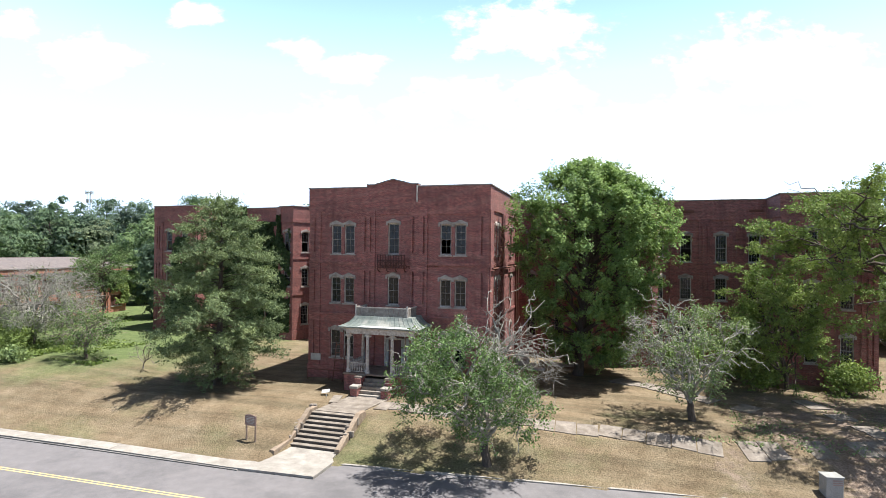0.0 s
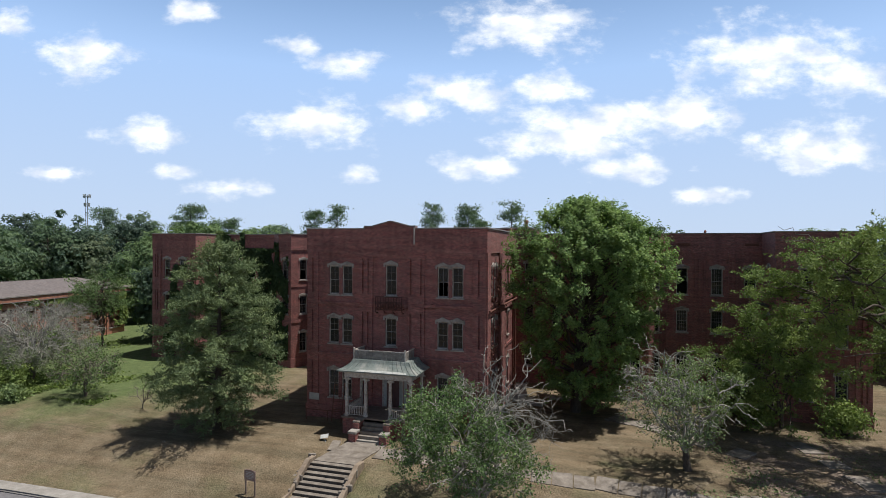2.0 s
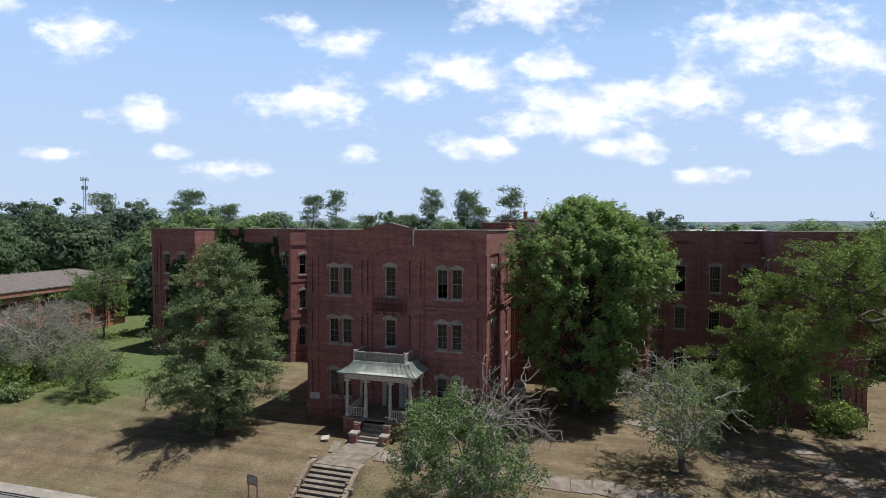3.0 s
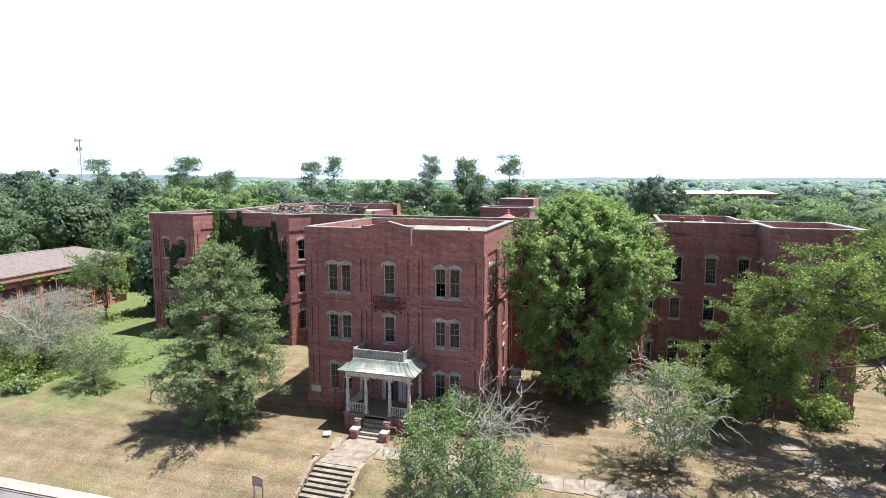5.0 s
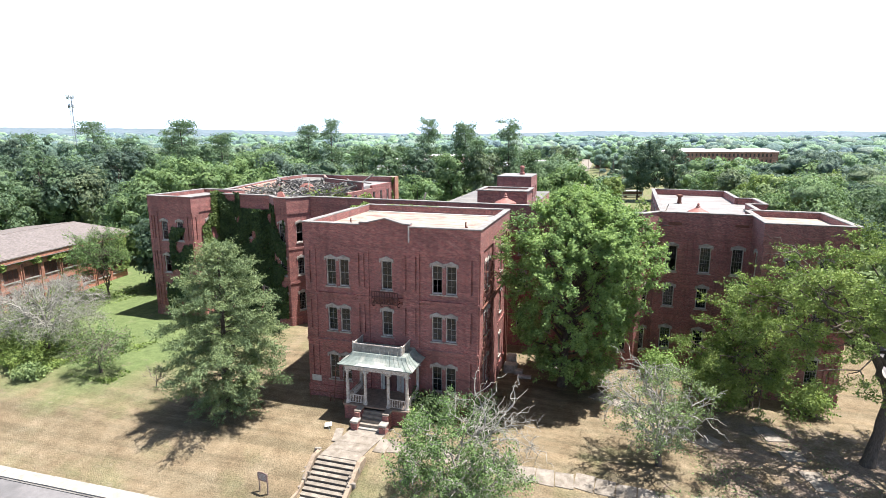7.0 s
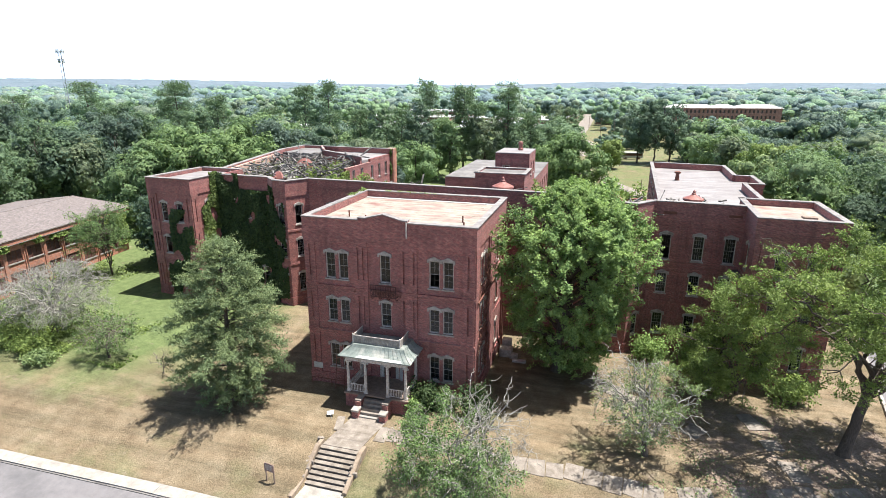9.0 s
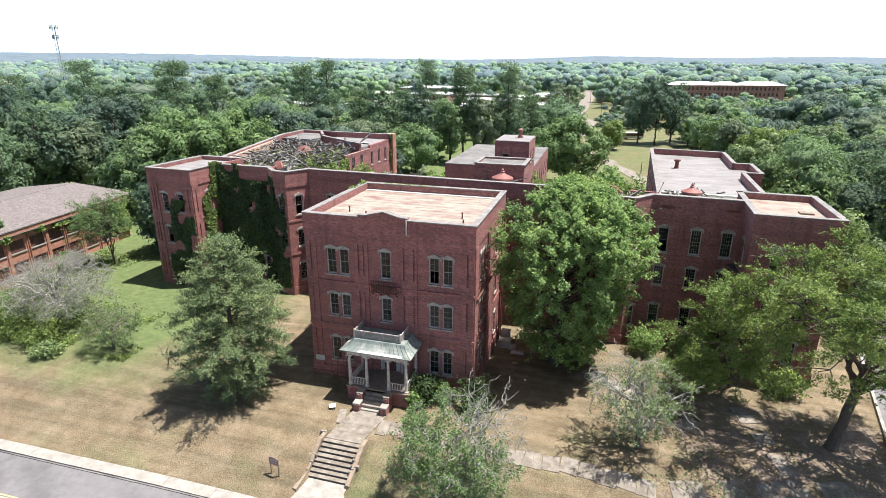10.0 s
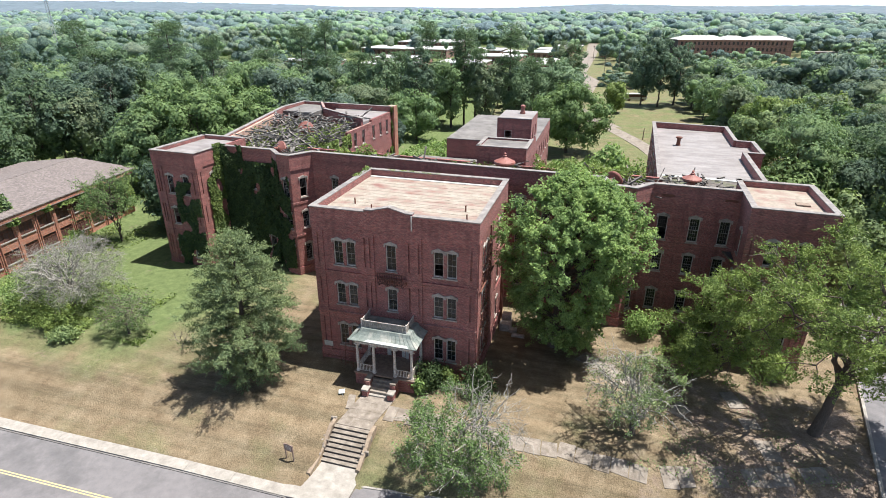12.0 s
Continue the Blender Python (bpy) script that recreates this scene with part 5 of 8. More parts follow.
# railings with balusters
bal_me = bpy.data.meshes.new("baluster")
bm = lathe(bmesh.new(), [(0.03, 0), (0.03, 0.1), (0.045, 0.2), (0.025, 0.35), (0.04, 0.5), (0.03, 0.62)], 6)
bm.to_mesh(bal_me)
bm.free()
bal_me.materials.append(PAINT)
for x0, x1, y0, y1 in ((-3.0, -1.66, PY + 0.12, PY + 0.12), (0.69, 2.06, PY + 0.12, PY + 0.12), (PX0 + 0.15, PX0 + 0.15, PY + 0.25, -0.5), (PX1 - 0.15, PX1 - 0.15, PY + 0.25, -0.5)):
    rail = part("railing", boxes((x0 - 0.03, x1 + 0.03, y0 - 0.03, y1 + 0.03, PF + 0.72, PF + 0.79), (x0 - 0.025, x1 + 0.025, y0 - 0.025, y1 + 0.025, PF + 0.06, PF + 0.11)), PAINT, porch)
    count = 9 if x0 != x1 else 14
    for k in range(count):
        q = (k + 0.5) / count
        shared("baluster", bal_me, Matrix.Translation((x0 + (x1 - x0) * q, y0 + (y1 - y0) * q, PF + 0.1)), rail)
# door with side lights
door = part("door", boxes((-1.0, -0.5, 0.12, 0.17, PF, 3.75), (-0.44, 0.06, 0.12, 0.17, PF, 3.75), (-1.35, 0.45, 0.14, 0.2, 3.75, 4.33)), DOOR, porch, "dark brown double door under a fanlight")
part("door_frame", boxes((-1.4, -1.28, 0.02, 0.2, PF, 4.34), (0.38, 0.5, 0.02, 0.2, PF, 4.34), (-1.28, 0.38, 0.02, 0.2, 3.72, 3.84)), PAINT, door, "white door frame")
part("side_light", boxes((-1.28, -1.04, 0.1, 0.15, PF, 3.72)), BOARD, door, "pale side panel")
part("side_light", boxes((0.1, 0.38, 0.1, 0.15, PF, 3.72), (0.6, 1.25, -0.1, -0.05, PF, 3.9)), BOARD, door, "pale board leaning beside the door")
# porch steps and pedestals
steps = thing("porch_steps", "stone porch steps between low pale pedestals", "steps")
for k in range(6):
    part("step", boxes((-1.5, 0.45, -4.75 + 0.29 * k, -3.3, 0.0 if k == 0 else 0.245 * k, 0.245 * (k + 1)), bevel=0.015), PAVING if k else CONCRETE, steps, "bleached lowest step" if k == 0 else "")
for x in (-1.78, 0.72):
    part("pedestal", boxes((x - 0.28, x + 0.28, -4.95, -4.3, -0.1, 0.72)), BRICK, steps, "low brick pedestal")
    part("pedestal_cap", boxes((x - 0.34, x + 0.34, -5.02, -4.23, 0.72, 0.92), bevel=0.03), CONCRETE, steps, "bleached stone cap")
    part("cheek", boxes((x - 0.24, x + 0.24, -4.3, -3.3, -0.1, 1.35)), BRICK, steps)
    bm = bmesh.new()
    box(bm, x - 0.29, x + 0.29, -4.25, -3.28, 1.35, 1.5, bevel=0.03)
    part("cheek_cap", bm, PAVING, steps, "grey stone cap")

# ---- steps in the bank ----
stairs = thing("garden_steps", "eight worn concrete steps down the bank with timber-edged sides", "steps", kind="structure")
SZ0, SZ1, NS = -1.375, 0.1, 8
for k in range(NS):
    y1 = STAIR_TOP - 0.375 * k
    zt = SZ1 - (SZ1 - SZ0) / NS * k
    tread = part("step", boxes((STAIR_X0, STAIR_X1, y1 - 0.375, y1 + 0.1, SZ0 - 0.3, zt - 0.05)), RISER, stairs, "dark riser")
    part("tread", boxes((STAIR_X0 + 0.02, STAIR_X1 - 0.02, y1 - 0.385, y1 - 0.005, zt - 0.05, zt), bevel=0.012), PAVING, tread, "pale worn tread")
for x, wide_end in ((STAIR_X0 - 0.2, -13.7), (STAIR_X1 + 0.2, -12.3)):
    bm = bmesh.new()
    prof = [(STAIR_TOP + 0.5, 0.28), (STAIR_TOP - 0.4, 0.34), (-10.6, -0.3), (-11.9, -0.92), (wide_end, -1.06 if wide_end < -13 else -1.1)]
    rows = []
    for y, z in prof:
        rows.append([bm.verts.new((x + dx, y, zz)) for dx, zz in ((-0.17, -1.7), (-0.17, z - 0.04), (-0.12, z), (0.12, z), (0.17, z - 0.04), (0.17, -1.7))])
    for a, b in zip(rows, rows[1:]):
        for k in range(6):
            bm.faces.new((a[k], b[k], b[(k + 1) % 6], a[(k + 1) % 6]))
    bm.faces.new(rows[0])
    bm.faces.new(rows[-1][::-1])
    part("cheek_wall", bm, LOG, stairs, "weathered tan edging wall")
rng = np.random.default_rng(8)
for k in range(26):
    x = float(rng.choice([STAIR_X0 - 0.2, STAIR_X1 + 0.2])) + float(rng.uniform(-0.28, 0.28))
    y = float(rng.uniform(-12.0, -8.4))
    zz = float(np.interp(y, [-12, STAIR_TOP], [-1.05, 0.2])) + 0.1
    s = float(rng.uniform(0.07, 0.16))
    part("rubble", boxes((x - s, x + s, y - s * 0.8, y + s * 0.8, zz - 0.4, zz + s * 0.7), bevel=0.03), PAVING, stairs)

# ---- small things on the lawn ----
sign = thing("sign_board", "small brown wooden sign board on two posts, seen from its back", "sign", at=(-5.0, -12.95, -0.7))
gz = float(ground_z(-5.0, -12.95))
sm = Matrix.Translation((-4.98, -12.9, gz)) @ Matrix.Rotation(radians(-9), 4, "Z")
for x in (-0.37, 0.37):
    part("post", boxes((x - 0.045, x + 0.045, -0.045, 0.045, -0.4, 1.62), bevel=0.008), TIMBER, sign, m=sm)
bm = bmesh.new()
arch = [(-0.45, 0.98), (0.45, 0.98), (0.45, 1.58)] + [(0.36 - 0.072 * k, 1.62 + 0.06 * math.sin(math.pi * k / 10)) for k in range(11)] + [(-0.45, 1.58)]
for y in (-0.08, -0.047):
    bm.faces.new([bm.verts.new((x, y, z)) for x, z in arch])
bm.verts.ensure_lookup_table()
n = len(arch)
for k in range(n):
    bm.faces.new([bm.verts[i] for i in (k, (k + 1) % n, n + (k + 1) % n, n + k)])
face = part("board", bm, SIGN_FACE, sign, m=sm)
for k, (w, z) in enumerate(((0.3, 1.5), (0.34, 1.4), (0.3, 1.31), (0.33, 1.22), (0.24, 1.13))):
    part("text_bar", boxes((-w, w, -0.088, -0.079, z - 0.018, z + 0.018)), BOARD, face, m=sm)

def cabinet():
    x, y = 27.6, -9.75
    z = float(ground_z(x, y))
    c = thing("utility_cabinet", "grey metal utility cabinet on the lawn", "utility box", at=(x, y, z))
    m = Matrix.Translation((x, y, z)) @ Matrix.Rotation(radians(12), 4, "Z")
    part("body", boxes((-0.42, 0.42, -0.34, 0.34, -0.1, 0.95), bevel=0.02), BOX_GREY, c, m=m)
    part("lid", boxes((-0.46, 0.46, -0.38, 0.38, 0.95, 1.02), bevel=0.02), BOX_GREY, c, "flat metal lid", m=m)
    for dx, zz in ((0.12, 0.82), (0.12, 0.7), (0.12, 0.6)):
        part("text_bar", boxes((dx - 0.24, dx + 0.24, -0.352, -0.34, zz - 0.03, zz + 0.03)), SIGN_FACE, c, "dark lettering bar", m=m)


cabinet()
plate = thing("fallen_sign", "pale sign panel lying tilted on a stake in the grass", "sign", at=(-4.0, -5.3, 0.1))
m = Matrix.Translation((-3.95, -5.2, 0.42)) @ Euler((radians(22), radians(-8), radians(20))).to_matrix().to_4x4()
part("panel", boxes((-0.3, 0.3, -0.22, 0.22, -0.012, 0.012), bevel=0.004), METAL_PALE, plate, m=m)
part("stake", rod(bmesh.new(), (-3.8, -5.45, 0.4), (-3.6, -5.6, -0.1), 0.02, 6), STEEL, plate)
wall_sign = part("notice_board", boxes((-8.15, -7.2, -0.2, -0.16, 1.62, 2.2), bevel=0.01), BOARD, None)
tagged(wall_sign, "pale blank notice board on the brick corner", "notice board")
rail = thing("handrail", "low rusty pipe rail in front of the wall", "railing", at=(-6.2, -0.9, 0))
for a, b in (((-8.0, -0.9, 1.0), (-3.9, -0.9, 1.0)), ((-8.0, -0.9, 0.0), (-8.0, -0.9, 1.0)), ((-6.0, -0.9, 0.0), (-6.0, -0.9, 1.0)), ((-3.9, -0.9, 0.0), (-3.9, -0.9, 1.0))):
    part("bar", rod(bmesh.new(), a, b, 0.035, 6), RUST, rail)
ladder = thing("fire_stair_remnant", "rusted iron frame leaning at the first-floor window", "ladder", at=(-5.2, -0.5, 0))
for x in (-5.6, -4.7):
    part("stile", rod(bmesh.new(), (x, -1.0, 0.0), (x, -0.35, 3.3), 0.04, 6), RUST, ladder)
for k in range(5):
    q = (k + 0.7) / 5
    part("rung", rod(bmesh.new(), (-5.6, -1.0 + 0.65 * q, 3.3 * q), (-4.7, -1.0 + 0.65 * q, 3.3 * q), 0.025, 6), RUST, ladder)
IRON = surface("dark_rusted_iron", (0.04, 0.016, 0.014), (0.11, 0.042, 0.032), 6.0, 0.8, 30, 0.4)
platform = thing("iron_balcony", "dark rusted iron balcony frame under the middle window", "balcony", at=(-0.66, -0.3, 10.2))
for z in (10.75, 10.3, 9.7):
    part("rail", boxes((-1.85, 0.53, -0.62, -0.54, z - 0.035, z + 0.035)), IRON, platform)
for k in range(11):
    x = -1.83 + 0.235 * k
    part("bar", boxes((x - 0.025, x + 0.025, -0.605, -0.555, 9.72, 10.74)), IRON, platform)
for k in range(5):
    x = -1.83 + 0.47 * k
    part("scroll", rod(rod(bmesh.new(), (x, -0.58, 9.72), (x + 0.47, -0.58, 10.3), 0.03, 5), (x + 0.47, -0.58, 9.72), (x, -0.58, 10.3), 0.03, 5), IRON, platform)
for x in (-1.83, -1.05, -0.27, 0.51):
    bm = bmesh.new()
    last = None
    for k in range(7):
        a = math.pi / 2 * k / 6
        p = (x, -0.05 - 0.53 * math.sin(a), 9.35 + 0.35 * (1 - math.cos(a)))
        if last:
            rod(bm, last, p, 0.04, 5)
        last = p
    part("scroll_bracket", bm, IRON, platform)
    part("arm", rod(bmesh.new(), (x, 0.0, 9.7), (x, -0.58, 9.7), 0.04, 5), IRON, platform)
# broken stone blocks at the side door
for k, (x, y, w, d, h) in enumerate(((8.6, 10.6, 1.3, 1.0, 0.9), (8.5, 11.8, 1.0, 0.8, 1.4), (9.5, 10.2, 0.8, 0.7, 0.5), (10.2, 9.3, 1.4, 0.5, 0.35), (12.4, 12.0, 2.2, 0.6, 0.4))):
    tagged(part("stone_block", boxes((x - w / 2, x + w / 2, y - d / 2, y + d / 2, -0.1, h), bevel=0.06), STONE, None), "pale broken stone block by the side wall", "stone block", "stone blocks")

# ---- low brick building to the west ----
low = thing("low_building", "low orange brick building with screened openings and brown roof", "building")
# its own frame: x goes out of the long front, y along it, from the corner next to the big building
LB = Matrix.Translation((-59.51, 29.44, 0)) @ Matrix.Rotation(radians(6.92), 4, "Z")
LD, LL, LE = 20.4, 49.0, 7.5
rows_z = [(1.88, 3.57), (4.92, 6.55)]
fl, ln = wall_frame(LB, (0, -LL), (0, 0))
bays = [LL - 12.6 + 3.1 * k for k in range(-11, 4)]
openings = [(u, u + 2.3, a, b) for u in bays for a, b in rows_z]
part("wall", panel(bmesh.new(), fl, 0, ln, -0.6, LE, 0, 0.35, openings), BRICK_LOW, low)
for k, u in enumerate(bays):
    part("pilaster", panel(bmesh.new(), fl, u - 0.62, u - 0.16, -0.6, LE - 0.3, -0.14, 0.0), BRICK_LOW, low)
    for a, b in rows_z:
        scr = part("screen", panel(bmesh.new(), fl, u, u + 2.3, a, b, 0.16, 0.2), SCREEN, low, "dark red-brown screened opening")
        for q in (0.74, 1.5):
            part("mullion", panel(bmesh.new(), fl, u + q, u + q + 0.06, a, b, 0.1, 0.16), RUST, scr)
        part("transom", panel(bmesh.new(), fl, u, u + 2.3, b - 0.5, b - 0.45, 0.1, 0.158), RUST, scr)
        part("sill", panel(bmesh.new(), fl, u - 0.08, u + 2.38, a - 0.16, a, -0.12, 0.14), CONCRETE, scr, "pale stone sill")
    if k % 2:
        part("downpipe", rod(rod(bmesh.new(), fl @ Vector((u - 0.39, -0.22, 0.3)), fl @ Vector((u - 0.39, -0.22, 7.0)), 0.07, 6), fl @ Vector((u - 0.39, -0.22, 6.6)), fl @ Vector((u - 0.39, -0.24, 7.0)), 0.13, 6), RUST, low, "rusty downpipe with a hopper head")
for a, b, n in (((0, 0), (-LD, 0), LD), ((-LD, 0), (-LD, -LL), LL), ((-LD, -LL), (0, -LL), LD)):
    part("wall", panel(bmesh.new(), wall_frame(LB, a, b)[0], 0, n, -0.6, LE, 0, 0.35, [(3, 4.6, 1.88, 3.57), (3, 4.6, 4.92, 6.55)] if n == LD else ()), BRICK_LOW, low)
part("belt_course", panel(bmesh.new(), fl, 0, ln, 7.0, 7.25, -0.1, 0.0), BRICK_LOW, low)
part("eave_board", boxes((-LD - 0.55, 0.5, -LL - 0.55, 0.6, LE, LE + 0.12)), TRIM, low, "pale soffit", m=LB)
for r in ((0.44, 0.56, -LL - 0.6, 0.66), (-LD - 0.61, -LD - 0.5, -LL - 0.6, 0.66)):
    part("fascia", boxes((*r, LE + 0.02, LE + 0.66)), BRICK_LOW, low, "reddish fascia board", m=LB)
part("gutter", rod(bmesh.new(), (0.62, -LL - 0.6, LE + 0.64), (0.62, 0.66, LE + 0.64), 0.06, 6), COPING, low, "pale gutter", m=LB)
part("drip_edge", boxes((0.44, 0.6, -LL - 0.6, 0.66, LE - 0.06, LE + 0.015)), COPING, low, "pale drip edge under the fascia", m=LB)
RIDGE = 9.5
bm = bmesh.new()
for y in (-LL - 0.7, 1.3):
    for x, z in ((0.66, LE + 0.62), (-LD / 2, RIDGE - 0.12), (-LD - 0.66, LE + 0.62), (-LD - 0.66, LE + 0.74), (-LD / 2, RIDGE), (0.66, LE + 0.74)):
        bm.verts.new((x, y, z))
bm.verts.ensure_lookup_table()
for k in range(6):
    bm.faces.new([bm.verts[i] for i in (k, (k + 1) % 6, 6 + (k + 1) % 6, 6 + k)])
bm.faces.new([bm.verts[k] for k in range(6)])
bm.faces.new([bm.verts[11 - k] for k in range(6)])
part("roof", bm, SHINGLE, low, "mottled brown shingle roof", m=LB)
part("ridge_cap", boxes((-LD / 2 - 0.16, -LD / 2 + 0.16, -LL - 0.7, 1.3, RIDGE - 0.02, RIDGE + 0.035)), SHINGLE, low, m=LB)
for y in (0.0, -LL + 0.3):
    bm = bmesh.new()
    for dy in (0.0, -0.3):
        for x, z in ((0, LE + 0.1), (-LD / 2, RIDGE - 0.2), (-LD, LE + 0.1)):
            bm.verts.new((x, y + dy, z))
    bm.verts.ensure_lookup_table()
    bm.faces.new([bm.verts[k] for k in (0, 1, 2)])
    bm.faces.new([bm.verts[k] for k in (5, 4, 3)])
    for k in range(3):
        bm.faces.new([bm.verts[i] for i in (k, (k + 1) % 3, 3 + (k + 1) % 3, 3 + k)])
    part("gable_wall", bm, BRICK_LOW, low, m=LB)


# ---- plants ----
def unit(v):
    return v / np.maximum(np.linalg.norm(v, axis=-1, keepdims=True), 1e-9)


def leaf_quads(c, size, r, facing=None, pull=0.8, slim=0.55):
    """A small rhombus for each centre."""
    n = len(c)
    nrm = r.normal(size=(n, 3))
    if facing is not None:
        nrm = unit(nrm) + pull * facing
    nrm = unit(nrm)
    a = unit(np.cross(nrm, r.normal(size=(n, 3))))
    b = np.cross(nrm, a)
    s = (size * r.uniform(0.65, 1.35, size=n))[:, None]
    v = np.stack([c + a * s, c + b * s * slim, c - a * s, c - b * s * slim], 1).reshape(-1, 3)
    return v, np.arange(4 * n).reshape(n, 4)


def leaf_tris(c, size, r, facing, pull):
    """A small triangle for each centre."""
    n = len(c)
    nrm = unit(unit(r.normal(size=(n, 3))) + pull * facing)
    a = unit(np.cross(nrm, r.normal(size=(n, 3))))
    b = np.cross(nrm, a)
    s = (size * r.uniform(0.65, 1.35, size=n))[:, None]
    v = np.stack([c + a * s, c - a * s * 0.6 + b * s * 0.75, c - a * s * 0.6 - b * s * 0.75], 1).reshape(-1, 3)
    return v, np.arange(3 * n).reshape(n, 3)


def tube(path, radii, sides=6):
    path, radii = np.asarray(path, float), np.asarray(radii, float)
    d = unit(np.gradient(path, axis=0))
    ref = np.where(np.abs(d[:, 2:3]) > 0.9, np.array([[1.0, 0, 0]]), np.array([[0, 0, 1.0]]))
    a = unit(np.cross(d, ref))
    b = np.cross(d, a)
    ang = np.arange(sides) * 2 * np.pi / sides
    ring = path[:, None] + radii[:, None, None] * (a[:, None] * np.cos(ang)[None, :, None] + b[:, None] * np.sin(ang)[None, :, None])
    k = len(path)
    idx = np.arange(k * sides).reshape(k, sides)
    nxt = np.roll(idx, -1, axis=1)
    f = np.stack([idx[:-1], nxt[:-1], nxt[1:], idx[1:]], -1).reshape(-1, 4)
    return ring.reshape(-1, 3), f


class Pile:
    """Gathers vertices and faces of one mesh."""

    def __init__(self):
        self.v, self.f, self.n = [], [], 0

    def add(self, v, f):
        self.v.append(v)
        self.f.append(f + self.n)
        self.n += len(v)

    def done(self, name, materials, parent=None, label="", smooth=False, index=None):
        return from_arrays(name, np.concatenate(self.v), np.concatenate(self.f), materials, parent, label, index, smooth)


def bent(a, b, sag, r, n=7, wobble=0.05):
    a, b = np.asarray(a, float), np.asarray(b, float)
    t = np.linspace(0, 1, n)[:, None]
    p = a + (b - a) * t
    p[:, 2] += sag * np.sin(np.pi * t[:, 0])
    length = np.linalg.norm(b - a)
    off = r.normal(0, wobble * length, size=(n, 3)) * np.sin(np.pi * t)
    return p + off


def blob_radius(d, seed):
    """Uneven outline of a crown, for unit ways d."""
    k = np.array([noise.noise(Vector((x * 1.6 + seed * 7.1, y * 1.6, z * 1.6))) + 0.5 * noise.noise(Vector((x * 3.7, y * 3.7 + seed, z * 3.7))) for x, y, z in d])
    return 1 + 0.36 * k


def broadleaf(name, label, base, crown, radii, trunk_r, fork, seed, clusters, per, leaf, spread, leaves, bark=BARK, limbs=11, shell=0.5, flat=0.55, droop=0.0, category="tree", group="", neat=1.0, puff=0.0):
    """A tree with a tapered trunk, limbs, twigs and a crown of leaf clumps."""
    r = np.random.default_rng(seed)
    base, crown, radii, fork = (np.asarray(v, float) for v in (base, crown, radii, fork))
    tree = thing(name, label, category, group, at=tuple(base))
    wood = Pile()
    stem = bent(base - np.array([0, 0, 0.4]), fork, 0, r, 8, 0.015)
    wood.add(*tube(stem, np.linspace(trunk_r * 1.25, trunk_r * 0.75, 8) * np.array([1.25, 1.0, 0.97, 0.95, 0.95, 0.95, 0.97, 1]), 10))
    d = unit(r.normal(size=(limbs, 3)) + np.array([0, 0, 0.25]))
    tips = crown + d * radii * r.uniform(0.55, 0.9, size=(limbs, 1))
    nodes = []
    for tip in tips:
        start = stem[-1] + (stem[-2] - stem[-1]) * r.uniform(0, 1.2)
        limb = bent(start, tip, 0.12 * np.linalg.norm(tip - start), r, 9, 0.05)
        wood.add(*tube(limb, np.linspace(trunk_r * 0.55, 0.035, 9), 7))
        nodes.append(limb[3:])
    nodes = np.concatenate(nodes)
    d = unit(r.normal(size=(clusters, 3)))
    q = (shell + (1 - shell) * r.uniform(size=clusters) ** 0.6) * (1 + neat * (blob_radius(d, seed) - 1))
    c = crown + d * radii * q[:, None]
    for k in range(0, clusters, max(1, clusters // (24 if leaf > 0.24 else 160))):
        near = nodes[np.argmin(((nodes - c[k]) ** 2).sum(1))]
        wood.add(*tube(bent(near, c[k], 0.1, r, 5, 0.06), np.linspace(0.05, 0.012, 5), 4))
    wood.done("trunk", [bark], tree, smooth=True)
    size = r.uniform(0.6, 1.3, size=clusters)
    who = np.repeat(np.arange(clusters), per)
    if puff:
        # each clump is an uneven dome of leaves
        way = unit(r.normal(size=(len(who), 3)) + np.array([0, 0, 0.3]))
        lobes = 1 + 0.22 * np.sin(5 * way[:, 0] + who) * np.sin(4 * way[:, 1] + 2 * who) + 0.15 * np.sin(9 * way[:, 2] + 3 * who)
        p = c[who] + way * np.array([1, 1, flat]) * (puff * size[who] * lobes * r.uniform(0.62, 1.08, size=len(who)))[:, None]
    else:
        p = c[who] + r.normal(size=(len(who), 3)) * np.array([1, 1, flat]) * (spread * size[who])[:, None]
    p[:, 2] -= droop * np.abs(r.normal(size=len(who))) * spread
    p[:, 2] = np.maximum(p[:, 2], base[2] + 0.25)
    face = unit(p - c[who]) + (0.35 if puff else 0.6) * unit(p - crown) + np.array([0, 0, 0.15 if puff else 0.25])
    leavesm = Pile()
    leavesm.add(*(leaf_tris(p, leaf * 1.2, r, unit(face), 4.5 if puff else 1.6) if leaf > 0.24 else leaf_quads(p, leaf, r, unit(face), 2.2 if puff else 1.2)))
    leavesm.done("crown", [leaves], tree)
    return tree


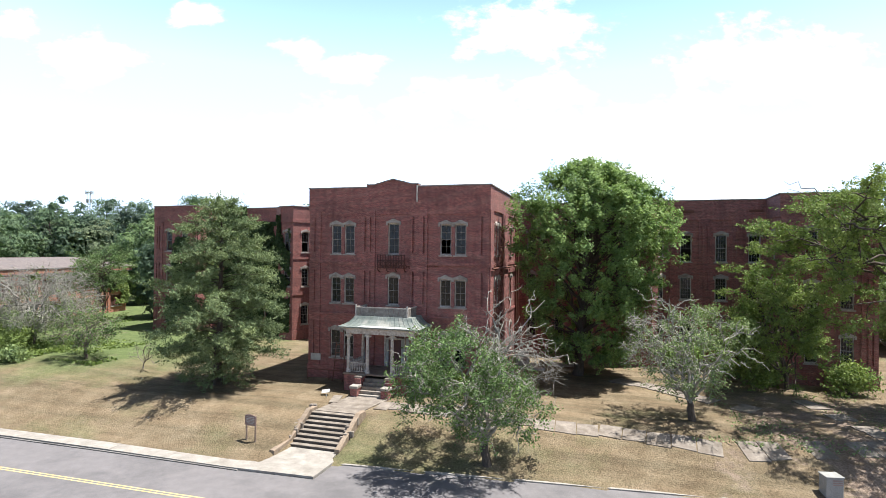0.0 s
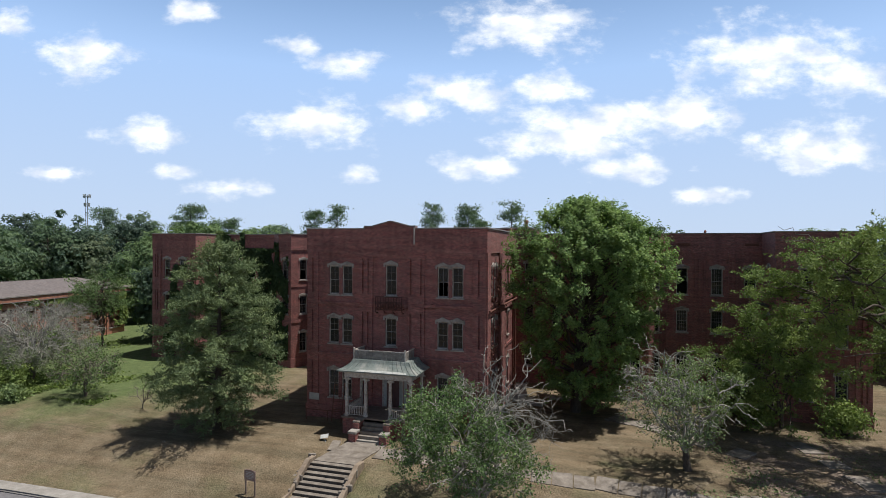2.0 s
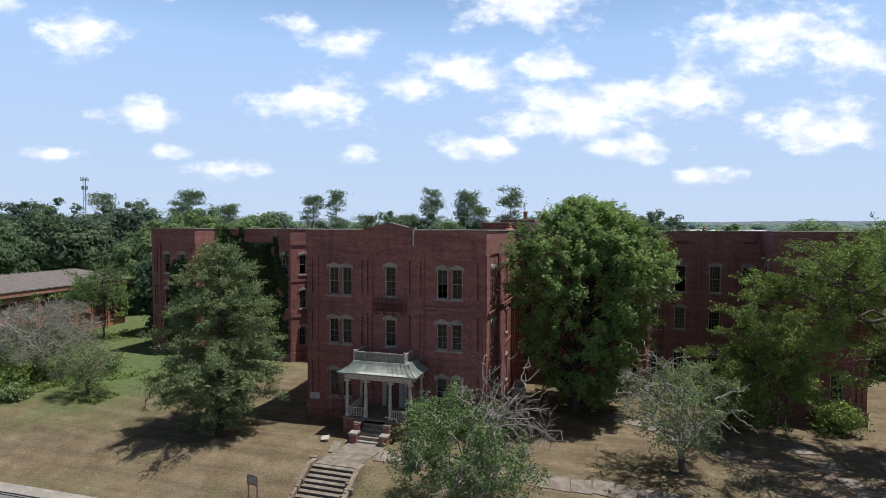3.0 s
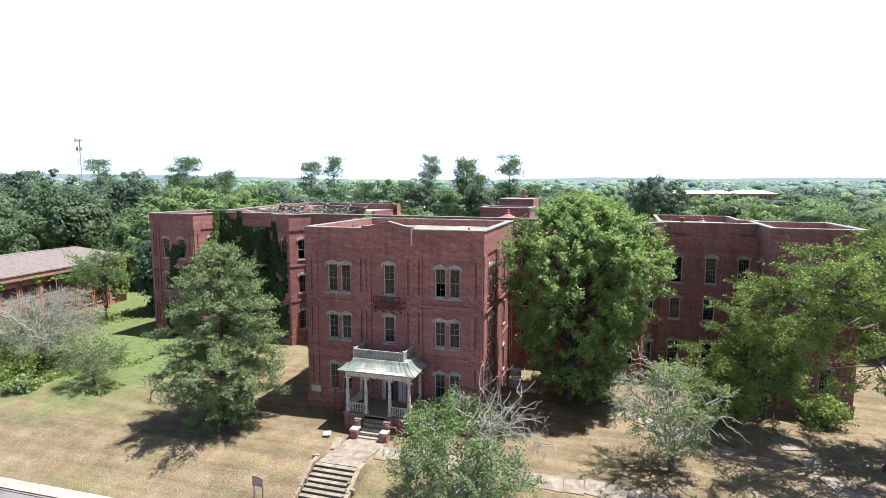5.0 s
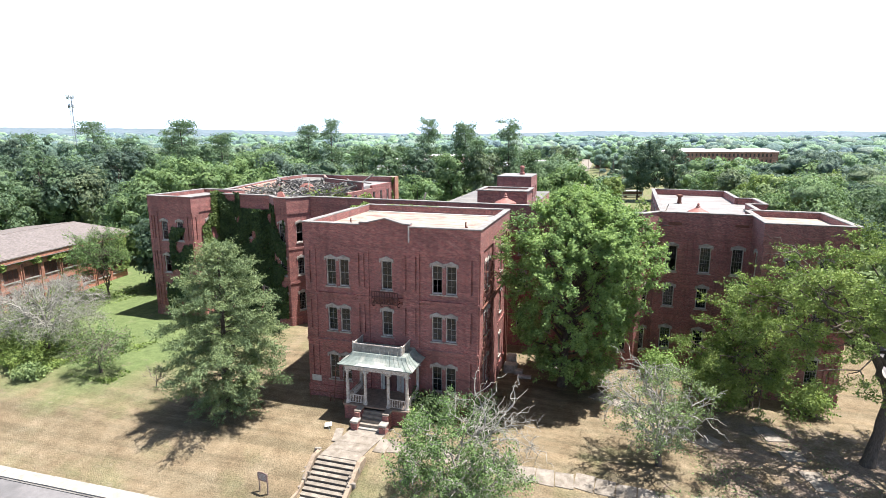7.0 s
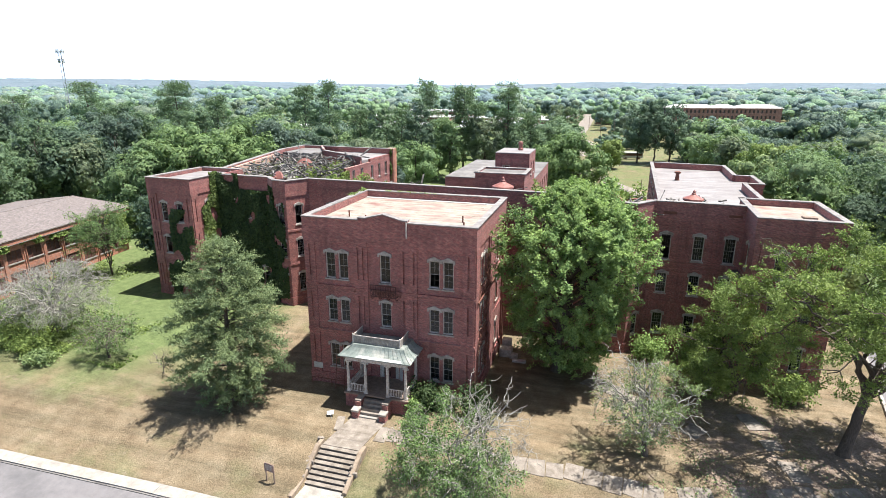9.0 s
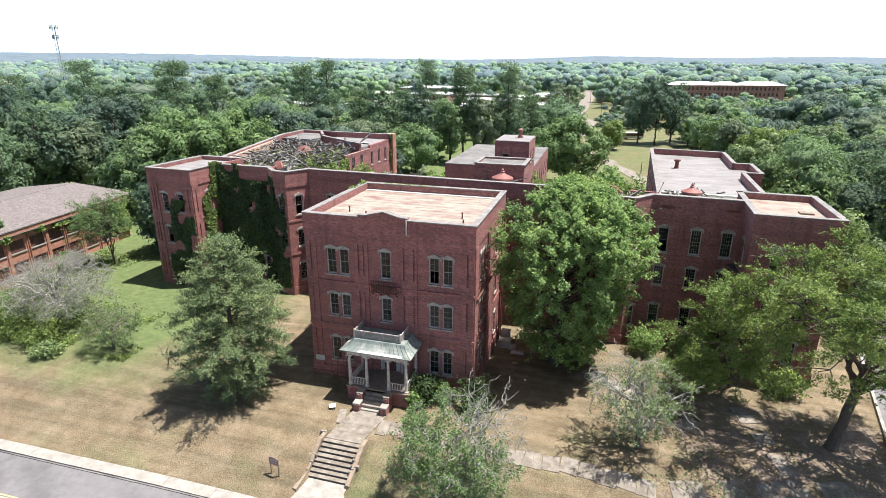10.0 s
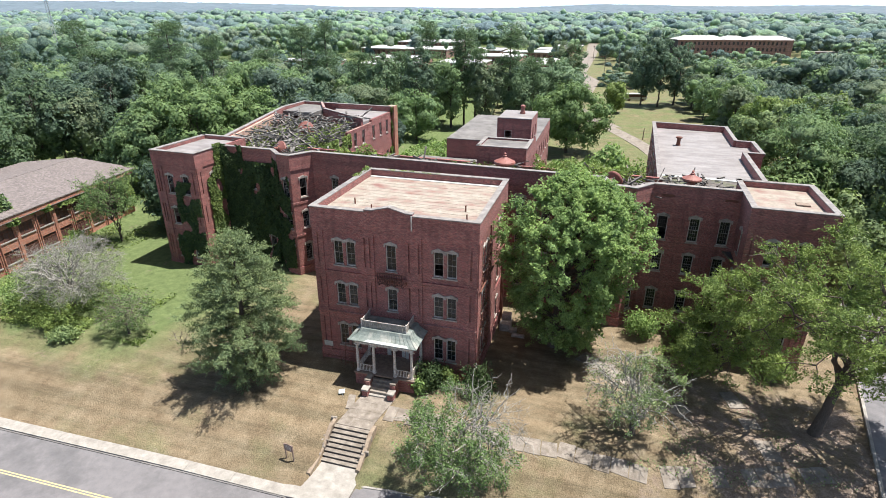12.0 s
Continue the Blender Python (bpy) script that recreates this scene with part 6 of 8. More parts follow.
def sprigs(c, way, r, count, length, per, leaf, spread, up=0.3, loose=0.7, flat=1.0, pull=0.7, slim=0.55, lie=0.8):
    """Leafy shoots that leave the points c about the ways given: leaves, then the shoots' two ends."""
    who = np.repeat(np.arange(len(c)), count)
    d = way[who] + r.normal(size=(len(who), 3)) * loose + np.array([0, 0, up])
    d[:, 2] *= flat
    d = unit(d)
    reach = length * r.uniform(0.55, 1.3, (len(who), 1))
    start = c[who] + r.normal(size=(len(who), 3)) * 0.22 * length * np.array([1, 1, flat])
    w2 = np.repeat(np.arange(len(who)), per)
    s = r.uniform(0.12, 1.05, (len(w2), 1))
    p = start[w2] + d[w2] * reach[w2] * s + r.normal(size=(len(w2), 3)) * spread * (1.15 - 0.6 * s) * np.array([1, 1, 0.45 + 0.55 * flat])
    v, f = leaf_quads(p, leaf, r, unit(d * 0.5 + np.array([0, 0, lie]))[w2], pull, slim)
    return v, f, start, start + d * reach


def cedar(base, height, seed):
    r = np.random.default_rng(seed)
    base = np.asarray(base, float)
    tree = thing("cedar_tree", "large dense conical evergreen with grey-green feathery boughs", "tree", at=tuple(base))
    wood, green = Pile(), Pile()
    stem = bent(base - np.array([0, 0, 0.4]), base + np.array([0.3, -0.1, height - 0.4]), 0, r, 14, 0.004)
    wood.add(*tube(stem, np.linspace(0.36, 0.03, 14), 9))
    starts, ways, sizes = [], [], []
    levels = np.concatenate([np.linspace(0.045, 0.965, 132), np.full(6, 0.975)])
    for k, q in enumerate(levels):
        z = q * height
        reach = np.interp(z, [0.4, 1.2, 2.4, 3.6, 5.2, 7.0, 9.0, 10.4, 12.0, 13.4, 14.3, 15.0], [1.4, 2.8, 4.0, 4.7, 5.1, 4.9, 4.2, 3.5, 2.6, 1.7, 0.9, 0.3])
        a = k * 2.39996 + r.normal(0, 0.2)
        reach *= r.uniform(0.68, 1.12) * (0.93 + 0.14 * math.sin(q * 31 + 2 * a)) * (1 + 0.08 * math.sin(3 * a + z))
        root = base + (stem[-1] - base) * q
        root[2] = base[2] + z
        rise = 0.3 * (q - 0.35) + 0.55 * max(0, q - 0.78)
        tip = root + np.array([math.cos(a) * reach, math.sin(a) * reach, reach * (rise + r.normal(0, 0.1))])
        tip[2] = max(tip[2], base[2] + 0.3)
        bough = bent(root, tip, 0.09 * reach, r, 9, 0.02)
        wood.add(*tube(bough, np.linspace(0.07 * (1.1 - q), 0.012, 9), 4))
        out = unit(tip - root)
        across = np.array([-math.sin(a), math.cos(a), 0])
        n = max(3, int(3.7 * reach) + 2)
        for i in range(n):
            s = 0.25 + 0.75 * (i + r.uniform()) / n
            p = bough[min(8, int(s * 8.99))] + (bough[min(8, int(s * 8.99) + 1)] - bough[min(8, int(s * 8.99))]) * (s * 8.99 % 1)
            side = r.choice([-1, 1]) * r.uniform(0.2, 1.0) * (1.1 - 0.8 * s)
            starts.append(p)
            ways.append(unit(out * (0.5 + 0.6 * s) + across * side + np.array([0, 0, 0.1])))
    starts, ways = np.array(starts), np.array(ways)
    v, f, a, b = sprigs(starts, ways, r, 3, 0.92, 22, 0.09, 0.11, up=0.14, loose=0.42, flat=0.7, pull=0.8, slim=0.36)
    v[:, 2] = np.maximum(v[:, 2], base[2] + 0.06)
    green.add(v, f)
    wood.done("trunk", [BARK], tree, smooth=True)
    green.done("crown", [LEAF_CEDAR], tree)
    return tree


def maple(name, label, base, crown, profile, trunk_r, seed, clusters, leaves):
    """A tall full-crowned tree; profile gives the crown's radius at heights over the ground."""
    r = np.random.default_rng(seed)
    base, crown = np.asarray(base, float), np.asarray(crown, float)
    tree = thing(name, label, "tree", at=tuple(base))
    zs, rs = np.array(profile).T
    wood = Pile()
    stem = bent(base - np.array([0, 0, 0.4]), (*crown, zs[-1] * 0.72), 0, r, 12, 0.006)
    wood.add(*tube(stem, np.linspace(trunk_r * 1.2, 0.1, 12) * np.r_[1.25, np.ones(11)], 10))
    weight = rs * np.interp(zs, [2, 8, 13], [0.4, 0.8, 1.4])
    weight /= weight.sum()
    z = np.interp(r.uniform(size=clusters * 2), np.r_[0, np.cumsum(weight)[:-1] + weight[1:] / 2, 1][:len(zs)], zs)
    a = r.uniform(0, 2 * np.pi, len(z))
    way = np.stack([np.cos(a), np.sin(a), (z - zs[-1] * 0.45) / zs[-1]], 1)
    lobe = blob_radius(unit(way), seed)
    q = np.sqrt(r.uniform(0.22, 1.0, len(z))) * (1 + 0.55 * (lobe - 1))
    c = np.stack([crown[0] + np.cos(a) * q * np.interp(z, zs, rs), crown[1] + np.sin(a) * q * np.interp(z, zs, rs), base[2] + z], 1)
    # clumps whose shadow would fall on the house's side wall are left out
    fall = (c[:, 0] - MX1) / 0.33
    bare = (c[:, 0] < 14.6) & (c[:, 2] - fall > -1.0) & (c[:, 1] - 0.13 * fall > 5.6) & (c[:, 1] - 0.13 * fall < 15)
    c, way, q = c[~bare][:clusters], way[~bare][:clusters], q[~bare][:clusters]
    for k in range(0, len(c), 5):
        h = np.clip(c[k, 2] * 0.62, 2.2, zs[-1] * 0.68)
        root = np.array([np.interp(h, stem[:, 2], stem[:, 0]), np.interp(h, stem[:, 2], stem[:, 1]), h])
        wood.add(*tube(bent(root, c[k], 0.06 * np.linalg.norm(c[k] - root), r, 6, 0.04), np.linspace(0.1 if k % 3 else 0.16, 0.018, 6), 4))
    wood.done("trunk", [BARK], tree, smooth=True)
    out = unit(way * np.array([1, 1, 1.2]))
    v, f, _, _ = sprigs(c, out, r, 4, 0.95, 36, 0.106, 0.19, up=0.42, loose=0.6, pull=1.4, slim=0.62, lie=0.6)
    g = Pile()
    g.add(v, f)
    g.done("crown", [leaves], tree)
    return tree


def spreading(name, label, base, fork, crown, radii, trunk_r, seed, limbs, boughs, per, leaves, low=0.0, count=4, outline=((0, 99), (1, 99))):
    """A wide tree with a leaning trunk, long visible limbs and flat open sprays of small leaves; outline gives the crown's top along x."""
    r = np.random.default_rng(seed)
    ox, oz = np.array(outline, float).T
    base, fork, crown, radii = (np.asarray(v, float) for v in (base, fork, crown, radii))
    tree = thing(name, label, "tree", at=tuple(base))
    wood = Pile()
    stem = bent(base - np.array([0, 0, 0.4]), fork, 0, r, 9, 0.012)
    wood.add(*tube(stem, np.linspace(trunk_r * 1.15, trunk_r * 0.8, 9) * np.array([1.35, 1.08, 1, 1, 1, 1, 1, 1, 1]), 11))
    c, way = [], []

    def bough(line, n):
        for _ in range(n):
            i = int(r.integers(3, len(line)))
            out = unit(unit(line[i] - line[i - 1]) + r.normal(0, 0.75, 3) * np.array([1, 1, 0.5]))
            end = line[i] + out * r.uniform(1.2, 3.0)
            twig = bent(line[i], end, 0.12, r, 6, 0.06)
            wood.add(*tube(twig, np.linspace(0.045, 0.012, 6), 4))
            for p in twig[2:]:
                c.append(p)
                way.append(out)

    for k in range(limbs):
        ang = k * 2.39996 + r.normal(0, 0.2)
        lift = r.uniform(-0.32 - low, 0.9)
        tip = crown + unit(np.array([math.cos(ang), math.sin(ang), lift])) * radii * r.uniform(0.7, 0.95)
        tip[2] = min(tip[2], np.interp(tip[0], ox, oz) - 0.6)
        start = stem[-1] + (stem[-4] - stem[-1]) * r.uniform(0, 1.0)
        limb = bent(start, tip, 0.16 * np.linalg.norm(tip - start) * (1 if lift < 0.5 else 0.25), r, 11, 0.05)
        wood.add(*tube(limb, np.linspace(trunk_r * r.uniform(0.35, 0.55), 0.035, 11), 7))
        bough(limb, boughs)
        for j in range(4):
            i = int(r.integers(3, 9))
            d = unit(unit(tip - start) * 0.5 + r.normal(0, 0.6, 3) * np.array([1, 1, 0.8]))
            end = crown + unit((limb[i] + d * 5 - crown) / radii) * radii * r.uniform(0.6, 1.0)
            end[2] = min(end[2], np.interp(end[0], ox, oz) - 0.6)
            arm = bent(limb[i], end, 0.08 * np.linalg.norm(end - limb[i]), r, 8, 0.06)
            wood.add(*tube(arm, np.linspace(0.1, 0.025, 8), 5))
            bough(arm, boughs - 1)
    c, way = np.array(c), np.array(way)
    under = c[:, 2] < np.interp(c[:, 0], ox, oz)
    c, way = c[under], way[under]
    v, f, a, b = sprigs(c, way, r, count, 0.95, per, 0.09, 0.15, up=0.12, loose=0.6, flat=0.5, pull=0.8, slim=0.5, lie=0.6)
    wood.add(*sticks(a[::3], b[::3], 0.012, 0.005))
    wood.done("trunk", [BARK], tree, "dark leaning trunk with long crooked limbs", smooth=True)
    g = Pile()
    g.add(v, f)
    g.done("crown", [leaves], tree, "open sprays of small olive-green leaves")
    return tree


def gnarled(name, label, base, height, spread, seed, leaf_share, leaves, bark, trunk_r, low=0.3, leaf=0.1, per=9, depth=5, lean=(0, 0), category="tree", bare_side=None, trunk_h=0.22):
    """A half-dead tree: forking bare branches with sparse leaves."""
    r = np.random.default_rng(seed)
    base = np.asarray(base, float)
    tree = thing(name, label, category, at=tuple(base))
    wood, ends = Pile(), []

    def grow(p, d, length, rad, level):
        q = p + d * length
        path = bent(p, q, 0, r, 5, 0.05)
        wood.add(*tube(path, np.linspace(rad, rad * 0.62, 5), 7 if level == 0 else (5 if level < 3 else 3)))
        if level >= 3:
            ends.extend(path[2:])
        if level >= depth:
            return
        kids = (5 if level == 0 else 3) if level < 3 else 2 + int(r.uniform() < 0.7)
        for _ in range(kids):
            side = unit(r.normal(size=3))
            nd = unit(d * 0.75 + side * (0.95 if level == 0 else 0.75) + np.array([0, 0, 0.16 if level < 2 else 0.02]))
            nd[:2] *= spread
            start = p + (q - p) * r.uniform(0.6, 1.0) if level else q
            grow(start, unit(nd), length * r.uniform(0.58, 0.86) if level else height * r.uniform(0.2, 0.3), rad * (0.5 if level == 0 else 0.6), level + 1)

    first = unit(np.array([lean[0], lean[1], 1.0]))
    grow(base - np.array([0, 0, 0.3]), first, height * trunk_h + 0.3, trunk_r, 0)
    wood.done("trunk", [bark], tree, smooth=True)
    e = np.array(ends)
    e = e[(e[:, 2] > base[2] + low * height)]
    keep = r.uniform(size=len(e)) < leaf_share
    if bare_side is not None:
        keep &= ((e[:, :2] - base[:2]) @ np.asarray(bare_side[:2])) < bare_side[2] * height
    e = e[keep]
    p = np.repeat(e, per, axis=0) + r.normal(0, 0.24, size=(len(e) * per, 3))
    g = Pile()
    g.add(*leaf_quads(p, leaf, r, np.tile([0, 0, 1.0], (len(p), 1)), 0.4))
    g.done("crown", [leaves], tree, "sparse leaves")
    return tree


def sticks(a, b, ra, rb):
    """Three-sided tapering twigs from the points a to the points b."""
    d = unit(b - a)
    ref = np.where(np.abs(d[:, 2:3]) > 0.9, np.array([[1.0, 0, 0]]), np.array([[0, 0, 1.0]]))
    e = unit(np.cross(d, ref))
    g = np.cross(d, e)
    n = len(a)
    rings = []
    for p, q in ((a, ra), (b, rb)):
        for k in range(3):
            w = 2.0944 * k
            rings.append(p + q * (math.cos(w) * e + math.sin(w) * g))
    v = np.stack(rings, 1).reshape(-1, 3)
    f = np.array([[0, 1, 4, 3], [1, 2, 5, 4], [2, 0, 3, 5]])
    return v, (f[None] + 6 * np.arange(n)[:, None, None]).reshape(-1, 4)


def twiggy(name, label, base, crown, radii, trunk_r, fork, seed, limbs, twigs, leafy, leaves, bark, per=16, leaf=0.07, fine=6, twig_len=0.75, antlers=0, antler_way=(0.5, 0, 0.8)):
    """A thinning tree: crooked limbs, many fine twigs, and small leaves where leafy() lets them grow."""
    r = np.random.default_rng(seed)
    base, crown, radii, fork = (np.asarray(v, float) for v in (base, crown, radii, fork))
    tree = thing(name, label, "tree", at=tuple(base))
    wood = Pile()
    stem = bent(base - np.array([0, 0, 0.4]), fork, 0, r, 7, 0.03)
    bole = Pile()
    bole.add(*tube(stem, np.linspace(trunk_r * 1.3, trunk_r * 0.85, 7), 9))
    bole.done("trunk", [BARK], tree, smooth=True)
    nodes = []

    def limb(start, tip, r0, level):
        line = bent(start, tip, 0.1 * np.linalg.norm(tip - start), r, 8, 0.06)
        wood.add(*tube(line, np.linspace(r0, max(0.014, r0 * 0.25), 8), 6 if level == 0 else 4))
        nodes.append(line[2:])
        if level < 2:
            for _ in range(4 if level == 0 else 3):
                s = line[r.integers(2, 7)]
                way = unit(r.normal(size=3) * np.array([1, 1, 0.7]) + unit(tip - start) * 0.8)
                limb(s, s + way * np.linalg.norm(tip - start) * r.uniform(0.3, 0.55), r0 * 0.5, level + 1)

    d = unit(r.normal(size=(limbs, 3)) + np.array([0, 0, 0.35]))
    for way in d:
        limb(stem[-1] + (stem[-2] - stem[-1]) * r.uniform(0, 0.8), crown + way * radii * r.uniform(0.6, 0.92), trunk_r * 0.5, 0)
    for _ in range(antlers):
        way = unit(np.asarray(antler_way) + r.normal(0, 0.33, 3))
        limb(crown + r.normal(0, 0.12, 3) * radii, crown + way * radii * r.uniform(0.95, 1.2), trunk_r * 0.24, 1)
    near = np.concatenate(nodes)
    d = unit(r.normal(size=(twigs, 3)))
    c = crown + d * radii * ((0.35 + 0.65 * r.uniform(size=twigs) ** 0.5) * blob_radius(d, seed))[:, None]
    pick = np.array([np.argmin(((near - p) ** 2).sum(1)) for p in c])
    root = near[pick]
    ok = np.linalg.norm(c - root, axis=1) < 0.42 * radii.max()
    c, root = c[ok], root[ok]
    c[:, 2] = np.maximum(c[:, 2], base[2] + 0.5)
    wood.add(*sticks(root, c, 0.02, 0.011))
    who = np.repeat(np.arange(len(c)), fine)
    a = root[who] + (c - root)[who] * r.uniform(0.35, 1.0, (len(who), 1))
    b = a + unit(r.normal(size=(len(who), 3)) + 0.7 * unit(c - crown)[who]) * twig_len * r.uniform(0.5, 1.3, (len(who), 1))
    wood.add(*sticks(a, b, 0.011, 0.005))
    wood.done("branchwork", [bark], tree, "bleached grey branches and twigs", smooth=True)
    keep = r.uniform(size=len(b)) < leafy((b - crown) / radii)
    a, b = a[keep], b[keep]
    if len(b):
        who = np.repeat(np.arange(len(b)), per)
        p = a[who] + (b - a)[who] * r.uniform(0.1, 1.1, (len(who), 1)) + r.normal(0, 0.13, (len(who), 3))
        g = Pile()
        g.add(*leaf_quads(p, leaf, r, np.tile([0, 0, 1.0], (len(p), 1)), 0.5))
        g.done("crown", [leaves], tree, "small sparse leaves")
    return tree


def shrub(name, label, base, radii, seed, leaves, n=2600, leaf=0.13, category="shrub", group=""):
    r = np.random.default_rng(seed)
    base, radii = np.asarray(base, float), np.asarray(radii, float)
    bush = thing(name, label, category, group, at=tuple(base))
    wood = Pile()
    c = base + np.array([0, 0, radii[2] * 0.9])
    for _ in range(9):
        d = unit(r.normal(size=3) + np.array([0, 0, 0.8]))
        wood.add(*tube(bent(base - np.array([0, 0, 0.15]), c + d * radii * 0.7, 0.05, r, 6, 0.05), np.linspace(0.05, 0.012, 6), 5))
    wood.done("stems", [BARK], bush)
    m = 46
    d = unit(r.normal(size=(m, 3)))
    cc = c + d * radii * ((0.45 + 0.5 * r.uniform(size=m)) * blob_radius(d, seed))[:, None]
    who = r.integers(0, m, size=n)
    p = cc[who] + r.normal(size=(n, 3)) * radii * 0.2
    p[:, 2] = np.maximum(p[:, 2], base[2] + 0.05)
    g = Pile()
    g.add(*leaf_quads(p, leaf, r, unit(p - c) + np.array([0, 0, 0.3]), 0.7))
    g.done("foliage", [leaves], bush)
    return bush


def on_ground(x, y, dz=0.0):
    return (x, y, float(ground_z(x, y)) + dz)


cedar(on_ground(-13.7, -5.2), 14.8, 41)
maple("shade_tree", "tall broad maple with dense bright green leaves", on_ground(13.9, 8.7), (14.7, 8.1),
      [(1.5, 2.2), (2.8, 3.6), (5.0, 4.9), (8.0, 5.9), (11.0, 6.8), (13.6, 6.8), (15.4, 6.0), (16.8, 4.5), (17.8, 2.6), (18.4, 0.6)], 0.4, 42, 840, LEAF_OAK)
spreading("leaning_tree", "big leaning tree with olive-green leaves and a dark trunk", on_ground(36.6, 1.2), (37.7, 1.5, 7.6), (38.6, -0.2, 12.6), (12.4, 8.8, 6.5), 0.37, 43, 11, 7, 26, LEAF_ELM, outline=((22, 10.3), (24.3, 11.7), (26, 13.0), (28.3, 14.7), (30, 15.3), (31.5, 16.4), (33.5, 18.0), (36, 21)))
spreading("understory_tree", "low spreading tree with olive-green leaves beside the end pavilion", on_ground(30.6, 8.8), (30.3, 8.0, 1.8), (28.4, 6.6, 5.4), (3.5, 3.0, 4.6), 0.16, 44, 7, 4, 24, LEAF_ELM, 0.6)
twiggy("half_dead_tree", "half-dead tree with bleached bare branches and green leaves", on_ground(9.9, -11.5), (9.2, -11.5, 3.9), (5.0, 4.4, 3.3), 0.24, on_ground(9.7, -11.4, 1.2), 45, 11, 350,
       lambda q: np.clip(1.2 - 2.6 * np.maximum(0, 0.75 * q[:, 0] + 0.6 * q[:, 2] + 0.25 * q[:, 1] - 0.12), 0.0, 0.95), LEAF_SCRUB, BARK_GREY, 14, 0.08, 6, 0.65, 9, (0.55, 0.15, 0.85))
twiggy("half_dead_tree", "sparse half-dead tree with pale twigs and thin leaves", on_ground(21.9, -3.2), (21.1, -3.2, 4.7), (4.0, 3.8, 3.2), 0.22, on_ground(21.7, -3.2, 1.3), 46, 11, 190,
       lambda q: np.clip(0.62 + 0.6 * q[:, 0] - 0.15 * q[:, 2], 0.05, 0.9), LEAF_SPARSE, BARK_GREY, 15, 0.078, 6, 0.65, 4, (-0.5, 0, 0.7))
twiggy("grey_tree", "grey leafless tree with a dense twiggy crown", on_ground(-41.0, 0.2), (-40.4, 0.2, 5.5), (6.0, 5.4, 3.6), 0.3, on_ground(-40.8, 0.2, 2.0), 47, 19, 900,
       lambda q: np.clip(0.18 - 0.3 * q[:, 2], 0.04, 0.4), LEAF_SPARSE, BARK_GREY, 6, 0.08, 7, 0.8)
twiggy("small_tree", "small crooked fruit tree with light green leaves", on_ground(-30.0, -3.0), (-30.4, -2.8, 3.5), (3.5, 3.0, 1.9), 0.13, on_ground(-30.1, -3.0, 0.9), 48, 8, 230,
       lambda q: np.clip(0.5 + 0.4 * q[:, 0], 0.2, 0.9), LEAF_LIME, BARK_PALE, 8, 0.09, 4, 0.6)
gnarled("dead_sapling", "small dead forked sapling", on_ground(-22.9, -3.4), 4.4, 0.8, 49, 0.02, LEAF_SPARSE, BARK_PALE, 0.07, 0.5, 0.05, 1, 3, trunk_h=0.12)
spreading("young_tree", "young green tree with feathery sprays before the low building", on_ground(-51.0, 17.8), (-51.1, 17.7, 3.0), (-51.3, 17.6, 7.0), (2.5, 2.3, 4.9), 0.14, 50, 7, 4, 14, LEAF_LIME, 0.2, 3)
broadleaf("courtyard_tree", "round bright green tree in the rear yard", on_ground(8.2, 98.0), (8.4, 98.0, 8.9), (8.3, 7.6, 7.6), 0.38, (8.2, 98.0, 3.8), 51, 120, 150, 0.27, 0.75, LEAF_LIME, limbs=12, shell=0.6, flat=0.8, puff=1.9)
broadleaf("courtyard_tree", "low leafy tree overgrowing the rear yard", on_ground(18.2, 44.0), (18.0, 43.0, 8.6), (4.2, 6.0, 5.2), 0.2, (18.2, 44.0, 4.0), 52, 200, 40, 0.26, 0.6, LEAF_OAK, limbs=9, shell=0.4)
for k, (x, y, h, w) in enumerate(((-58, 45, 18.5, 6.0), (-60, 60, 17.0, 7.0), (-70, 54, 17.0, 7.0), (-81, 72, 18.5, 8.0), (-51, 58, 15.5, 6.0), (-68, 72, 17.5, 7.5), (-66, 40, 16.5, 5.5))):
    broadleaf("lime_tree", "bushy yellow-green tree crowding the rear of the wing", on_ground(x, y), (x, y, h * 0.56), (w, w, h * 0.46), 0.3, (x, y, h * 0.3), 60 + k, 80, 190, 0.245, 0.75, LEAF_LIME if k not in (3, 6) else WOODS[2], limbs=9, shell=0.55, flat=0.8, puff=1.8, group="lime trees")
broadleaf("dark_tree", "dark dense tree beside the end pavilion", on_ground(-46.0, 25.5), (-46.0, 25.5, 7.0), (4.4, 4.6, 6.4), 0.25, (-46, 25.5, 3.0), 66, 220, 40, 0.28, 0.65, WOODS[1], limbs=9, shell=0.45)

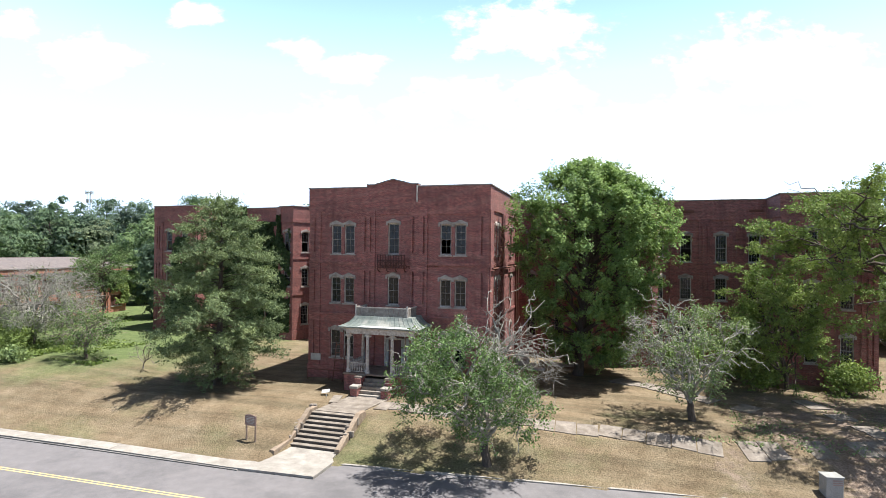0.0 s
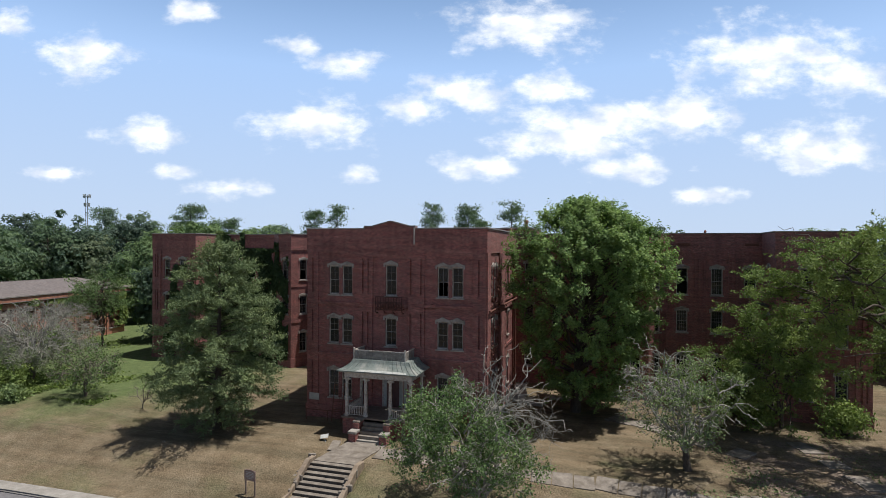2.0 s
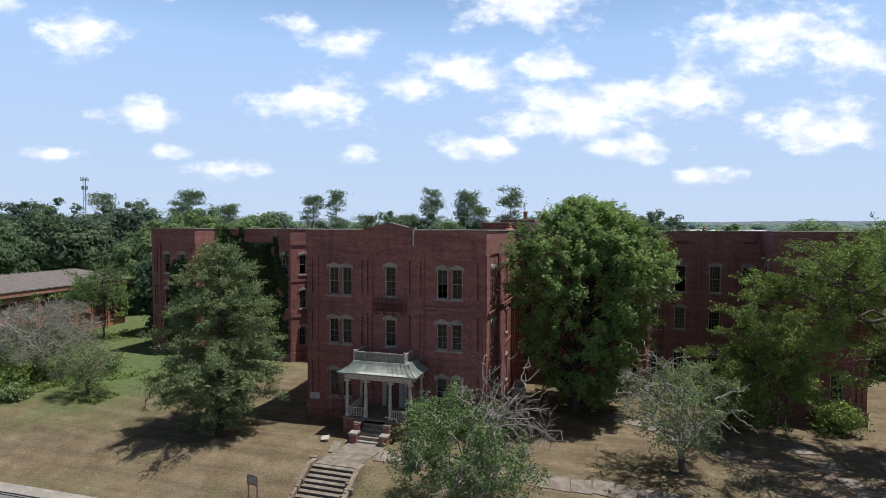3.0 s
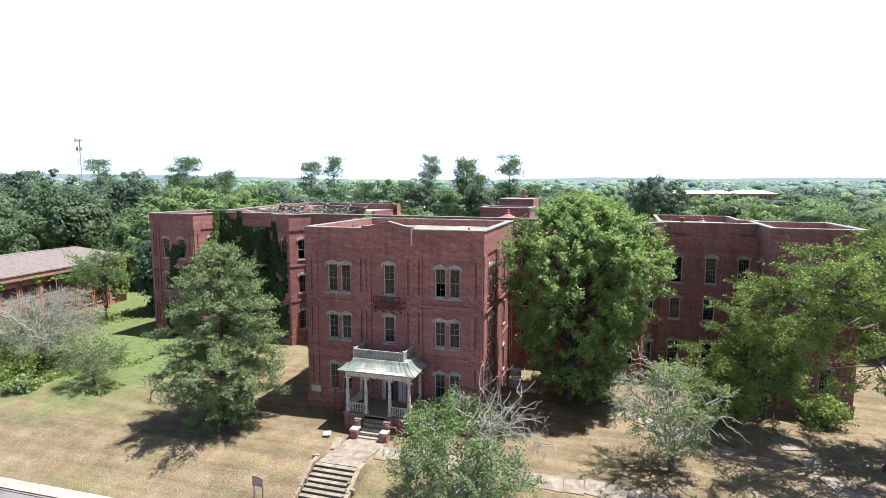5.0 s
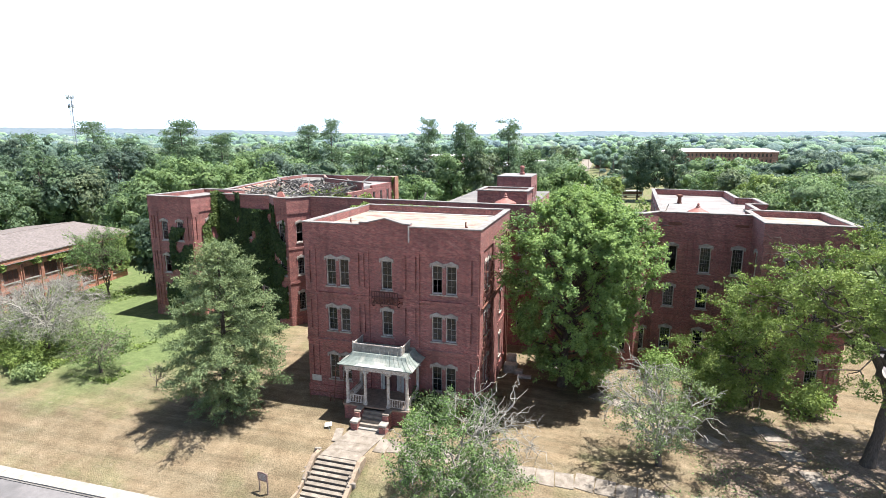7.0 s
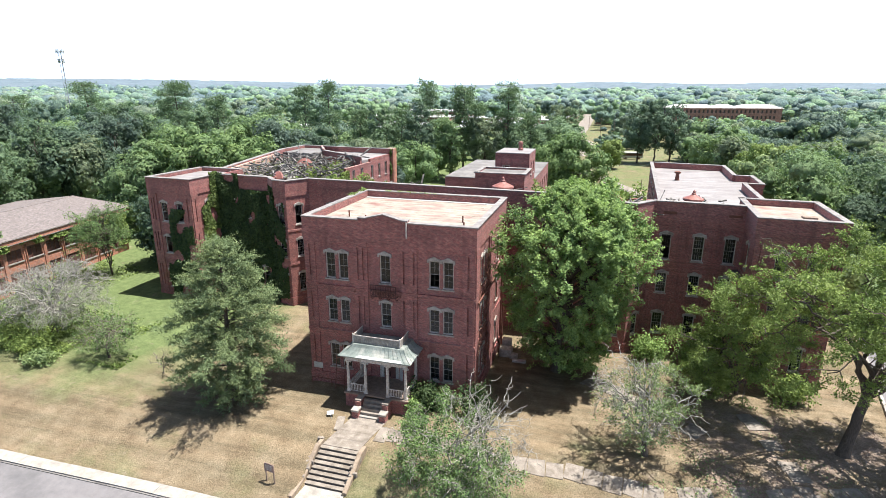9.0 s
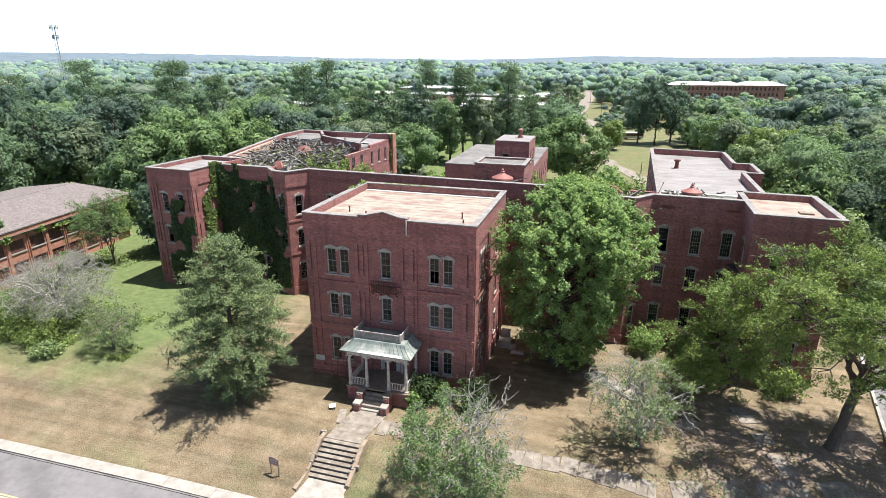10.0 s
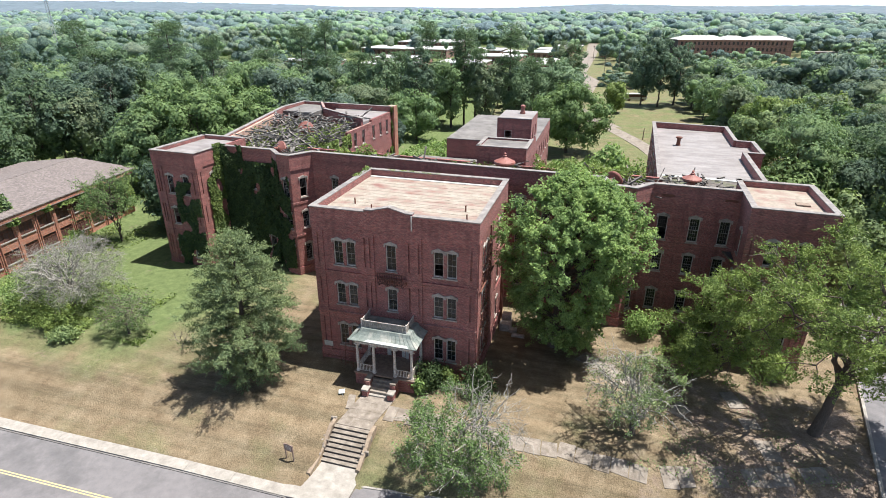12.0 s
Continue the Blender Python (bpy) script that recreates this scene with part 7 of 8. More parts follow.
for x, y, rx, rz, k, leaf_m, lab in ((23.2, 13.2, 1.8, 1.6, 71, LEAF_OAK, "round green shrub by the wing"), (27.4, 13.0, 1.8, 1.7, 72, LEAF_OAK, "round green shrub by the wing"), (3.6, -1.9, 1.5, 1.5, 73, LEAF_IVY, "dark green shrub beside the porch"),
                                     (5.2, -1.3, 1.0, 1.0, 74, LEAF_IVY_LIGHT, "green shrub under the ground-floor window"), (8.3, -1.6, 1.7, 1.5, 75, LEAF_IVY, "dark shrub at the corner of the front"), (3.0, -2.9, 0.7, 0.8, 76, LEAF_OAK, "leafy weed by the porch column"),
                                     (-38.5, -4.2, 2.2, 1.3, 77, LEAF_ELM, "tall weedy growth under the grey tree"), (-42.5, -3.4, 2.4, 1.5, 78, LEAF_ELM, "leafy shrub under the grey tree"), (-46.5, -1.0, 2.6, 2.0, 79, LEAF_OAK, "bright green shrub in the rough grass"),
                                     (-36.0, -5.6, 1.6, 0.7, 80, LEAF_SPARSE, "low weeds in the lawn"), (-51.0, 6.0, 2.4, 1.8, 81, LEAF_OAK, "shrub before the low building"), (-55.0, 14.0, 2.0, 1.6, 82, LEAF_OAK, "shrub before the low building"),
                                     (35.0, 8.6, 1.8, 1.4, 83, LEAF_ELM, "green undergrowth by the end pavilion"), (29.0, 9.5, 1.7, 1.4, 84, LEAF_ELM, "green undergrowth by the end pavilion")):
    shrub("shrub", lab, on_ground(x, y), (rx, rx * 0.9, rz), k, leaf_m, 2400 if rx > 1.2 else 1500)


# ---- ivy and creeper ----
def creeper(name, label, m, p0, p1, patches, seed, leaves, n, leaf=0.17, depth=0.3, holes=0.1):
    """Leaves hanging on a wall: patches are (u0, u1, z0, z1)."""
    f, _ = wall_frame(m, p0, p1)
    r = np.random.default_rng(seed)
    area = np.array([(b - a) * (d - c) for a, b, c, d in patches])
    who = r.choice(len(patches), size=n, p=area / area.sum())
    box_ = np.array(patches)[who]
    u = box_[:, 0] + (box_[:, 1] - box_[:, 0]) * r.uniform(size=n)
    z = box_[:, 2] + (box_[:, 3] - box_[:, 2]) * r.uniform(size=n)
    thick = np.array([noise.noise(Vector((a * 0.55, b * 0.4, seed))) for a, b in zip(u, z)])
    keep = thick > -0.32 + holes
    u, z, thick = u[keep], z[keep], thick[keep]
    d = -(0.04 + depth * (0.5 + thick) * r.uniform(0.2, 1.0, size=len(u)))
    loc = np.stack([u, d, z, np.ones(len(u))], 1)
    p = loc @ np.array(f).T
    out = np.array(f.to_3x3() @ Vector((0, -1, 0.25)))
    g = Pile()
    g.add(*leaf_quads(p[:, :3], leaf, r, np.tile(out, (len(p), 1)), 1.4, 0.7))
    return tagged(g.done(name, [leaves]), label, "creeper", kind="stuff")


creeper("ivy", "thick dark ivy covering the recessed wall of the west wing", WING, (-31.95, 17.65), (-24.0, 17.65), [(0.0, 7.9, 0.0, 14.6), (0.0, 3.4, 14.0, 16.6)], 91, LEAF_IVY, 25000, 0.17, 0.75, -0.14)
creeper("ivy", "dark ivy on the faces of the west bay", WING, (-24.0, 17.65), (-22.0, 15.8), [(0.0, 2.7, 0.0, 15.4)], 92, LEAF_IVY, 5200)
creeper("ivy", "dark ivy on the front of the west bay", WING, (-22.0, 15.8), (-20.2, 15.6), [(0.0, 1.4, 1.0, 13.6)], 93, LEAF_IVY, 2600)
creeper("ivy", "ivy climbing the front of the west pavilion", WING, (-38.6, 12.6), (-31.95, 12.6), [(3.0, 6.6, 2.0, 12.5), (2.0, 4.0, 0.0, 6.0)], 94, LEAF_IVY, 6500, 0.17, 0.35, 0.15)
creeper("ivy", "ivy in lighter sun-tinted green on the side of the west pavilion", WING, (-31.95, 12.6), (-31.95, 17.65), [(1.6, 5.0, 4.0, 14.0), (3.4, 5.0, 13.0, 16.8)], 95, LEAF_IVY_LIGHT, 5000, 0.16, 0.4, 0.2)
creeper("ivy", "creeper along the low building's eaves", LB, (0.1, -LL), (0.1, 0), [(24, 49, 6.7, 7.7), (42.5, 49, 4.4, 8.0), (46.5, 49, 2.2, 5.0), (10, 26, 6.9, 7.5)], 96, LEAF_ELM, 7000, 0.17, 0.6, 0.2)
creeper("ivy", "creeper on the rear wing's end", WING, (-23.2, 46.0), (-23.2, 56.0), [(8.3, 10.4, 0.0, 16.4), (7.6, 9.0, 0.0, 9.0)], 97, LEAF_ELM, 4500, 0.24, 0.5, 0.05)
creeper("ivy", "weeds rooted along the burnt wall", WING, (-23.2, 25.0), (-23.2, 46.0), [(0.0, 12.6, 11.0, 14.6)], 99, LEAF_ELM, 6000, 0.2, 0.6, 0.1)
creeper("dead_vine", "dead brown vine hanging on the sunlit side wall", FLAT, (MX1, 0), (MX1, MD), [(1.2, 2.1, 0.0, 13.6), (2.9, 3.4, 1.0, 12.4), (4.1, 5.3, 0.0, 13.2), (0.6, 1.0, 0.0, 7.0), (8.6, 8.9, 4.0, 13.0)], 100, RUST, 1500, 0.09, 0.26, -0.05)
creeper("dead_vine", "thin dead vine trailing along the belt course", FLAT, (MX0, 0), (MX1, 0), [(4.6, 11.6, 9.75, 10.2), (5.2, 6.4, 9.0, 9.9), (9.2, 10.2, 8.7, 9.9)], 101, RUST, 420, 0.06, 0.22, 0.0)


def weeds(name, label, spots, seed, leaves, leaf=0.22):
    """Low plants over small areas: (x, y, z, half x, half y, height, count)."""
    r = np.random.default_rng(seed)
    g = Pile()
    for x, y, z, hx, hy, h, n in spots:
        px, py = x + r.uniform(-hx, hx, n), y + r.uniform(-hy, hy, n)
        hh = np.array([max(0.15, 0.7 + noise.noise(Vector((a * 0.5, b * 0.5, seed)))) for a, b in zip(px, py)])
        g.add(*leaf_tris(np.stack([px, py, z + h * hh * r.uniform(size=n)], 1), leaf * 1.15, r, np.tile([0, 0, 1.0], (n, 1)), 0.6))
    return tagged(g.done(name, [leaves]), label, "weeds", kind="stuff")


weeds("roof_weeds", "green weeds growing in the burnt roof", [(-30, 27, 13.6, 4.5, 3.5, 1.9, 1500), (-33, 38, 13.8, 4.0, 6, 1.9, 1500), (-26, 36, 13.8, 2, 7, 2.1, 1600), (-25, 27, 13.8, 1.4, 4, 2.2, 900), (-21, 21.5, 14.6, 3, 2.5, 1.0, 500)], 111, LEAF_ELM, 0.15)
weeds("roof_weeds", "vines over the lost roof of the cross range", [(15.5, 24.5, 14.4, 6.5, 1.6, 2.0, 3600), (-14, 24.6, 14.4, 4.0, 0.8, 1.7, 1300), (0, 24.2, 14.4, 8, 0.8, 1.0, 900), (27, 19.4, 14.6, 4, 0.8, 0.9, 600)], 112, LEAF_ELM, 0.15)
weeds("rough_grass", "tall green weeds in the rear yard", [(-17, 78, 0.0, 13, 22, 1.3, 9000), (14, 62, 0.0, 8, 26, 1.2, 7000)], 113, LEAF_OAK, 0.3)
weeds("rough_grass", "long weedy grass under the western trees", [(-42, -1.5, 0.6, 7, 3.4, 0.7, 5200), (-37, 2.0, 0.6, 6, 4, 0.5, 3200), (-30, -3.2, 0.5, 2.6, 1.4, 0.4, 900), (-53, 10, 0.5, 5, 12, 0.9, 5200)], 114, LEAF_ELM, 0.14)
weeds("roof_weeds", "weeds rooted on the main block's parapet", [(-8.5, 12.0, 16.3, 0.35, 2.0, 0.35, 500), (-3.0, 13.6, 16.4, 3.0, 0.25, 0.2, 250)], 115, LEAF_ELM, 0.09)
weeds("roof_weeds", "shrubby weeds on the shingle roof", [(-58.6, 7.2, 8.0, 0.8, 1.3, 2.4, 800), (-59.6, 29.0, 7.9, 0.9, 2.2, 0.7, 500)], 116, LEAF_SPARSE, 0.2)
weeds("leaf_litter", "leaf litter and tufts on the bare dirt", [(31, 2, 0.0, 7, 7, 0.12, 2600), (26, -4.6, 0.0, 5, 2.4, 0.12, 900)], 117, LEAF_SPARSE, 0.07)

# ---- the distance ----
CAM_X, CAM_Y = 17.0, -43.0


def open_land(x, y):
    """Where no woodland stands: the grounds, the yard, roads, fields and far buildings."""
    out = (y < 34) & (x > -57) & (x < 60)
    out |= (y < 40) & (x > -90) & (x <= -57)
    out |= (x > -46) & (x < 45) & (y < 76)
    out |= (x > -92) & (x < -44) & (y > 34) & (y < 80)
    out |= (x > -30) & (x < 46) & (y > 60) & (y < 132)
    rx = np.interp(y, [80, 135, 200, 280, 400, 500, 650], [26, 18, 6, 0, 2, 2, -5])
    out |= (np.abs(x - rx) < np.interp(y, [80, 400], [11, 9])) & (y < 660)
    out |= (x > 12) & (x < 46) & (y >= 125) & (y < 235)
    out |= (x > -24) & (x < 12) & (y > 205) & (y < 330)
    out |= (x > -190) & (x < 12) & (y > 255) & (y < 500) & (np.sin(x * 0.11) * np.sin(y * 0.09) < 0.8) & (x > -170 + 0.0 * y)
    out |= (x > 52) & (x < 175) & (y > 392) & (y < 480)
    return out


def bumps(c, size, r):
    """An uneven rounded lump of foliage of 32 triangles at each centre."""
    o = np.array([(1, 0, 0), (0, 1, 0), (-1, 0, 0), (0, -1, 0), (0, 0, 1), (0, 0, -1)], float)
    vs, fs, seen = [tuple(p) for p in o], [], {}
    for top in (4, 5):
        for k in range(4):
            t = (k, (k + 1) % 4, top) if top == 4 else ((k + 1) % 4, k, top)
            mids = []
            for i, j in ((0, 1), (1, 2), (2, 0)):
                key = tuple(sorted((t[i], t[j])))
                if key not in seen:
                    seen[key] = len(vs)
                    vs.append(tuple(unit(np.array(vs[t[i]]) + np.array(vs[t[j]]))))
                mids.append(seen[key])
            fs += [(t[0], mids[0], mids[2]), (t[1], mids[1], mids[0]), (t[2], mids[2], mids[1]), tuple(mids)]
    vs, fs = np.array(vs), np.array(fs)
    n = len(c)
    v = c[:, None] + vs[None] * size[:, None] * r.uniform(0.72, 1.22, (n, len(vs), 1))
    return v.reshape(-1, 3), (fs[None] + len(vs) * np.arange(n)[:, None, None]).reshape(-1, 3)


def wood(seed, r0, r1, gap, count, leaf, high, wide, name, label, greens, pull, lumps=13, solid=0, fat=1.35, core=1.0, small=1.0):
    """Mixed woodland round the camera's hill: leafy crowns, filled with rounded lumps where it stands far off."""
    r = np.random.default_rng(seed)
    n = int(0.5 * radians(92) * (r1 ** 2 - r0 ** 2) / gap ** 2)
    a = r.uniform(radians(-31), radians(61), n)
    q = np.sqrt(r.uniform(r0 ** 2, r1 ** 2, n))
    x, y = CAM_X - q * np.sin(a), CAM_Y + q * np.cos(a)
    keep = ~open_land(x, y)
    x, y = x[keep], y[keep]
    n = len(x)
    s = r.choice([0.7, 1.0, 1.45], size=n, p=[0.34, 0.42, 0.24])
    h = high * r.uniform(0.8, 1.1, n) * (0.78 + 0.22 * s) * (0.92 + 0.2 * np.sin(x * 0.02 + 1) * np.sin(y * 0.017))
    h *= np.where((x < -62) & (y < 175), 1.2, 1.0)
    w = wide * s * r.uniform(0.8, 1.15, n)
    h *= np.where((x > -215) & (x < 25) & (y > 165) & (y < 335), 0.42, 1.0) * np.where((x > 35) & (x < 180) & (y > 230) & (y < 418), 0.6, 1.0)
    side, off = np.degrees(np.arctan2(CAM_X - x, y - CAM_Y)), np.hypot(x - CAM_X, y - CAM_Y)
    h *= np.where((side > 17) & (side < 27) & (off > 105) & (off < 270), 0.7, 1.0)
    h *= np.where((side > -26) & (side < -3) & (off < 235), 0.76, 1.0)
    w *= np.clip(h / 13, 0.5, 1)
    z = ground_z(x, y)
    kind = np.clip(np.floor(2.5 + 2.2 * np.sin(x * 0.031 + 2) * np.sin(y * 0.027) + r.normal(0, 1.1, n)), 0, 4).astype(int)
    # each crown is a handful of lumps
    d = unit(r.normal(size=(n, lumps, 3)) + np.array([0, 0, 0.3]))
    lump = np.stack([x, y, z + h * 0.52], 1)[:, None] + d * np.stack([w * 0.62, w * 0.62, h * 0.33], 1)[:, None]
    girth = np.stack([w, w, np.minimum(h * 0.34, w * 1.1)], 1)[:, None] * small * (0.34 + 0.22 * r.uniform(size=(n, lumps)))[..., None]
    pile, kinds = Pile(), []
    if solid:
        pile.add(*bumps(lump[:, :solid].reshape(-1, 3), girth[:, :solid].reshape(-1, 3) * fat * core, r))
        kinds.append(np.repeat(kind, 32 * solid))
    if count:
        # nearer crowns have more and finer leaves
        near = off / (0.5 * (r0 + r1))
        share = np.maximum(1, count / near ** 1.5).astype(int)
        who = np.repeat(np.arange(n), share)
        m = len(who)
        pick = r.integers(0, solid if solid and core == 1 else lumps, m)
        e = unit(r.normal(size=(m, 3)) + np.array([0, -0.15, 0.6]))
        p = lump[who, pick] + e * girth[who, pick] * (fat if solid else 1.0) * r.uniform(0.9 if solid else 0.72, 1.14, (m, 1))
        pile.add(*leaf_tris(p, leaf * near[who], r, e, pull))
        kinds.append(kind[who])
    ob = pile.done(name, greens, index=np.concatenate(kinds), smooth=True)
    tagged(ob, label, "woodland", kind="stuff")
    trunks = Pile()
    near = np.argsort((x - CAM_X) ** 2 + (y - CAM_Y) ** 2)[:260] if r0 < 200 else []
    for k in near:
        trunks.add(*tube([(x[k], y[k], z[k] - 0.5), (x[k], y[k], z[k] + h[k] * 0.7)], [0.28, 0.12], 5))
    if trunks.n:
        tagged(trunks.done("woodland_trunks", [BARK]), "dark trunks of the woodland edge", "trunks", kind="stuff")


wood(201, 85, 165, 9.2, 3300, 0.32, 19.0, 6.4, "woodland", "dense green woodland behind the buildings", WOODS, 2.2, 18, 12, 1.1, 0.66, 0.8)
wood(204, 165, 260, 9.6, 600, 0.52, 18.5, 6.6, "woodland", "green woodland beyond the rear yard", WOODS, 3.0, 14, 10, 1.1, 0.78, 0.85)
wood(202, 260, 620, 9.8, 48, 0.8, 17.0, 5.6, "far_woods", "green woodland in the middle distance", WOODS_MID_HAZE, 3.0, 8, 3, 1.25, 1.0, 0.85)
wood(203, 620, 1500, 14.5, 4, 1.2, 17.0, 7.0, "far_woods", "rolling green woodland far off", WOODS_FAR_HAZE, 4.0, 2, 1, 2.3)

# beyond that the canopy is one rough sheet over the hills
q, a = np.meshgrid(np.geomspace(1350, 4300, 60), np.linspace(radians(-36), radians(66), 220), indexing="ij")
x, y = CAM_X - q * np.sin(a), CAM_Y + q * np.cos(a)
rough = np.random.default_rng(5).uniform(0, 1, q.shape)
z = ground_z(x, y) + 7 + 6 * rough
idx = np.arange(q.size).reshape(q.shape)
f = np.stack([idx[:-1, :-1], idx[1:, :-1], idx[1:, 1:], idx[:-1, 1:]], -1).reshape(-1, 4)
# the hills' blue is distance haze painted into the surface colour
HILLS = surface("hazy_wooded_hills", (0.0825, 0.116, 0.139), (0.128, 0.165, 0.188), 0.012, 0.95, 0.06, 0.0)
tagged(from_arrays("backdrop", np.stack([x, y, z], -1).reshape(-1, 3), f, [HILLS]), "wooded hills on the horizon with blue haze in their colour", "hills", kind="structure")

# tall pines standing above the woods
def pine(x, y, h, seed, w=4.2):
    r = np.random.default_rng(seed)
    b = np.array([x, y, float(ground_z(x, y))])
    tree = thing("pine_tree", "tall pine with a bare trunk and an open crown", "tree", "tall pines", at=tuple(b))
    wd, g = Pile(), Pile()
    top = b + np.array([r.normal(0, 0.5), r.normal(0, 0.5), h])
    wd.add(*tube(bent(b, top, 0, r, 8, 0.004), np.linspace(0.34, 0.08, 8), 6))
    for k in range(44):
        q = 1 - 0.58 * r.uniform() ** 1.3
        root = b + (top - b) * q
        ang, reach = r.uniform(0, 6.28), w * (0.55 + 0.9 * (1 - q)) * r.uniform(0.55, 1.3)
        tip = root + np.array([math.cos(ang) * reach, math.sin(ang) * reach, r.uniform(-0.4, 1.1)])
        wd.add(*tube(bent(root, tip, 0.2, r, 4, 0.04), np.linspace(0.08, 0.02, 4), 4))
        n = 100
        p = tip + (root - tip) * (r.uniform(0, 0.45, n))[:, None] + r.normal(size=(n, 3)) * np.array([0.95, 0.95, 0.5])
        g.add(*leaf_tris(p, 0.27, r, np.tile([0, 0, 1.0], (n, 1)), 0.7))
    wd.done("trunk", [BARK], tree)
    g.done("crown", [WOODS[0]], tree)


for k, (x, y, h, w) in enumerate(((-11.7, 127, 28.2, 5.0), (-25, 125, 27, 4.4), (-21, 122, 23, 4.2), (-40.6, 138, 29, 4.8), (-76, 137, 29, 4.8), (-85, 135, 27.3, 4.4), (-122, 117, 28.5, 6.5), (-114, 126, 24, 5), (-131, 122, 25, 6), (-165, 121, 28, 7), (-178, 104, 24, 7),
                                  (-96, 130, 20, 5), (-48, 132, 20, 5), (-60, 126, 20, 5), (-5, 130, 19, 4), (-145, 108, 20, 6))):
    pine(x, y, h, 300 + k, w)


def edge_tree(x, y, h, w, seed, leaves):
    broadleaf("woodland_tree", "tall leafy tree at the edge of the woods", on_ground(x, y), (x, y, h * 0.58), (w, w, h * 0.44), 0.3, (x, y, h * 0.32), seed, 62, *((165, 0.245) if y < 125 and x > 40 else (105, 0.29)), 0.8, leaves, limbs=8, shell=0.5, flat=0.85, puff=1.6, group="woodland edge")


for k, (x, y, h, w) in enumerate(((-46, 113, 21, 5.2), (-37, 118, 22, 4.8), (-28, 121, 20, 5.0), (-18, 122, 20, 4.4), (-9, 126, 16, 4.2), (-98, 48, 21, 6.2), (-110, 58, 22, 6.5), (-96, 64, 22, 6.2), (-88, 84, 21.5, 6), (-121, 52, 21, 6.5), (-106, 46, 16, 5), (-102, 76, 23, 6.5), (-92, 54, 15, 4.6), (-130, 66, 22, 7), (47, 84, 15, 6), (55, 72, 14, 6.5), (52, 98, 16, 6.5), (62, 88, 14, 6.5), (63, 58, 12, 6), (46.5, 53, 11, 5),
                                  (66, 104, 15, 6.5), (48, 118, 17, 6.5), (60, 40, 9.5, 5), (70, 64, 12, 6), (29, 184, 22, 5.4), (35, 182, 23, 5.6), (41, 188, 21, 6), (-7, 243, 20, 6.5), (-1, 247, 18, 6), (19.5, 164, 10, 3.2))):
    edge_tree(x, y, h, w, 400 + k, LEAF_ELM if k == 29 else (WOODS[1] if k in (24, 25, 26) else ((LEAF_ELM, LEAF_LIME, LEAF_SPARSE, LEAF_LIME)[k % 4] if 13 < k < 24 else (WOODS[k % 4] if k < 5 or k > 23 else WOODS[(1, 4, 0)[k % 3]]))))

# pale trees crowding the end pavilion
for k, (x, y, h, w) in enumerate(((53.0, 41.0, 9.6, 6.4), (46.0, 44.5, 8.0, 4.2), (58.5, 34.0, 8.4, 5.0), (62.0, 52.0, 9.6, 6.4), (50.5, 33.0, 7.2, 4.4))):
    edge_tree(x, y, h, w, 460 + k, LEAF_SPARSE)

# drive behind the house and the straight road beyond
back_road = thing("back_road", "pale concrete drive running to the far road", "road", kind="structure")
line = [(33.5, 78), (31.5, 95), (28.2, 109), (23.4, 122.5), (17.8, 136), (10.5, 152), (3.0, 176), (-3.0, 205), (-3.6, 240), (-1.5, 297), (-0.5, 400), (-0.5, 502), (-6, 650)]
for (xa, ya), (xb, yb) in zip(line, line[1:]):
    w = 2.3 if ya < 130 else (4.2 if ya < 250 else 5.0)
    flat_piece("road_slab", [(xa - w, ya), (xa + w, ya), (xb + w, yb), (xb - w, yb)], -0.2, 0.16, PAVING, back_road)
flat_piece("forecourt", [(-24, 208), (10, 200), (12, 262), (2, 300), (-24, 300)], -0.2, 0.14, PAVING, back_road, "pale paved forecourt")


def far_block(x0, x1, y0, y1, h, seed, roof=WHITE_ROOF, label="long low pale building with a flat white roof"):
    b = thing("low_white_building", label, "building", "far low buildings", at=(x0, y0, 0))
    part("wall", boxes((x0 + 0.4, x1 - 0.4, y0 + 0.4, y1 - 0.4, -0.5, h)), BRICK_FAR, b)
    part("roof", boxes((x0, x1, y0, y1, h, h + 0.5)), roof, b)
    n = int((x1 - x0) / 4)
    for k in range(n):
        part("window", boxes((x0 + 4 * k + 1.2, x0 + 4 * k + 3.2, y0 + 0.33, y0 + 0.4, 1.2, h - 0.8)), SCREEN, b)


for k, (x0, x1, y0, y1, h) in enumerate(((-168, -100, 372, 412, 6), (-160, -104, 430, 480, 8), (-122, -92, 264, 288, 4.5), (-132, -98, 306, 332, 4.5), (-82, -54, 284, 312, 4.5), (-84, -40, 334, 362, 5), (-60, -22, 380, 404, 5), (-28, -11, 288, 330, 5),
                                         (-40, -14, 414, 446, 5), (-92, -64, 392, 424, 5), (-30, -8, 462, 486, 5), (8, 24, 430, 452, 4), (-178, -140, 268, 286, 4.5))):
    far_block(x0, x1, y0, y1, h, k)

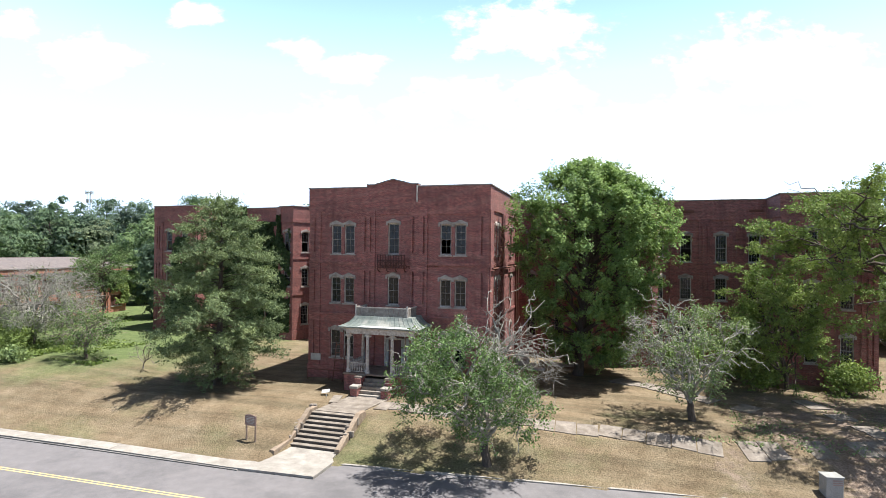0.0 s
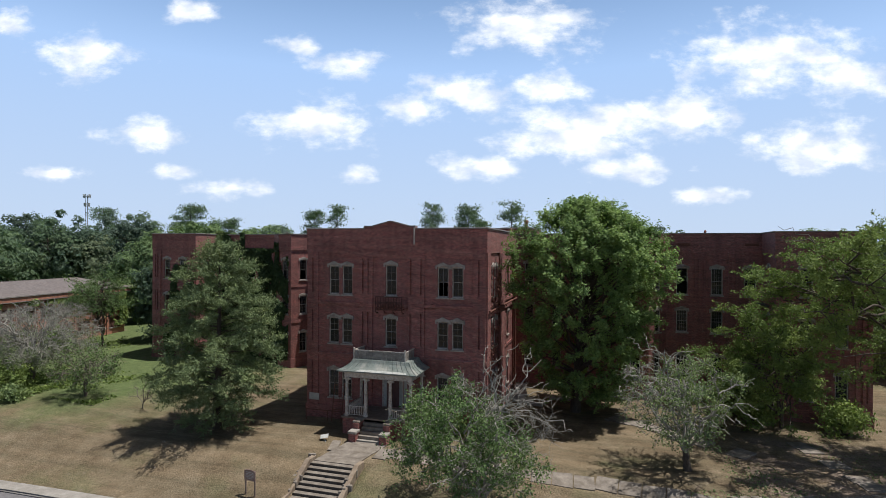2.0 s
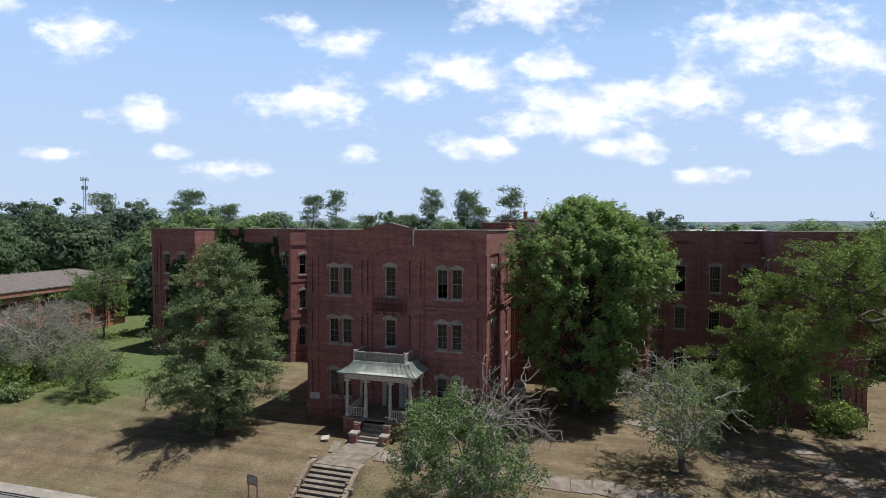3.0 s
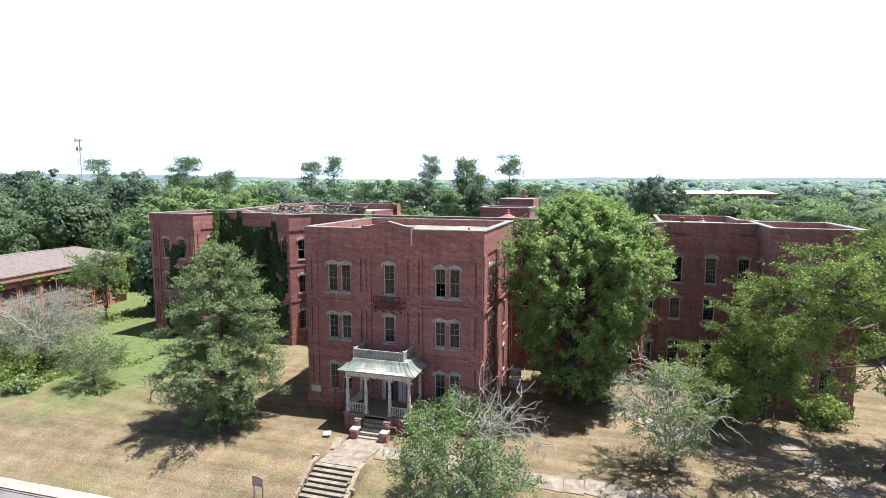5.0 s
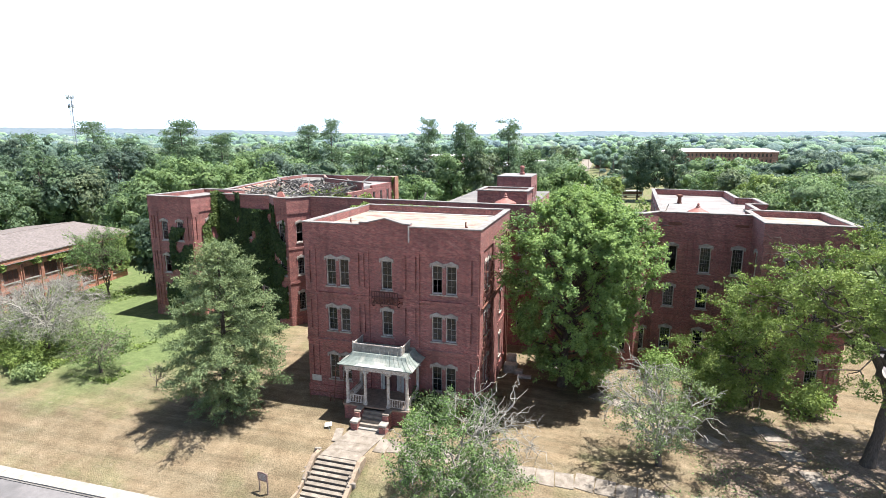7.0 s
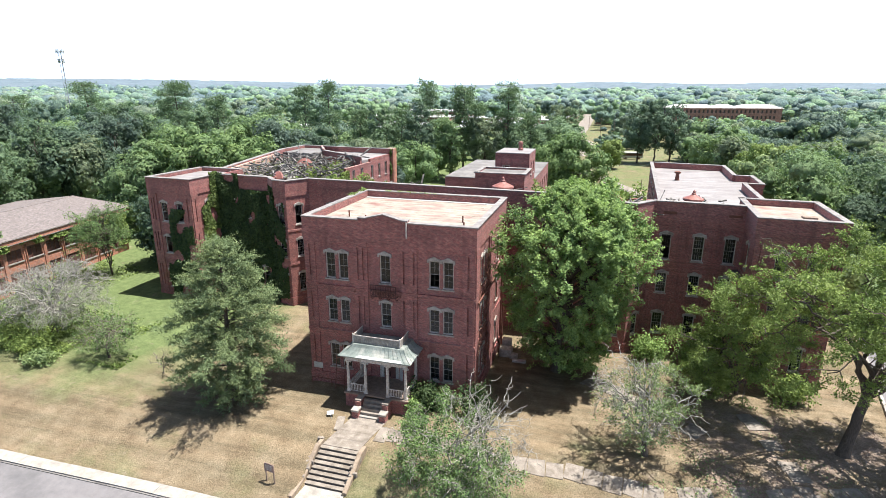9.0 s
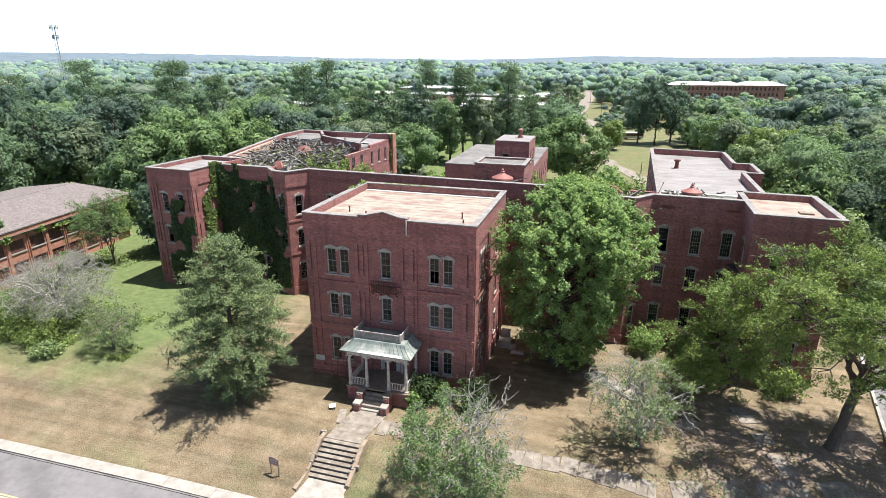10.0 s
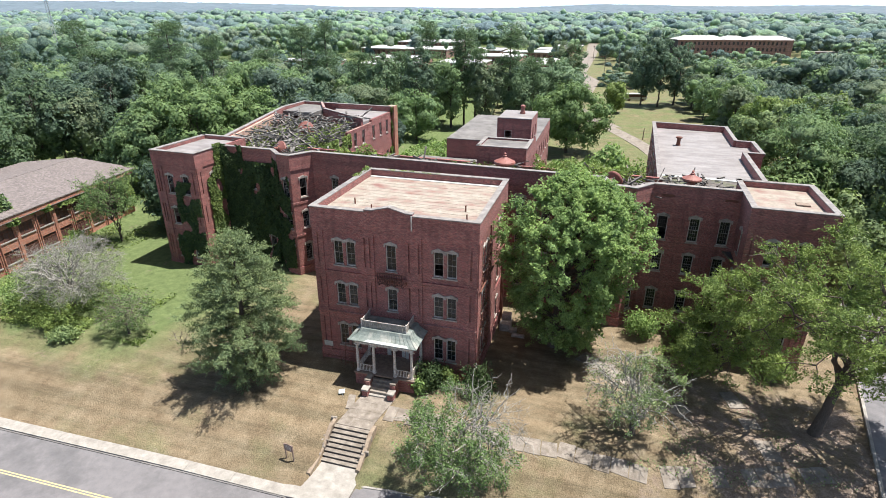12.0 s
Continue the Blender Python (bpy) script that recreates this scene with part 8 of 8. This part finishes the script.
brick_far = thing("far_hospital", "large three-storey brown brick building with pale hipped roofs", "building", at=(105, 430, 0))
fw, fn = wall_frame(FLAT, (62, 418), (142, 438))
holes = [(u, u + 1.5, z, z + 2.2) for u in np.arange(2, fn - 3, 3.1) for z in (2.0, 6.2, 10.4)]
part("wall", panel(bmesh.new(), fw, 0, fn, -0.5, 14, 0, 0.5, holes), BRICK_FAR, brick_far)
# solid block in the room-shade colour instead of rooms
part("core", panel(bmesh.new(), fw, 0.3, fn - 0.3, -0.5, 14, 0.6, 16), INSIDE, brick_far, "dark block standing in for shaded rooms behind the windows")
for u0, u1 in ((0, fn * 0.42), (fn * 0.38, fn * 0.62), (fn * 0.6, fn)):
    bm = bmesh.new()
    lowr = [bm.verts.new(fw @ Vector(p)) for p in ((u0 - 1, -1, 14), (u1 + 1, -1, 14), (u1 + 1, 17.5, 14), (u0 - 1, 17.5, 14))]
    hi = [bm.verts.new(fw @ Vector(p)) for p in ((u0 + 6, 8, 16.6), (u1 - 6, 8, 16.6))]
    for qd in ((lowr[0], lowr[1], hi[1], hi[0]), (lowr[1], lowr[2], hi[1]), (lowr[2], lowr[3], hi[0], hi[1]), (lowr[3], lowr[0], hi[0])):
        bm.faces.new(qd)
    part("roof", bm, WHITE_ROOF, brick_far, "pale hipped roof")
far_block(160, 184, 452, 464, 5, 50, SHINGLE, "low brown house among trees")
far_block(205, 240, 505, 512, 4, 51, WHITE_ROOF, "small white shed by a field")

# lattice mast
mast = thing("radio_mast", "tall thin lattice radio mast above the woods", "mast", at=(-335, 260, 0))
mz_ = float(ground_z(-335, 260))
legs = [(-335 + 0.9 * math.cos(k * 2.094), 260 + 0.9 * math.sin(k * 2.094)) for k in range(3)]
for lx, ly in legs:
    part("leg", rod(bmesh.new(), (lx, ly, mz_), (lx, ly, 51), 0.16, 5), STEEL, mast)
for k in range(20):
    z = 3 + 2.4 * k
    a, b = legs[k % 3], legs[(k + 1) % 3]
    part("brace", rod(bmesh.new(), (*a, z), (*b, z + 2.4), 0.09, 4), STEEL, mast)
for z, rr in ((50, 2.2), (44, 1.7)):
    for k in range(6):
        part("antenna", boxes((-335 + rr * math.cos(k * 1.05) - 0.2, -335 + rr * math.cos(k * 1.05) + 0.2, 260 + rr * math.sin(k * 1.05) - 0.2, 260 + rr * math.sin(k * 1.05) + 0.2, z - 1.3, z + 1.3)), METAL_PALE, mast)
    part("mount", rod(bmesh.new(), (-335, 260, z - 0.1), (-335, 260, z + 0.1), rr, 12), STEEL, mast)

# utility poles and a parked bus
for k, (x, y, h) in enumerate(((22.5, 172, 10), (13.5, 296, 11), (-15.5, 176, 11), (27.5, 120, 3.2), (21, 300, 11), (4.5, 376, 11), (88, 290, 11), (-69, 37, 8))):
    z = float(ground_z(x, y))
    pole = thing("utility_pole", "brown wooden utility pole", "pole", "utility poles", at=(x, y, z))
    part("shaft", rod(bmesh.new(), (x, y, z - 0.5), (x, y, z + h), 0.16, 7, 0.11), TIMBER, pole)
    if h > 9:
        part("crossarm", boxes((x - 1.2, x + 1.2, y - 0.07, y + 0.07, z + h - 0.9, z + h - 0.75)), TIMBER, pole)
bus = thing("parked_bus", "white and dark parked bus at the roadside", "bus", at=(27.5, 196, 0.1))
bm_m = Matrix.Translation((27.5, 196, 0.1)) @ Matrix.Rotation(radians(14), 4, "Z")
body = part("body", boxes((-4.2, 4.2, -1.2, 1.2, 0.5, 2.9), bevel=0.12), METAL_PALE, bus, m=bm_m)
part("window_band", boxes((-3.9, 3.9, -1.23, -1.19, 1.5, 2.4)), SCREEN, body, "dark windows", m=bm_m)
for x in (-2.6, 2.6):
    for y in (-1.1, 1.1):
        part("wheel", rod(bmesh.new(), bm_m @ Vector((x, y - 0.14, 0.45)), bm_m @ Vector((x, y + 0.14, 0.45)), 0.45, 12), SCREEN, bus)
